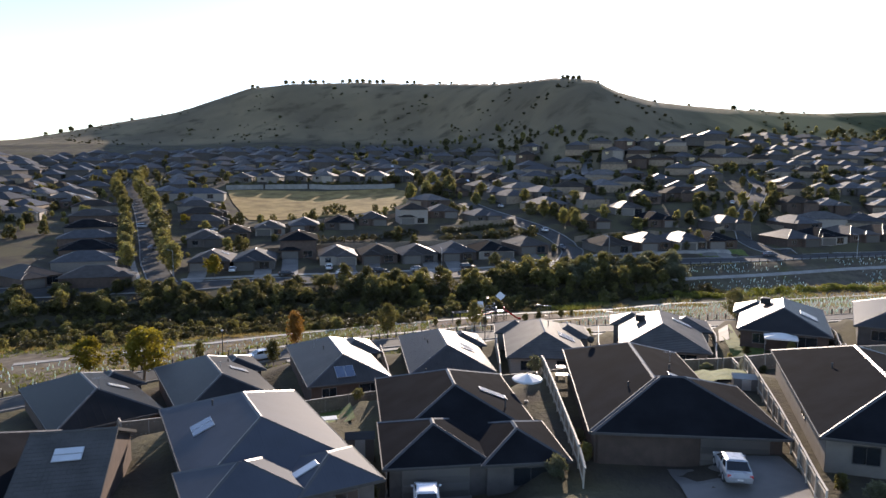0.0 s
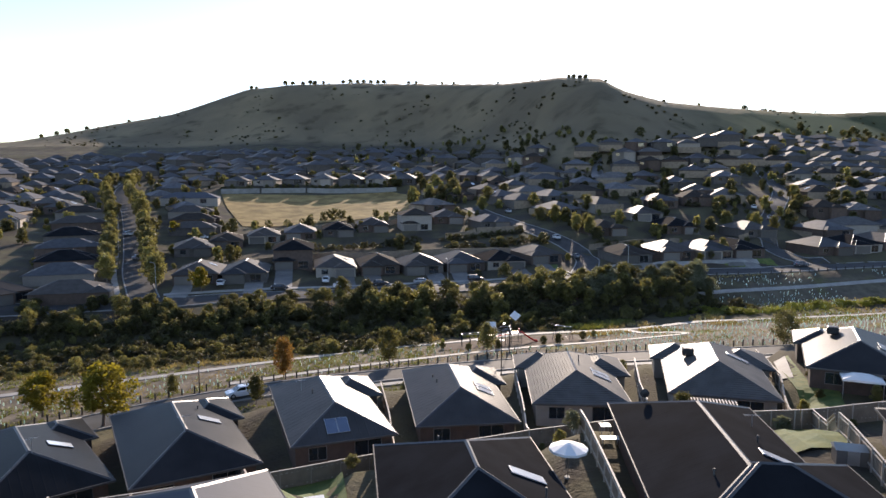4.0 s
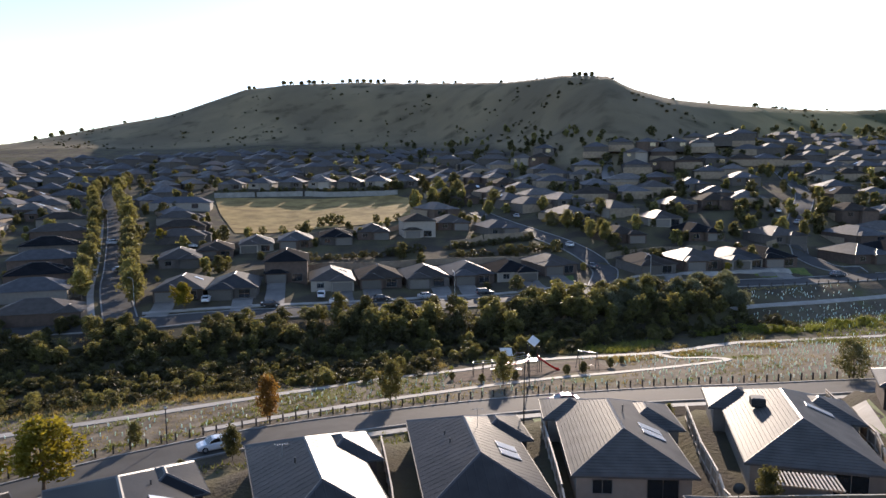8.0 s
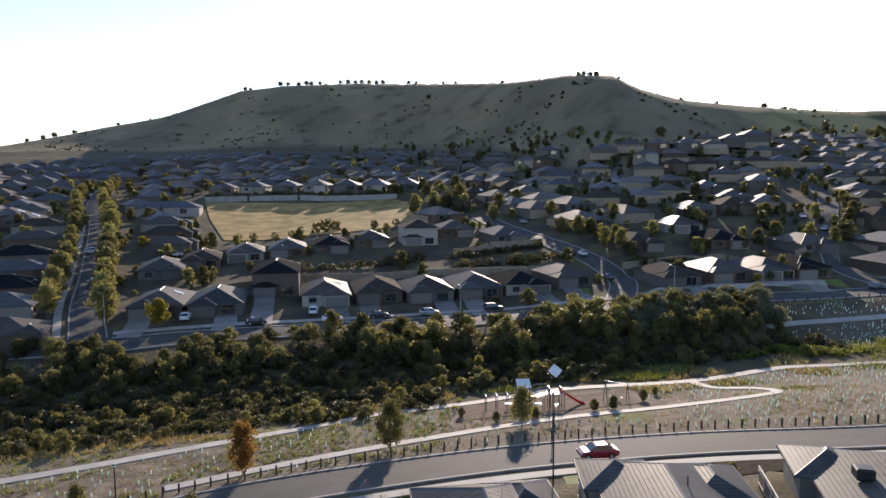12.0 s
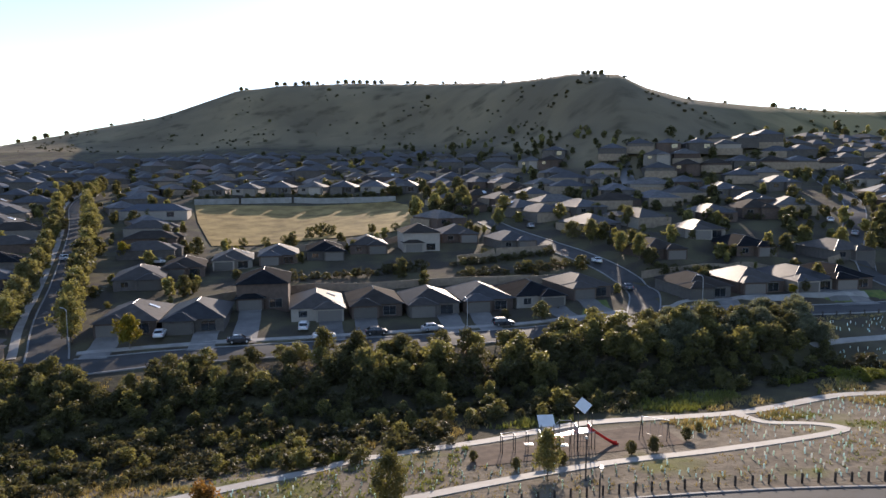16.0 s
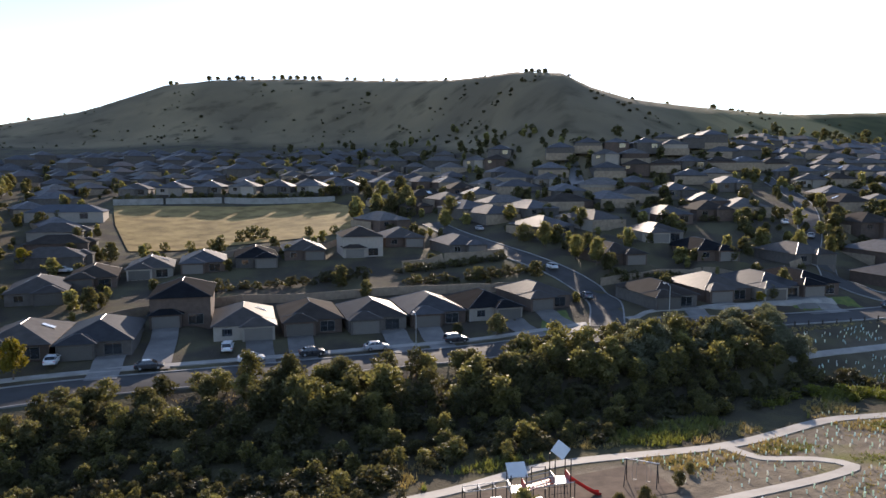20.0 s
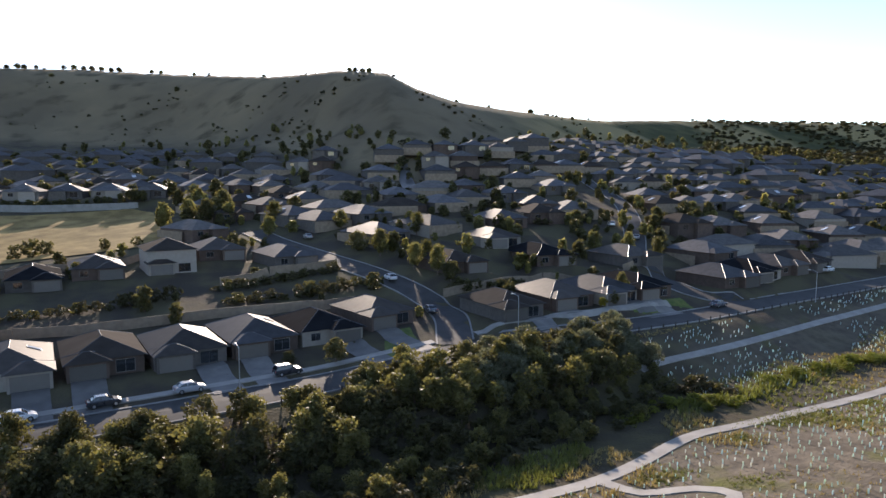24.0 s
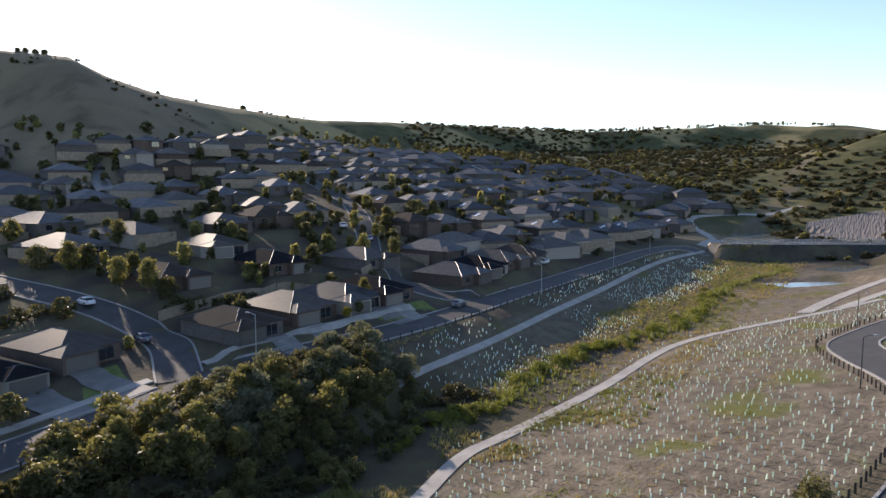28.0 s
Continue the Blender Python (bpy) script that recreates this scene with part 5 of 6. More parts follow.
for pts in ([(-70, 196), (-56, 213), (-36, 214), (-14, 219), (6, 221), (16, 224)], [(30, 220), (46, 225), (64, 227), (80, 229)], [(-14, 240), (0, 243), (12, 246)], [(-95, 224), (-80, 250), (-58, 262), (-36, 268), (-12, 276)]):
    fence(pts, label="dark timber boundary fence behind the houses", group="boundary fences", cap="timber", bay=3.2)


def bollards(line, side, step, a, b, label, group):
    proto = None
    for p, d in curve_points(line, step):
        x, y = p.x + d.y * side, p.y - d.x * side
        if not a < p.x < b:
            continue
        m = pose(x, y, gz(x, y), 0, 0, math.degrees(math.atan2(d.y, d.x)))
        if proto is None:
            proto = thing("bollard", m, label, "bollard", group)
            part("post", MB().box(-0.085, 0.085, -0.085, 0.085, -0.3, 0.94, None, 0.015), M["post"], proto)
            part("bevelled_top", MB().add([(-0.07, -0.07, 0.94), (0.07, -0.07, 0.94), (0.07, 0.07, 0.94), (-0.07, 0.07, 0.94), (-0.07, 0, 0.99), (0.07, 0, 0.99)], [(0, 1, 5, 4), (2, 3, 4, 5), (1, 2, 5), (3, 0, 4)]), M["post"], proto)
        else:
            copy_thing(proto, m)


bollards(NEAR_ROAD, -5.0, 1.45, -80, 172, "square dark timber bollard on the road edge", "bollards along the street")
bollards(FAR_ROAD, 4.3, 2.6, -20, 196, "dark timber bollard along the creek road", "bollards along the creek road")


def street_lamp(x, y, h, turn, arm=1.4, post="steel", label="tall steel street lamp with a curved outreach arm"):
    ob = thing("street_lamp", pose(x, y, gz(x, y), 0, 0, turn), label, "street lamp", "street lamps")
    part("base_plate", MB().box(-0.16, 0.16, -0.16, 0.16, -0.05, 0.05), M[post], ob)
    part("pole", MB().tube((0, 0, -0.2), (0, 0, h), 0.085, 0.055, 8), M[post], ob)
    if arm:
        part("arm", MB().tube((0, 0, h - 0.02), (arm * 0.5, 0, h + 0.22), 0.045, 0.04, 6).tube((arm * 0.5, 0, h + 0.22), (arm, 0, h + 0.26), 0.04, 0.04, 6), M[post], ob)
        hd = part("lamp_head", MB().box(arm - 0.1, arm + 0.55, -0.13, 0.13, h + 0.20, h + 0.32, None, 0.03), M["steel"], ob)
        part("lens", MB().box(arm, arm + 0.45, -0.09, 0.09, h + 0.17, h + 0.2), M["lamp"], hd)
    else:
        hd = part("lamp_head", MB().tube((0, 0, h), (0, 0, h + 0.16), 0.06, 0.17, 10).tube((0, 0, h + 0.34), (0, 0, h + 0.4), 0.2, 0.12, 10), M[post], ob)
        part("lens", MB().tube((0, 0, h + 0.16), (0, 0, h + 0.34), 0.17, 0.19, 10), M["lamp"], hd)
    return ob


street_lamp(-40.3, 103.6, 4.2, 0, 0, "black", "black post-top lamp beside the planted bank")
street_lamp(2.7, 124.4, 4.2, 0, 0, "black", "black post-top lamp beside the path")
street_lamp(0.9, 106.6, 7.2, 75, 1.2, "black", "slender dark street lamp beside the driveway")
street_lamp(85.1, 130.6, 6.4, -40, 1.3, "black", "dark street lamp with an outreach arm at the bend")
street_lamp(125.2, 144.9, 6.0, 250, 1.3, "black", "dark street lamp with an outreach arm at the bend")
for lx, ly, tn in ((-77.8, 168.8, 150), (-10.2, 181.4, 105), (36.5, 196.0, 110), (109.4, 204.6, 110), (159, 221.2, 110), (200, 236.2, 110)):
    street_lamp(lx, ly, 6.6, tn)


# ---- parked cars ----
def car(x, y, turn, paint, label, suv=False, z=None):
    """A car lofted from side sections: body, glasshouse, windows, lights, wheels. It faces +x of its own."""
    z = gz(x, y) + 0.14 if z is None else z
    ob = thing("car", pose(x, y, z, 0, 0, turn), label, "car", "parked cars")
    L, W, H = (4.3, 1.80, 1.60) if suv else (4.2, 1.74, 1.44)
    prof = [(-0.5, 0.45, 0.70, 0.86), (-0.47, 0.30, 0.96, 0.95), (-0.30, 0.24, 1.00 if suv else 0.98, 1.0), (0.05, 0.22, 0.98, 1.0), (0.22, 0.22, 0.95, 1.0), (0.40, 0.25, 0.84, 0.97), (0.48, 0.32, 0.72, 0.88), (0.5, 0.42, 0.62, 0.78)]
    mb = MB()
    vs, fs = [], []
    for u, lo, hi, w in prof:
        y_ = W / 2 * w
        vs += [(u * L, -y_ * 0.94, lo), (u * L, -y_, lo + 0.18), (u * L, -y_, hi - 0.14), (u * L, -y_ * 0.9, hi), (u * L, y_ * 0.9, hi), (u * L, y_, hi - 0.14), (u * L, y_, lo + 0.18), (u * L, y_ * 0.94, lo)]
    for i in range(len(prof) - 1):
        for j in range(8):
            fs.append((i * 8 + j, i * 8 + (j + 1) % 8, i * 8 + 8 + (j + 1) % 8, i * 8 + 8 + j)[::-1])
    fs += [tuple(range(8)), tuple(range(len(vs) - 8, len(vs)))[::-1]]
    part("body", mb.add(vs, fs), M[paint], ob, smooth=False)
    b0, b1, t0, t1 = (-0.47, 0.24, -0.40, 0.06) if suv else (-0.40, 0.26, -0.24, 0.08)
    zb, wb, wt = 0.93, W / 2 * 0.9, W / 2 * 0.74
    q = [(b0 * L, -wb, zb), (b1 * L, -wb, zb), (b1 * L, wb, zb), (b0 * L, wb, zb), (t0 * L, -wt, H - 0.05), (t1 * L, -wt, H - 0.05), (t1 * L, wt, H - 0.05), (t0 * L, wt, H - 0.05)]
    part("glasshouse", MB().add(q, [(0, 1, 5, 4), (1, 2, 6, 5), (2, 3, 7, 6), (3, 0, 4, 7), (4, 5, 6, 7)]), M["carglass"], ob, "tinted car windows")
    r = [(t0 * L - 0.1, -wt - 0.03, H - 0.07), (t1 * L + 0.12, -wt - 0.03, H - 0.07), (t1 * L + 0.12, wt + 0.03, H - 0.07), (t0 * L - 0.1, wt + 0.03, H - 0.07), (t0 * L + 0.1, -wt + 0.15, H), (t1 * L - 0.1, -wt + 0.15, H), (t1 * L - 0.1, wt - 0.15, H), (t0 * L + 0.1, wt - 0.15, H)]
    part("roof", MB().add(r, [(3, 2, 1, 0), (0, 1, 5, 4), (1, 2, 6, 5), (2, 3, 7, 6), (3, 0, 4, 7), (4, 5, 6, 7)]), M[paint], ob)
    for s in (-1, 1):
        pil = MB()
        for (bx, tx) in ((b0, t0), (-0.10, -0.09), (b1, t1)):
            pil.tube((bx * L, s * (wb + 0.01), zb), (tx * L, s * (wt + 0.01), H - 0.06), 0.045, 0.04, 4)
        part("pillar", pil, M[paint], ob)
        part("headlight", MB().box(L * 0.455, L * 0.487, s * W * 0.36 - 0.17, s * W * 0.36 + 0.17, 0.56, 0.70, None, 0.015), M["lamp"], ob, "clear headlight")
        part("tail_light", MB().box(-L * 0.492, -L * 0.47, s * W * 0.39 - 0.11, s * W * 0.39 + 0.11, 0.68, 0.86, None, 0.01), M["red"], ob, "red tail light")
        part("mirror", MB().box(L * 0.19, L * 0.215, s * (W / 2 + 0.08) - 0.09, s * (W / 2 + 0.08) + 0.09, 0.92, 1.06, None, 0.02), M[paint], ob)
        for wx in (-0.29, 0.31):
            ty = part("wheel", MB().tube((wx * L, s * (W / 2 - 0.20), 0.32), (wx * L, s * (W / 2 + 0.01), 0.32), 0.33, 0.33, 16), M["rubber"], ob)
            part("rim", MB().tube((wx * L, s * (W / 2 - 0.02), 0.32), (wx * L, s * (W / 2 + 0.02), 0.32), 0.21, 0.19, 10), M["steel"], ty)
    part("number_plate", MB().box(-L * 0.502, -L * 0.496, -0.18, 0.18, 0.50, 0.61), M["white"], ob)
    return ob


car(-3.4, 43.6, 96, "car0", "white car parked on the driveway", False)
car(17.0, 45.0, 84, "car1", "silver car parked on the driveway", False)
car(-33.6, 101.4, 212, "car0", "white hatchback parked at the kerb")
car(6.2, 113.4, 190, "car4", "dark red car parked on the street")
for cx, cy, ct, cp, cl, cs in ((-50.2, 174.4, 17, "car2", "black car parked along the creek road", False), (-41.0, 183.4, 100, "car0", "white utility parked on a driveway", True), (-36.0, 178.4, 17, "car0", "white car parked along the creek road", False),
                               (-27.0, 181.4, 17, "car2", "black car parked along the creek road", False), (-16.8, 184.2, 17, "car1", "silver car parked along the creek road", False), (-3.4, 188.3, 17, "car2", "dark car parked along the creek road", True),
                               (-64.6, 174.6, 105, "car0", "white car parked on a driveway", False), (-72.6, 178.2, 100, "car3", "grey car parked on a driveway", False), (21.6, 232.6, 100, "car0", "white car parked on the side street", False), (25.2, 213.0, 95, "car3", "dark car parked on the side street", False),
                               (84.8, 205.0, 20, "car3", "dark blue car parked along the creek road", False), (96.5, 255.0, 60, "car1", "silver car parked on the side street", False), (95.0, 266.0, 70, "car0", "white car parked on the side street", False), (133.8, 225.5, 20, "car0", "white car parked by a house", False),
                               (-99.8, 204.5, 60, "car1", "silver car parked on the climbing street", False), (-120, 238, 60, "car0", "white car parked on the climbing street", True), (-96, 240, 20, "car0", "white car parked by a house", False), (8, 276, 100, "car1", "silver car parked on the side street", False)):
    car(cx, cy, ct, cp, cl, cs)


# ---- driveways and lawns ----
def patch(name, corners, lift, material, label, category, step=1.2):
    """A flat-lying patch over the ground between four corners."""
    a, b, c, d = [Vector((*p, 0)) for p in corners]
    nu, nv = max(1, int((b - a).length / step)), max(1, int((d - a).length / step))
    pts = [(a.lerp(b, i / nu)).lerp(d.lerp(c, i / nu), j / nv) for i in range(nu + 1) for j in range(nv + 1)]
    zz = land([p.x for p in pts], [p.y for p in pts])
    k = nv + 1
    mb = MB().add([(p.x, p.y, z + lift) for p, z in zip(pts, zz)], [(i * k + j, (i + 1) * k + j, (i + 1) * k + j + 1, i * k + j + 1) for i in range(nu) for j in range(nv)])
    return tagged(part(name, mb, material), label, category, kind="structure")


for hx, hy, turn, k in far_front[:13]:
    t = radians(turn)
    off = 2.4 if k % 2 else -2.4
    gx0, gy0 = hx + off * math.cos(t) + 7.5 * math.sin(t), hy + off * math.sin(t) - 7.5 * math.cos(t)
    px, py = gx0 + 13 * math.sin(t), gy0 - 13 * math.cos(t)
    best = min(curve_points(FAR_ROAD, 1.0), key=lambda q: (q[0].x - px) ** 2 + (q[0].y - py) ** 2)[0]
    ex, ey = gx0 + (best.x - gx0) * 0.82, gy0 + (best.y - gy0) * 0.82
    c_, s_ = math.cos(t) * 2.2, math.sin(t) * 2.2
    patch("driveway", [(gx0 - c_, gy0 - s_), (gx0 + c_, gy0 + s_), (ex + c_, ey + s_), (ex - c_, ey - s_)], 0.16, M["drive"], "concrete driveway up to a garage", "driveway")
patch("driveway", [(-6.6, 47.2), (-0.6, 48.4), (0.8, 36), (-6, 34)], 0.08, M["drive"], "concrete driveway in front of a double garage", "driveway")
patch("driveway", [(13.6, 48), (21.4, 48), (22, 36), (13, 36)], 0.08, M["drive"], "wide exposed-aggregate driveway", "driveway")
for cs, lab in (([(-16, 60), (-11.6, 62), (-14, 71), (-18.5, 69)], "green back lawn behind a timber fence"), ([(-9.4, 67.5), (-6, 69), (-6.5, 74.5), (-10, 73)], "strip of bright green lawn"), ([(21.6, 66.2), (26.2, 65.6), (28.2, 76.0), (21.2, 76.8)], "green back lawn"),
                ([(29.4, 78.6), (33, 79), (36.4, 88), (33.4, 90)], "green lawn beside a house"), ([(-9, 103.5), (-3, 106), (-2.4, 108.6), (-9.6, 106)], "grassed nature strip"), ([(2.2, 106.5), (9, 108.6), (9, 110.6), (2, 109.2)], "grassed nature strip"),
                ([(11.5, 190), (19, 192.5), (19, 204), (14, 202)], "front lawn on the corner"), ([(64, 199), (80, 203.5), (78, 208.5), (64, 205.5)], "front lawn above the creek road"), ([(108, 134.5), (118, 135.6), (122, 131), (112, 127.5)], "grassed traffic island in the bend")):
    patch("lawn", cs, 0.2 if cs[0][1] < 100 else 0.07, M["lawn"], lab, "lawn")
patch("driveway", [(11.2, 103.6), (14.0, 104.2), (14.2, 110.8), (11.4, 110.2)], 0.2, M["path"], "pale concrete driveway beside a house", "driveway")
patch("garden_bed", [(14.6, 106.4), (23.4, 107.6), (24.4, 111.2), (14.8, 110.4)], 0.16, mat("bare_garden_soil", (0.045, 0.034, 0.026), 0.95, spread=0.45, scale=1.2, fine=6, bump=0.8, spec=0.05), "dark bare soil bed along the street front", "garden bed")
patch("garden_path", [(32.6, 93.4), (33.8, 93.0), (37.0, 102.8), (35.8, 103.2)], 0.1, M["path"], "pale concrete path along a house", "path")
patch("lawn", [(31.2, 84), (33.0, 83.6), (37.4, 103), (35.6, 104)], 0.05, M["lawn"], "strip of green lawn beside a house", "lawn")
patch("dry_lawn", [(-112, 306), (-92, 268), (-28, 286), (-38, 341)], 0.25, M["dry_grass"], "open paddock of dry golden grass", "paddock", 4)
patch("dry_lawn", [(-129, 344), (-112, 306), (-38, 341), (-46, 350)], 0.25, M["dry_grass"], "open paddock of dry golden grass", "paddock", 4)
for (ax, ay), (bx, by) in zip([(-130, 346), (-111, 350), (-89, 354)], [(-112, 350), (-90, 354), (-44, 351)]):
    w = thing("retaining_wall", Matrix(), "pale concrete retaining wall behind the dry paddock", "wall", "retaining walls")
    n = int(math.hypot(bx - ax, by - ay) / 3)
    for k in range(n):
        x0, y0, x1, y1 = ax + (bx - ax) * k / n, ay + (by - ay) * k / n, ax + (bx - ax) * (k + 1) / n, ay + (by - ay) * (k + 1) / n
        m = pose(x0, y0, gz(x0, y0), 0, 0, math.degrees(math.atan2(y1 - y0, x1 - x0)))
        part("wall_panel", MB().box(0.01, math.hypot(x1 - x0, y1 - y0) - 0.01, -0.1, 0.15, -0.6, 2.4, m), M["kerb"], w)

# ---- young trees in plastic guards on the banks ----
GUARDS = {}
for key, mk in (("green", "guard_green"), ("blue", "guard_blue"), ("white", "guard_white")):
    sleeve = MB()
    ring = [(0.10 * math.cos(a), 0.10 * math.sin(a)) for a in (0.3, 2.4, 4.5)]
    vs = [(x * k, y * k, z) for z, k in ((0.0, 1.0), (0.52, 0.94)) for x, y in ring]
    sleeve.add(vs, [(i, (i + 1) % 3, 3 + (i + 1) % 3, 3 + i) for i in range(3)])
    stakes = MB()
    for x, y in ring:
        stakes.tube((x, y, -0.15), (x, y, 0.62), 0.012, 0.012, 3)
    sprig = MB()
    leaves(sprig, random.Random(3), Vector((0, 0, 0.36)), 0.16, 14, 0.16)
    GUARDS[key] = (sleeve.mesh("sleeve", M[mk]), stakes.mesh("stake", M["timber"]), sprig.mesh("seedling", M["leaf"]))


def blocked(x, y):
    return near_line(x, y, CREEK_PATH, 1.5) or near_line(x, y, BANK_PATH, 1.4) or near_line(x, y, NEAR_ROAD, 5.6) or near_line(x, y, FAR_PATH, 1.8) or near_line(x, y, FAR_ROAD, 5) or (-9 < x < 17 and 130 < y < 145)


rnd = random.Random(31)
spots_g = []
road_at = sorted((p.x, p.y) for p, d in curve_points(NEAR_ROAD, 3))
creek_at = sorted((p.x, p.y) for p, d in curve_points(CREEK_PATH, 3))
rx, ry = zip(*road_at)
kx, ky = zip(*creek_at)
for gi in range(170):  # planted in rough rows
    for gj in range(44):
        x = -75 + gi * 1.45 + rnd.uniform(-0.4, 0.4)
        lo, hi = float(np.interp(x, rx, ry)) + 6.2, float(np.interp(x, kx, ky)) + (2.5 if x > 40 else -0.8)
        y = lo + gj * 1.45 + rnd.uniform(-0.4, 0.4)
        if y < hi and rnd.random() < np.interp(x, [-75, -30, 0, 20, 70, 110], [0.35, 0.6, 0.9, 0.9, 0.9, 0.75]) and not blocked(x, y) and noise.noise(Vector((x * 0.09, y * 0.09, 3))) > -0.38:
            spots_g.append((x, y))
tries = 0
far_g = []
while len(far_g) < 1300 and tries < 8000:  # far bank
    tries += 1
    x, v = rnd.uniform(54, 215), rnd.uniform(149, 171)
    y = v + 0.3 * x
    if not blocked(x, y) and noise.noise(Vector((x * 0.06, y * 0.06, 9))) > -0.25 and (y > float(np.interp(x, kx, ky)) + 8):
        far_g.append((x, y))
singles, rest = [p for p in spots_g if -24 < p[0] < 30][:130], []
single_set = set(singles)
protos = {}
for k, (x, y) in enumerate(singles):
    key = ("green", "green", "blue", "white", "green", "blue")[rnd.randrange(6)]
    m = pose(x, y, gz(x, y) + 0.02, rnd.uniform(-7, 7), rnd.uniform(-7, 7), rnd.uniform(0, 360)) @ Matrix.Scale(rnd.uniform(0.65, 1.0), 4)
    if key not in protos:
        protos[key] = thing("tree_guard", m, "pale %s plastic tree guard round a seedling" % key, "tree guard", "tree guards on the bank")
        for nm, me_ in zip(("sleeve", "stake", "seedling"), GUARDS[key]):
            part(nm, me_, None, protos[key])
    else:
        ob = copy_thing(protos[key], m)
        ob.scale = m.to_scale()
bits = {k: ([], []) for k in GUARDS}
for x, y in [p for p in spots_g if p not in single_set] + far_g:
    key = ("green", "green", "blue", "white", "green", "blue")[rnd.randrange(6)]
    m = pose(x, y, gz(x, y) + 0.02, rnd.uniform(-7, 7), rnd.uniform(-7, 7), rnd.uniform(0, 360)) @ Matrix.Scale(rnd.uniform(0.65, 1.0), 4)
    vs, fs = bits[key]
    k = len(vs)
    me_ = GUARDS[key][0]
    vs += [tuple(m @ v.co) for v in me_.vertices]
    fs += [tuple(i + k for i in p.vertices) for p in me_.polygons]
guards = thing("bank_tree_guards", Matrix(), "hundreds of pale plastic tree guards on the planted banks", "tree guards", kind="stuff")
for key, (vs, fs) in bits.items():
    part("sleeves", MB().add(vs, fs), M["guard_" + key], guards)

# ---- grass tufts, reeds and low cover ----
def tufts(name, label, spots, material, height, blades, width=0.05, fan=0.35, seed=4):
    r = random.Random(seed)
    mb = MB()
    zz = land([p[0] for p in spots], [p[1] for p in spots])
    for (x, y), z in zip(spots, zz):
        s = r.uniform(0.6, 1.3)
        for _ in range(blades):
            a = r.uniform(0, 6.283)
            o = Vector((x + r.gauss(0, 0.14) * s, y + r.gauss(0, 0.14) * s, z))
            tip = o + Vector((math.cos(a) * fan * s, math.sin(a) * fan * s, height * s * r.uniform(0.6, 1.1)))
            w = Vector((-math.sin(a), math.cos(a), 0)) * width * s
            mb.add([o - w, o + w, tip], [(0, 1, 2)])
    ob = part(name, mb, material)
    return tagged(ob, label, "grass", kind="stuff")


def scatter(n, xlo, xhi, vlo, vhi, seed, freq=0.06, cut=0.0, clear=True):
    r, out, t = random.Random(seed), [], 0
    while len(out) < n and t < n * 12:
        t += 1
        x, v = r.uniform(xlo, xhi), r.uniform(vlo, vhi)
        y = v + 0.3 * x
        if noise.noise(Vector((x * freq, y * freq, seed))) > cut and not (clear and blocked(x, y)):
            out.append((x, y))
    return out


tufts("creek_grass", "yellow-green creek grass and sedge", scatter(3600, -130, 50, 136, 152, 41, 0.07, -0.05), M["straw"], 0.6, 5, 0.07, 0.3, 1)
tufts("creek_sedge", "fresh green sedge along the creek", scatter(3000, -120, 30, 139, 152, 42, 0.06, 0.08), M["reed"], 0.7, 5, 0.08, 0.35, 2)
CREEK_LINE = [(38, 165), (54, 168), (60, 168), (77, 174.5), (94, 176.5), (106, 174.5), (124, 177), (150, 186), (172, 193), (222, 199)]
reed_at = []
for p, d in curve_points(CREEK_LINE, 0.35):
    wide = 1.6 + 2.0 * noise.noise(Vector((p.x * 0.05, p.y * 0.05, 1))) + (1.2 if p.x < 100 else 0.4)
    for _ in range(3):
        u = rnd.gauss(0, max(0.4, wide) * 0.6)
        if noise.noise(Vector((p.x * 0.12, p.y * 0.12 + u * 0.2, 7))) > -0.25:
            reed_at.append((p.x + d.y * u + rnd.uniform(-0.4, 0.4), p.y - d.x * u + rnd.uniform(-0.4, 0.4)))
tufts("reed_bed", "bright green reeds along the creek bed", reed_at, M["reed"], 1.1, 6, 0.10, 0.5, 3)
for p, d in curve_points(CREEK_LINE, 1.5):
    u = rnd.gauss(0, 1.7)
    if noise.noise(Vector((p.x * 0.07, p.y * 0.07, 4))) > -0.3 and p.x < 175:
        tree(rnd.choice(["creekbush%d"]) % rnd.randrange(3), p.x + d.y * u, p.y - d.x * u, rnd.uniform(0.4, 0.95), rnd.uniform(0, 360), "low fresh-green shrub in the creek bed", "creek bed shrubs", 0.62, name="shrub")
tufts("bank_grass", "sparse dry grass on the planted bank", scatter(3400, -70, 170, 112, 140, 44, 0.1, -0.1), M["straw"], 0.28, 4, 0.05, 0.22, 4)
tufts("verge_sedge", "olive grass between the path and the road", scatter(3200, -110, -10, 104, 138, 48, 0.08, -0.15), M["reed"], 0.4, 5, 0.07, 0.3, 7)
tufts("marsh_grass", "yellowed marsh grass at the head of the creek", scatter(3600, 60, 250, 128, 158, 51, 0.05, -0.2), M["straw"], 0.5, 5, 0.09, 0.35, 8)
tufts("marsh_sedge", "green sedge patches at the head of the creek", scatter(2600, 60, 250, 128, 158, 52, 0.035, 0.1), M["reed"], 0.55, 5, 0.10, 0.4, 9)
tufts("green_weeds", "patches of green weeds on the planted bank", [(cx + rnd.gauss(0, a), cy + 0.3 * rnd.gauss(0, a) + rnd.gauss(0, b)) for cx, cy, a, b, n in ((60, 157.2, 3.4, 0.9, 420), (48.6, 154.2, 0.9, 0.6, 120), (73, 158.8, 1.2, 0.5, 110), (33, 147.2, 1.6, 0.8, 150), (40, 141.5, 1.4, 0.7, 60)) for _ in range(n)] + scatter(300, -40, 110, 116, 142, 45, 0.05, 0.28), M["reed"], 0.3, 6, 0.06, 0.25, 5)
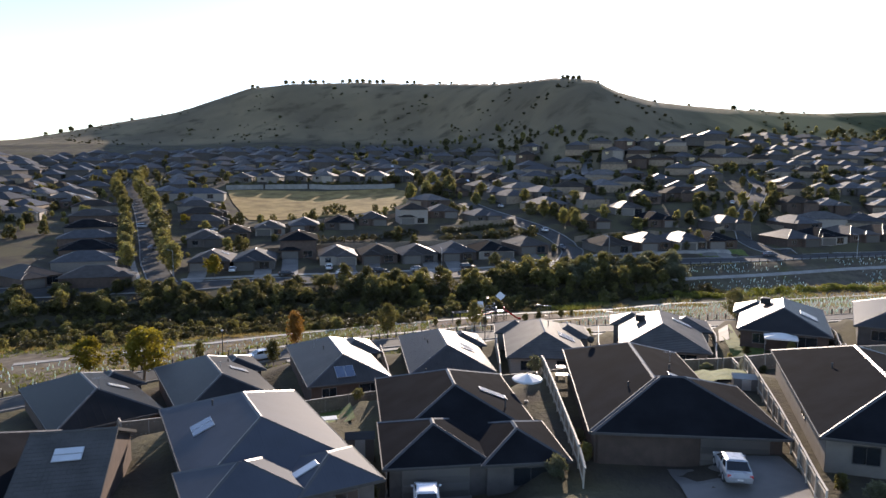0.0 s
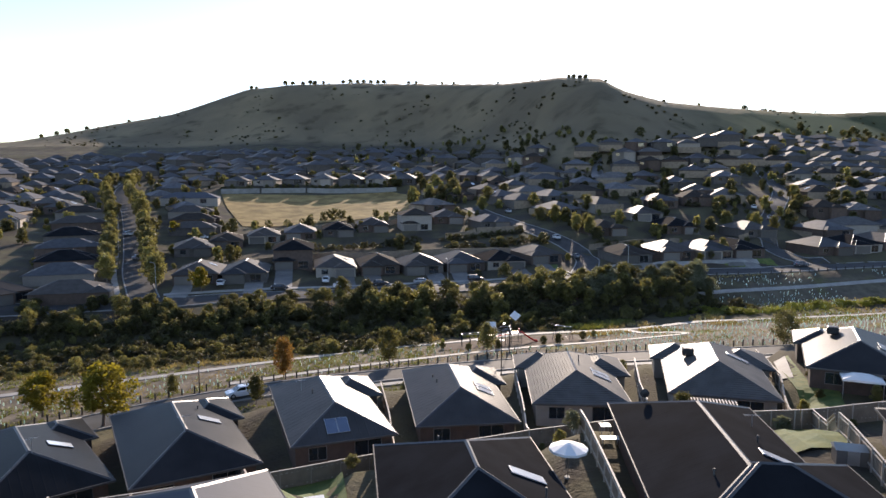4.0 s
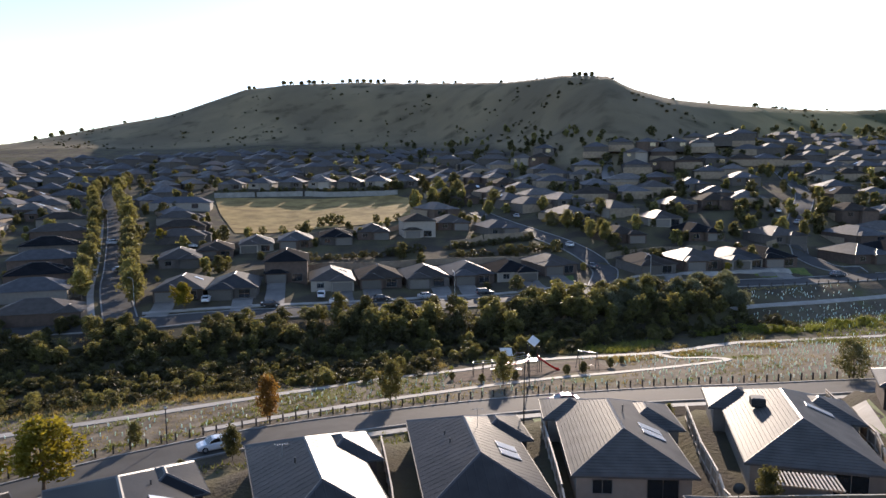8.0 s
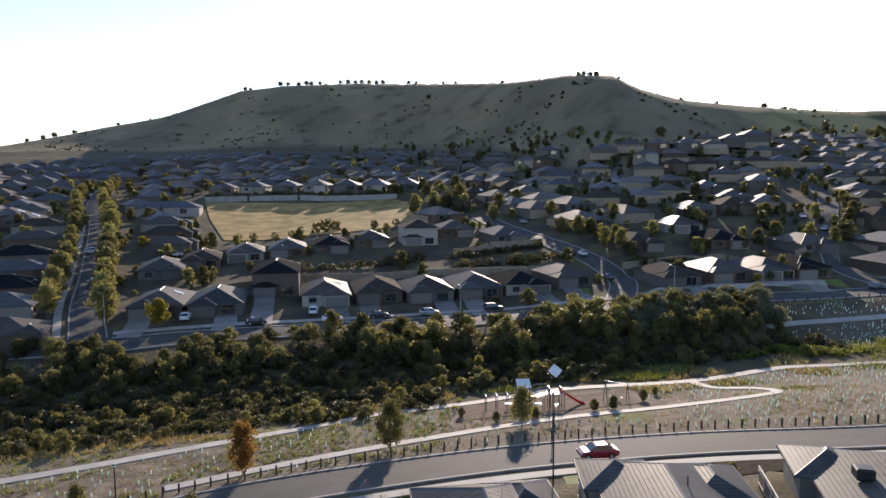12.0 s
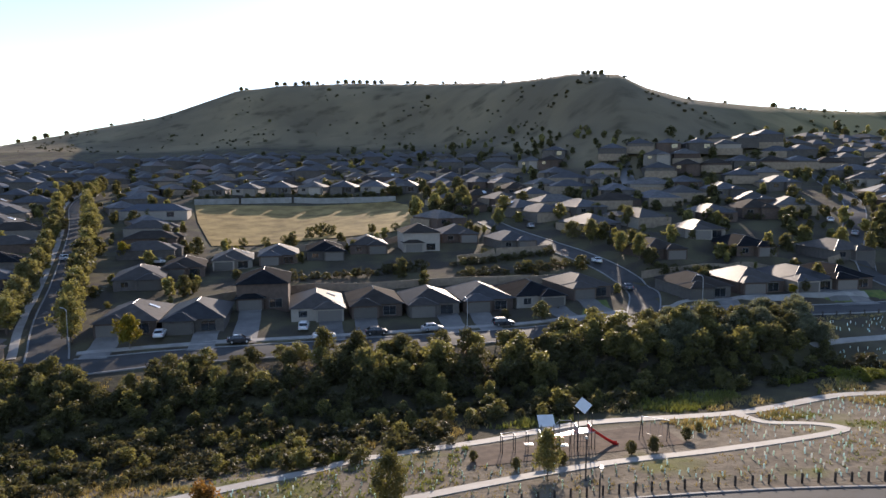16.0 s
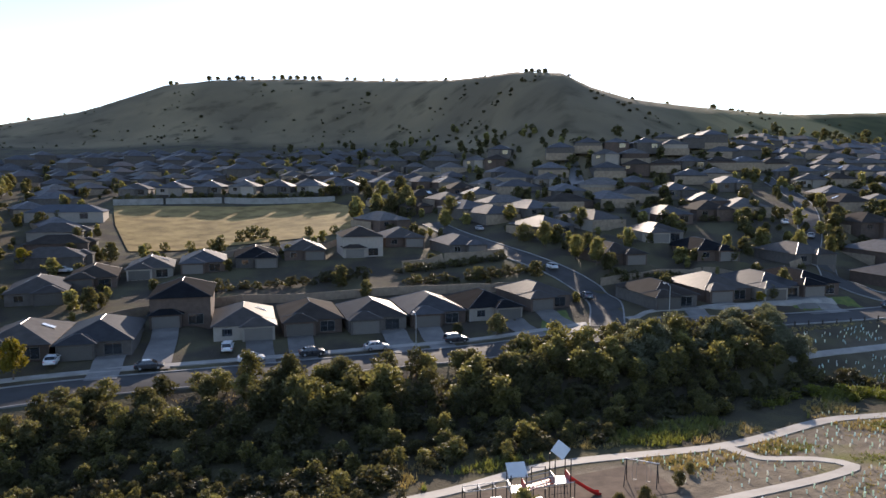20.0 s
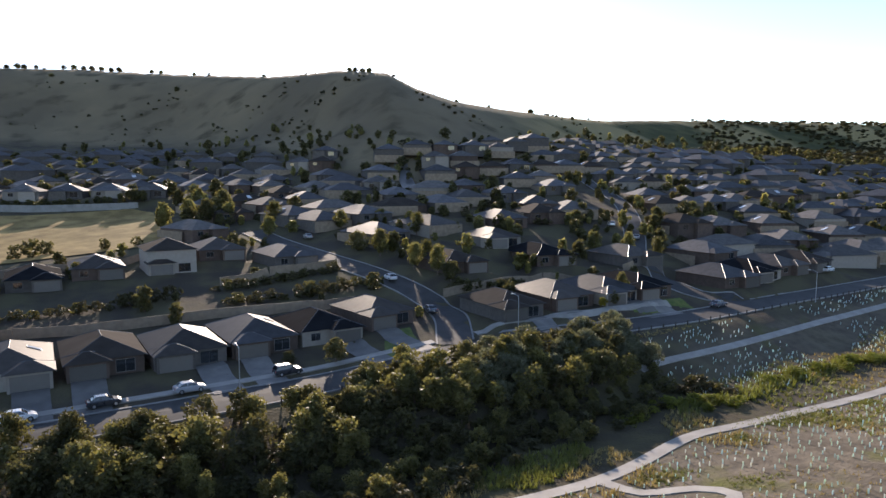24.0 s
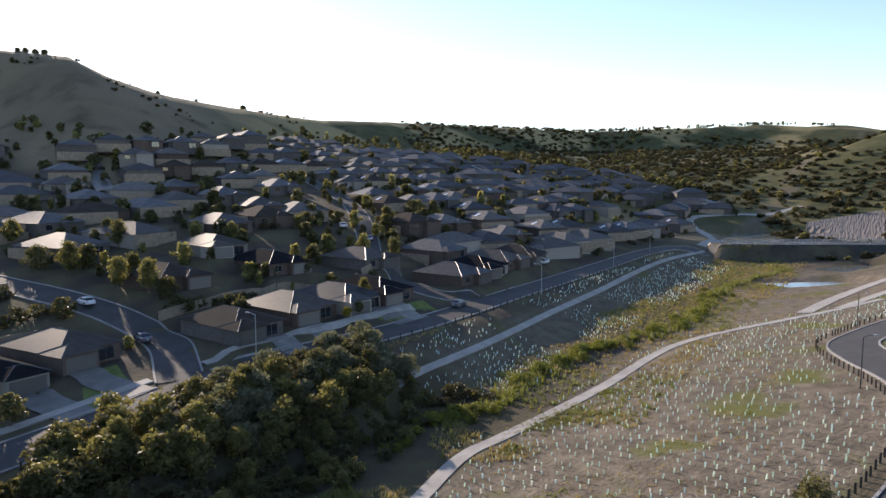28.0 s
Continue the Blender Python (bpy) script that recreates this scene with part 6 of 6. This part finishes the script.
tufts("verge_grass", "dry grass along the creek road verge", scatter(1800, -120, 190, 172, 177, 46, 0.1, -0.2), M["straw"], 0.35, 4, 0.06, 0.25, 6)


# ---- playground ----
def playground(x, y, turn):
    z = gz(x, y)
    ob = thing("play_tower", pose(x, y, z, 0, 0, turn), "climbing tower with tilted sheet roofs and a red slide", "playground")
    blk, stl = M["black"], M["steel"]
    for k, (cx, h, deck, size) in enumerate(((0.0, 3.3, 1.5, 1.5), (4.4, 4.6, 2.1, 1.6))):
        for sx in (-1, 1):
            for sy in (-1, 1):
                part("post", MB().tube((cx + sx * size / 2, sy * size / 2, -0.3), (cx + sx * size / 2, sy * size / 2, h), 0.055, 0.055, 6), blk, ob)
        part("deck", MB().box(cx - size / 2, cx + size / 2, -size / 2, size / 2, deck, deck + 0.08), stl, ob, "pale steel deck")
        m = Matrix.Translation((cx, 0, h + 0.2)) @ Matrix.Rotation(radians(36), 4, "X")
        if k:
            m = Matrix.Translation((cx, 0, h + 0.6)) @ Matrix.Rotation(radians(50), 4, "X") @ Matrix.Rotation(radians(45), 4, "Z")
        s = 0.72 if k else 0.95
        part("roof", MB().box(-s, s, -s * 0.85 if not k else -s, s * 0.85 if not k else s, 0, 0.06, m), M["white"], ob, "tilted pale sheet roof")
        for sx in (-1, 1):
            part("panel", MB().box(cx + sx * size / 2 - 0.03, cx + sx * size / 2 + 0.03, -size / 2, size / 2, deck + 0.08, deck + 0.8), M["red"] if sx > 0 else stl, ob)
    for zz in (1.75, 2.35):
        part("bridge_rail", MB().tube((0.75, -0.5, zz), (3.6, -0.5, zz + 0.5), 0.04, 0.04, 5), stl, ob)
        part("bridge_rail", MB().tube((0.75, 0.5, zz), (3.6, 0.5, zz + 0.5), 0.04, 0.04, 5), stl, ob)
    for k in range(9):
        u = k / 9
        part("bridge_plank", MB().box(0.8 + u * 2.8, 1.06 + u * 2.8, -0.5, 0.5, 1.5 + 0.6 * u, 1.56 + 0.6 * u), M["red"], ob)
    sl = MB()
    path = [(5.2, 2.12), (5.7, 2.0), (6.6, 1.35), (7.5, 0.75), (8.1, 0.42), (8.6, 0.38)]
    vs, fs = [], []
    for px, pz in path:
        vs += [(px, -0.34, pz + 0.28), (px, -0.28, pz), (px, 0.28, pz), (px, 0.34, pz + 0.28)]
    for i in range(len(path) - 1):
        fs += [(4 * i + j, 4 * i + 4 + j, 4 * i + 5 + j, 4 * i + 1 + j) for j in range(3)]
    part("slide", sl.add(vs, fs), M["red"], ob, "red plastic slide")
    for k in range(3):  # climbing frame on the other side
        bx = -2.2 - k * 1.5
        for sy in (-0.6, 0.6):
            part("post", MB().tube((bx, sy, -0.3), (bx, sy, 2.2 - 0.1 * k), 0.05, 0.05, 6), blk, ob)
        part("rung", MB().tube((bx, -0.6, 2.15 - 0.1 * k), (bx, 0.6, 2.15 - 0.1 * k), 0.04, 0.04, 5), stl, ob)
    for sy in (-0.6, 0.6):
        part("overhead_rail", MB().tube((-0.75, sy, 2.2), (-5.2, sy, 1.95), 0.045, 0.045, 5), stl, ob)
    for px, py, ph in ((1.2, -1.6, 2.4), (2.4, -1.6, 2.2), (3.2, -1.9, 2.7), (0.2, -2.2, 1.9), (5.4, -1.4, 2.6), (2.0, 1.6, 3.0), (3.4, 1.5, 3.0)):
        part("post", MB().tube((px, py, -0.3), (px, py, ph), 0.05, 0.05, 6), blk, ob)
    for a, b in (((1.2, -1.6, 2.3), (3.2, -1.9, 2.6)), ((0.2, -2.2, 1.8), (1.2, -1.6, 2.3)), ((3.2, -1.9, 2.6), (5.4, -1.4, 2.5)), ((2.0, 1.6, 2.9), (3.4, 1.5, 2.9)), ((0.75, 0.75, 2.2), (2.0, 1.6, 2.9))):
        part("bar", MB().tube(a, b, 0.04, 0.04, 5), stl, ob)
    part("shelf_panel", MB().box(1.0, 2.2, -1.9, -1.1, 1.1, 1.17), M["white"], ob, "pale platform panel")
    for k in range(5):
        part("net_rope", MB().tube((3.0 + k * 0.4, -2.3, 0.0), (3.6 + k * 0.3, -0.8, 2.1), 0.025, 0.025, 4), blk, ob)
    for k in range(4):
        part("net_rope", MB().tube((3.1, -2.0 + k * 0.35, 0.4 + k * 0.5), (4.9, -2.0 + k * 0.35, 0.4 + k * 0.5), 0.025, 0.025, 4), blk, ob)
    part("seat_panel", MB().box(-2.5, -1.5, -0.3, 0.3, 0.75, 0.82), M["white"], ob)
    return ob


playground(-0.2, 135.6, 8)
sw = thing("swing_set", pose(13.0, 138.6, gz(13.0, 138.6), 0, 0, -25), "steel swing set with two seats", "swing")
for sx in (-1.6, 1.6):
    for sy in (-1.1, 1.1):
        part("leg", MB().tube((sx, sy, -0.2), (sx * 0.95, 0, 2.6), 0.05, 0.05, 6), M["black"], sw)
part("beam", MB().tube((-1.7, 0, 2.6), (1.7, 0, 2.6), 0.055, 0.055, 6), M["steel"], sw)
for sx in (-0.7, 0.7):
    st = part("seat", MB().box(sx - 0.22, sx + 0.22, -0.09, 0.09, 0.5, 0.54), M["black"], sw)
    for dx in (-0.2, 0.2):
        part("chain", MB().tube((sx + dx, 0, 0.54), (sx + dx, 0, 2.58), 0.012, 0.012, 4), M["steel"], st)
patch("playground_surface", [(-9.0, 129.8), (16, 136), (15.4, 145.2), (-8.6, 137.4)], 0.06, mat("playground_mulch", (0.125, 0.092, 0.07), 0.95, spread=0.35, scale=0.7, fine=6, bump=0.5, spec=0.1), "pale bark mulch under the playground", "playground ground")
for bx, by, s in ((-4, 128.6, 0.26), (1.0, 129.6, 0.3), (9.0, 132.6, 0.3), (11.6, 133.2, 0.34), (16.5, 137.5, 0.3), (-8.6, 132, 0.24), (19, 141, 0.24)):
    tree("wattle1", bx, by, s, bx * 50, "low bushy shrub beside the playground", "playground shrubs", 1.1, name="shrub")

# ---- garden things on the near slope ----
um = thing("garden_umbrella", pose(4.6, 63.6, gz(4.6, 63.6)), "open pale market umbrella in a back garden", "umbrella")
part("pole", MB().tube((0, 0, 0), (0, 0, 2.5), 0.03, 0.03, 6), M["timber"], um)
can = MB()
n = 10
can.add([(0, 0, 2.75)] + [(1.45 * math.cos(6.2832 * k / n), 1.45 * math.sin(6.2832 * k / n), 2.3) for k in range(n)] + [(1.45 * math.cos(6.2832 * k / n), 1.45 * math.sin(6.2832 * k / n), 2.12) for k in range(n)],
        [(0, 1 + k, 1 + (k + 1) % n) for k in range(n)] + [(1 + k, 11 + k, 11 + (k + 1) % n, 1 + (k + 1) % n) for k in range(n)])
part("canopy", can, M["white"], um, "pale fabric canopy")
part("base", MB().tube((0, 0, 0), (0, 0, 0.1), 0.3, 0.26, 10), M["concrete"], um)


def garden_table(x, y, turn, w, d, label):
    ob = thing("garden_table", pose(x, y, gz(x, y) + 0.07, 0, 0, turn), label, "table", "garden furniture")
    part("tabletop", MB().box(-w / 2, w / 2, -d / 2, d / 2, 0.7, 0.75, None, 0.01), M["white"], ob)
    for sx in (-1, 1):
        for sy in (-1, 1):
            part("leg", MB().box(sx * (w / 2 - 0.08) - 0.03, sx * (w / 2 - 0.08) + 0.03, sy * (d / 2 - 0.08) - 0.03, sy * (d / 2 - 0.08) + 0.03, 0, 0.7), M["steel"], ob)
    return ob


garden_table(-14.2, 62.5, 20, 1.5, 1.0, "white garden table on the back lawn")
garden_table(8.6, 71.0, 5, 0.9, 0.9, "small pale garden table beside a fence")
garden_table(8.5, 68.2, 5, 1.5, 0.8, "pale garden table beside a fence")


def shed(x, y, turn, w, d, h, roofm, label):
    ob = thing("garden_shed", pose(x, y, gz(x, y), 0, 0, turn), label, "shed", "garden sheds")
    part("wall", MB().box(-w / 2, w / 2, -d / 2, d / 2, -0.3, h), M["garage"], ob)
    part("roof", MB().add([(-w / 2 - 0.1, -d / 2 - 0.1, h), (w / 2 + 0.1, -d / 2 - 0.1, h), (w / 2 + 0.1, 0, h + 0.35), (-w / 2 - 0.1, 0, h + 0.35), (-w / 2 - 0.1, d / 2 + 0.1, h), (w / 2 + 0.1, d / 2 + 0.1, h)], [(0, 1, 2, 3), (3, 2, 5, 4), (0, 3, 4), (1, 5, 2)]), M[roofm], ob)
    part("door", MB().box(-0.4, 0.4, -d / 2 - 0.03, -d / 2, 0.05, h - 0.05), M["steel"], ob)
    return ob


shed(24.8, 63.6, -12, 2.2, 1.3, 1.1, "concrete", "low garden store box with a pale lid")
shed(-9.4, 52.2, 11, 2.2, 1.5, 1.9, "roof_grey", "narrow garden shed along the fence")
cy_ = thing("garden_canopy", pose(37.6, 86.2, gz(37.6, 86.2), 0, 0, -20), "pale fabric garden canopy on slender posts", "canopy")
part("fabric", MB().add([(-1.9, -1.5, 2.25), (1.9, -1.5, 2.25), (1.9, 1.5, 2.25), (-1.9, 1.5, 2.25), (0, 0, 2.7), (-1.9, -1.5, 2.05), (1.9, -1.5, 2.05), (1.9, 1.5, 2.05), (-1.9, 1.5, 2.05)], [(0, 1, 4), (1, 2, 4), (2, 3, 4), (3, 0, 4), (0, 5, 6, 1), (1, 6, 7, 2), (2, 7, 8, 3), (3, 8, 5, 0)]), M["white"], cy_, "pale fabric roof with a short valance")
for sx in (-1.8, 1.8):
    for sy in (-1.4, 1.4):
        part("post", MB().tube((sx, sy, -0.2), (sx, sy, 2.25), 0.03, 0.03, 6), M["steel"], cy_)
pg = thing("pergola", pose(20.4, 79.9, gz(20.4, 79.9), 0, 0, -11), "slatted timber pergola at the back of a house", "pergola")
for sx in (-2.0, 2.0):
    for sy in (-1.1, 1.1):
        part("post", MB().box(sx - 0.05, sx + 0.05, sy - 0.05, sy + 0.05, -0.2, 2.2), M["timber"], pg)
for sy in (-1.1, 1.1):
    part("beam", MB().box(-2.2, 2.2, sy - 0.04, sy + 0.04, 2.2, 2.36), M["timber"], pg)
for k in range(16):
    part("slat", MB().box(-2.2 + k * 0.29, -2.08 + k * 0.29, -1.3, 1.3, 2.36, 2.42), M["timber_sunlit_pale"], pg)
# garden fences and hedges between the far houses
rnd = random.Random(66)
fb = MB()
for r_, x, y, turn, kind in spots:
    if r_ > 430:
        break
    m = pose(x, y, gz(x, y), 0, 0, turn)
    fb.box(-6.2, -6.1, -4, 8.4, -1.2, 1.8, m)
    fb.box(-6.2, 6.2, 8.3, 8.4, -1.2, 1.8, m)
tagged(part("lot_fences", fb, M["timber"]), "dark timber fences between the far house lots", "fences", kind="stuff")

# ---- ponds, causeway and stone wall at the head of the creek ----
for k, (px, py, a, b, tn, level) in enumerate(((195, 182.5, 11.5, 4.4, -35, -1.55), (238, 186, 12.5, 5.0, -20, -1.15), (306, 246, 22, 7.0, -22, 1.95))):
    c_, s_ = math.cos(radians(tn)), math.sin(radians(tn))
    ring = []
    for j in range(40):
        t = j * math.pi / 20
        r_ = 1 + 0.14 * math.sin(3 * t + k) + 0.08 * math.sin(5 * t)
        u, w = a * r_ * math.cos(t), b * r_ * math.sin(t)
        ring.append((px + u * c_ - w * s_, py + u * s_ + w * c_))
    tagged(part("pond", MB().add([(p[0], p[1], level + 0.04) for p in ring] + [(p[0], p[1], level - 1) for p in ring], [tuple(range(40))] + [(j, 40 + j, 40 + (j + 1) % 40, (j + 1) % 40) for j in range(40)]), M["water"]), "still pond reflecting the pale sky", "water", kind="structure")


# causeway over the creek: dark retaining wall, rails and posts
cw = thing("causeway", Matrix(), "low road causeway with a dark retaining face and steel rails", "bridge")
CAUSE = [(238, 229), (252, 215), (272, 197), (296, 174), (320, 154)]
for k, ((ax, ay), (bx, by)) in enumerate(zip(CAUSE, CAUSE[1:])):
    L, tn = math.hypot(bx - ax, by - ay), math.degrees(math.atan2(by - ay, bx - ax))
    m = pose(ax, ay, 4.2, 0, 0, tn)
    part("retaining_face", MB().box(0.01, L - 0.01, -4.6, 4.6, -7, -0.12, m), M["bluestone"], cw)
    part("deck", MB().box(0, L, -4.4, 4.4, -0.12, 0.02, m), M["asphalt"], cw)
    for s in (-4.45, 4.45):
        part("coping", MB().box(0, L, s - 0.25, s + 0.25, -0.1, 0.16, m), M["concrete"], cw)
        for h in (0.55, 0.95):
            part("rail", MB().box(0, L, s - 0.06, s + 0.06, h, h + 0.14, m), M["steel"], cw)
        for j in range(int(L / 3.0)):
            part("rail_post", MB().box(j * 3.0, j * 3.0 + 0.1, s - 0.05, s + 0.05, 0.1, 1.0, m), M["steel"], cw)

# rock-faced dam bank, laid over the foot of the slope
BANK_FOOT, BANK_TOP = [(303, 227), (308, 213), (307, 198)], [(347, 245), (367, 235), (386, 223)]
sb = MB()
n, rows_ = 90, 12
r0 = random.Random(12)
vs = []
for j in range(rows_ + 1):
    for k in range(n + 1):
        t = k / n * 2
        a, b = [Vector(q[int(min(t, 1.999))]).lerp(Vector(q[int(min(t, 1.999)) + 1]), t - int(min(t, 1.999))) for q in (BANK_FOOT, BANK_TOP)]
        p = a.lerp(b, j / rows_)
        vs.append((p.x, p.y, gz(p.x, p.y) + (0.35 + r0.uniform(-0.12, 0.14) if 0 < j < rows_ else -0.5)))
sb.add(vs, [(j * (n + 1) + k, j * (n + 1) + k + 1, (j + 1) * (n + 1) + k + 1, (j + 1) * (n + 1) + k) for j in range(rows_) for k in range(n)])
tagged(part("stone_bank", sb, M["stone"]), "grey rock-faced dam bank", "bank", kind="structure")
for pts, w in (([(252, 236), (278, 262), (300, 280), (322, 282), (350, 268), (380, 262)], 3.5), ([(240, 240), (262, 246), (285, 240), (310, 232)], 3.0), ([(140, 160), (168, 163), (196, 163), (230, 158)], 3.0), ([(148, 156), (180, 154), (215, 148)], 2.6)):
    ribbon("track", pts, w, 0.12, M["path"], label="pale gravel track at the head of the creek", category="track", cols=3, step=3)
wh = house(338, 296, gz(338, 296), 10, [(0, 0, 16, 10), (-6, -4, 7, 6)], M["roof_grey"], M["white"], "white-walled house at the edge of the scrub", ribs=0, pad=False, far=True)

# scrub over the slopes at the head of the valley and over the hill's foot
scrub = Thicket("hill_scrub", "dark low scrub scattered over dry grass slopes", "scrub")
r0 = random.Random(19)
count = 0
while count < 6500:
    az, r_ = r0.uniform(34, 82), 300 + 1000 * r0.random() ** 1.1
    x, y = HUB[0] + r_ * math.sin(radians(az)), HUB[1] + r_ * math.cos(radians(az))
    if noise.noise(Vector((x * 0.012, y * 0.016, 2))) + 0.5 * noise.noise(Vector((x * 0.04, y * 0.05, 5))) < (-0.45 if az < 54 or r_ < 800 else -0.2) or (az < 57 and r_ < float(np.interp(az, [44, 49, 50.3, 53.6, 57], [551, 583, 493, 448, 425]))) or y - 0.3 * x < -30 or near_line(x, y, CAUSE, 9):
        continue
    if inside(x, y, BANK_FOOT + BANK_TOP[::-1]):
        continue
    scrub.add(("speck%d" if r0.random() < 0.93 else "tinylight%d") % r0.randrange(3), x, y, r0.uniform(0.3, 1.0) * (0.7 + r_ / 1000), r0.uniform(0, 360), r0.uniform(0.28, 0.6))
    count += 1
count = 0
while count < 380:
    az = r0.uniform(-34, 30)
    D = float(np.interp(az, CREST[:, 0], CREST[:, 1]))
    r_ = D - r0.uniform(5, 190)
    x, y = HUB[0] + r_ * math.sin(radians(az)), HUB[1] + r_ * math.cos(radians(az))
    if noise.noise(Vector((x * 0.015, y * 0.03, 8))) < (0.18 if D - r_ < 120 else -0.05):
        continue
    scrub.add("speck%d" % r0.randrange(3), x, y, r0.uniform(0.2, 0.6), r0.uniform(0, 360), 0.6)
    count += 1
for k in range(150):  # trees along the far skyline
    az = r0.choice((49, 51.2, 52.4, 55, 57.6, 58.4, 61, 62.2, 63.5, 66)) + r0.gauss(0, 0.6)
    D = float(np.interp(az, CREST[:, 0], CREST[:, 1])) - r0.uniform(0, 25)
    scrub.add("far%d" % (k % 3), HUB[0] + D * math.sin(radians(az)), HUB[1] + D * math.cos(radians(az)), r0.uniform(0.45, 1.1), az * 50, r0.uniform(0.65, 0.9))
scrub.done()

# shrubs and pots in the near gardens
r0 = random.Random(23)
for gx0, gy0 in ((-13.6, 72.4), (-12.4, 68.0), (-10.4, 74.6), (3.8, 75.6), (5.2, 74.2), (6.0, 71.8), (1.8, 80.4), (-6.6, 74.8), (19.5, 77.8), (26.6, 79.6), (25.4, 76.0), (30.4, 83.0), (33.6, 86.4), (35.4, 92.4), (28.6, 72.4), (-22.4, 69.8), (-26, 68.2), (-34.5, 64.8), (23.0, 42.8), (24.4, 41.4), (7.9, 49.0), (8.0, 52.6), (-7.4, 45.4), (5.6, 46.8), (-35.5, 96.4), (-27.2, 97.8), (-12, 102.2), (16.8, 104.6), (35, 106.2), (31.6, 76.2), (38, 84)):
    tree(r0.choice(["olive%d", "wattle%d", "silver%d"]) % r0.randrange(3), gx0, gy0, r0.uniform(0.16, 0.34), r0.uniform(0, 360), "small rounded garden shrub beside a fence", "garden shrubs", r0.uniform(0.8, 1.2), name="shrub")
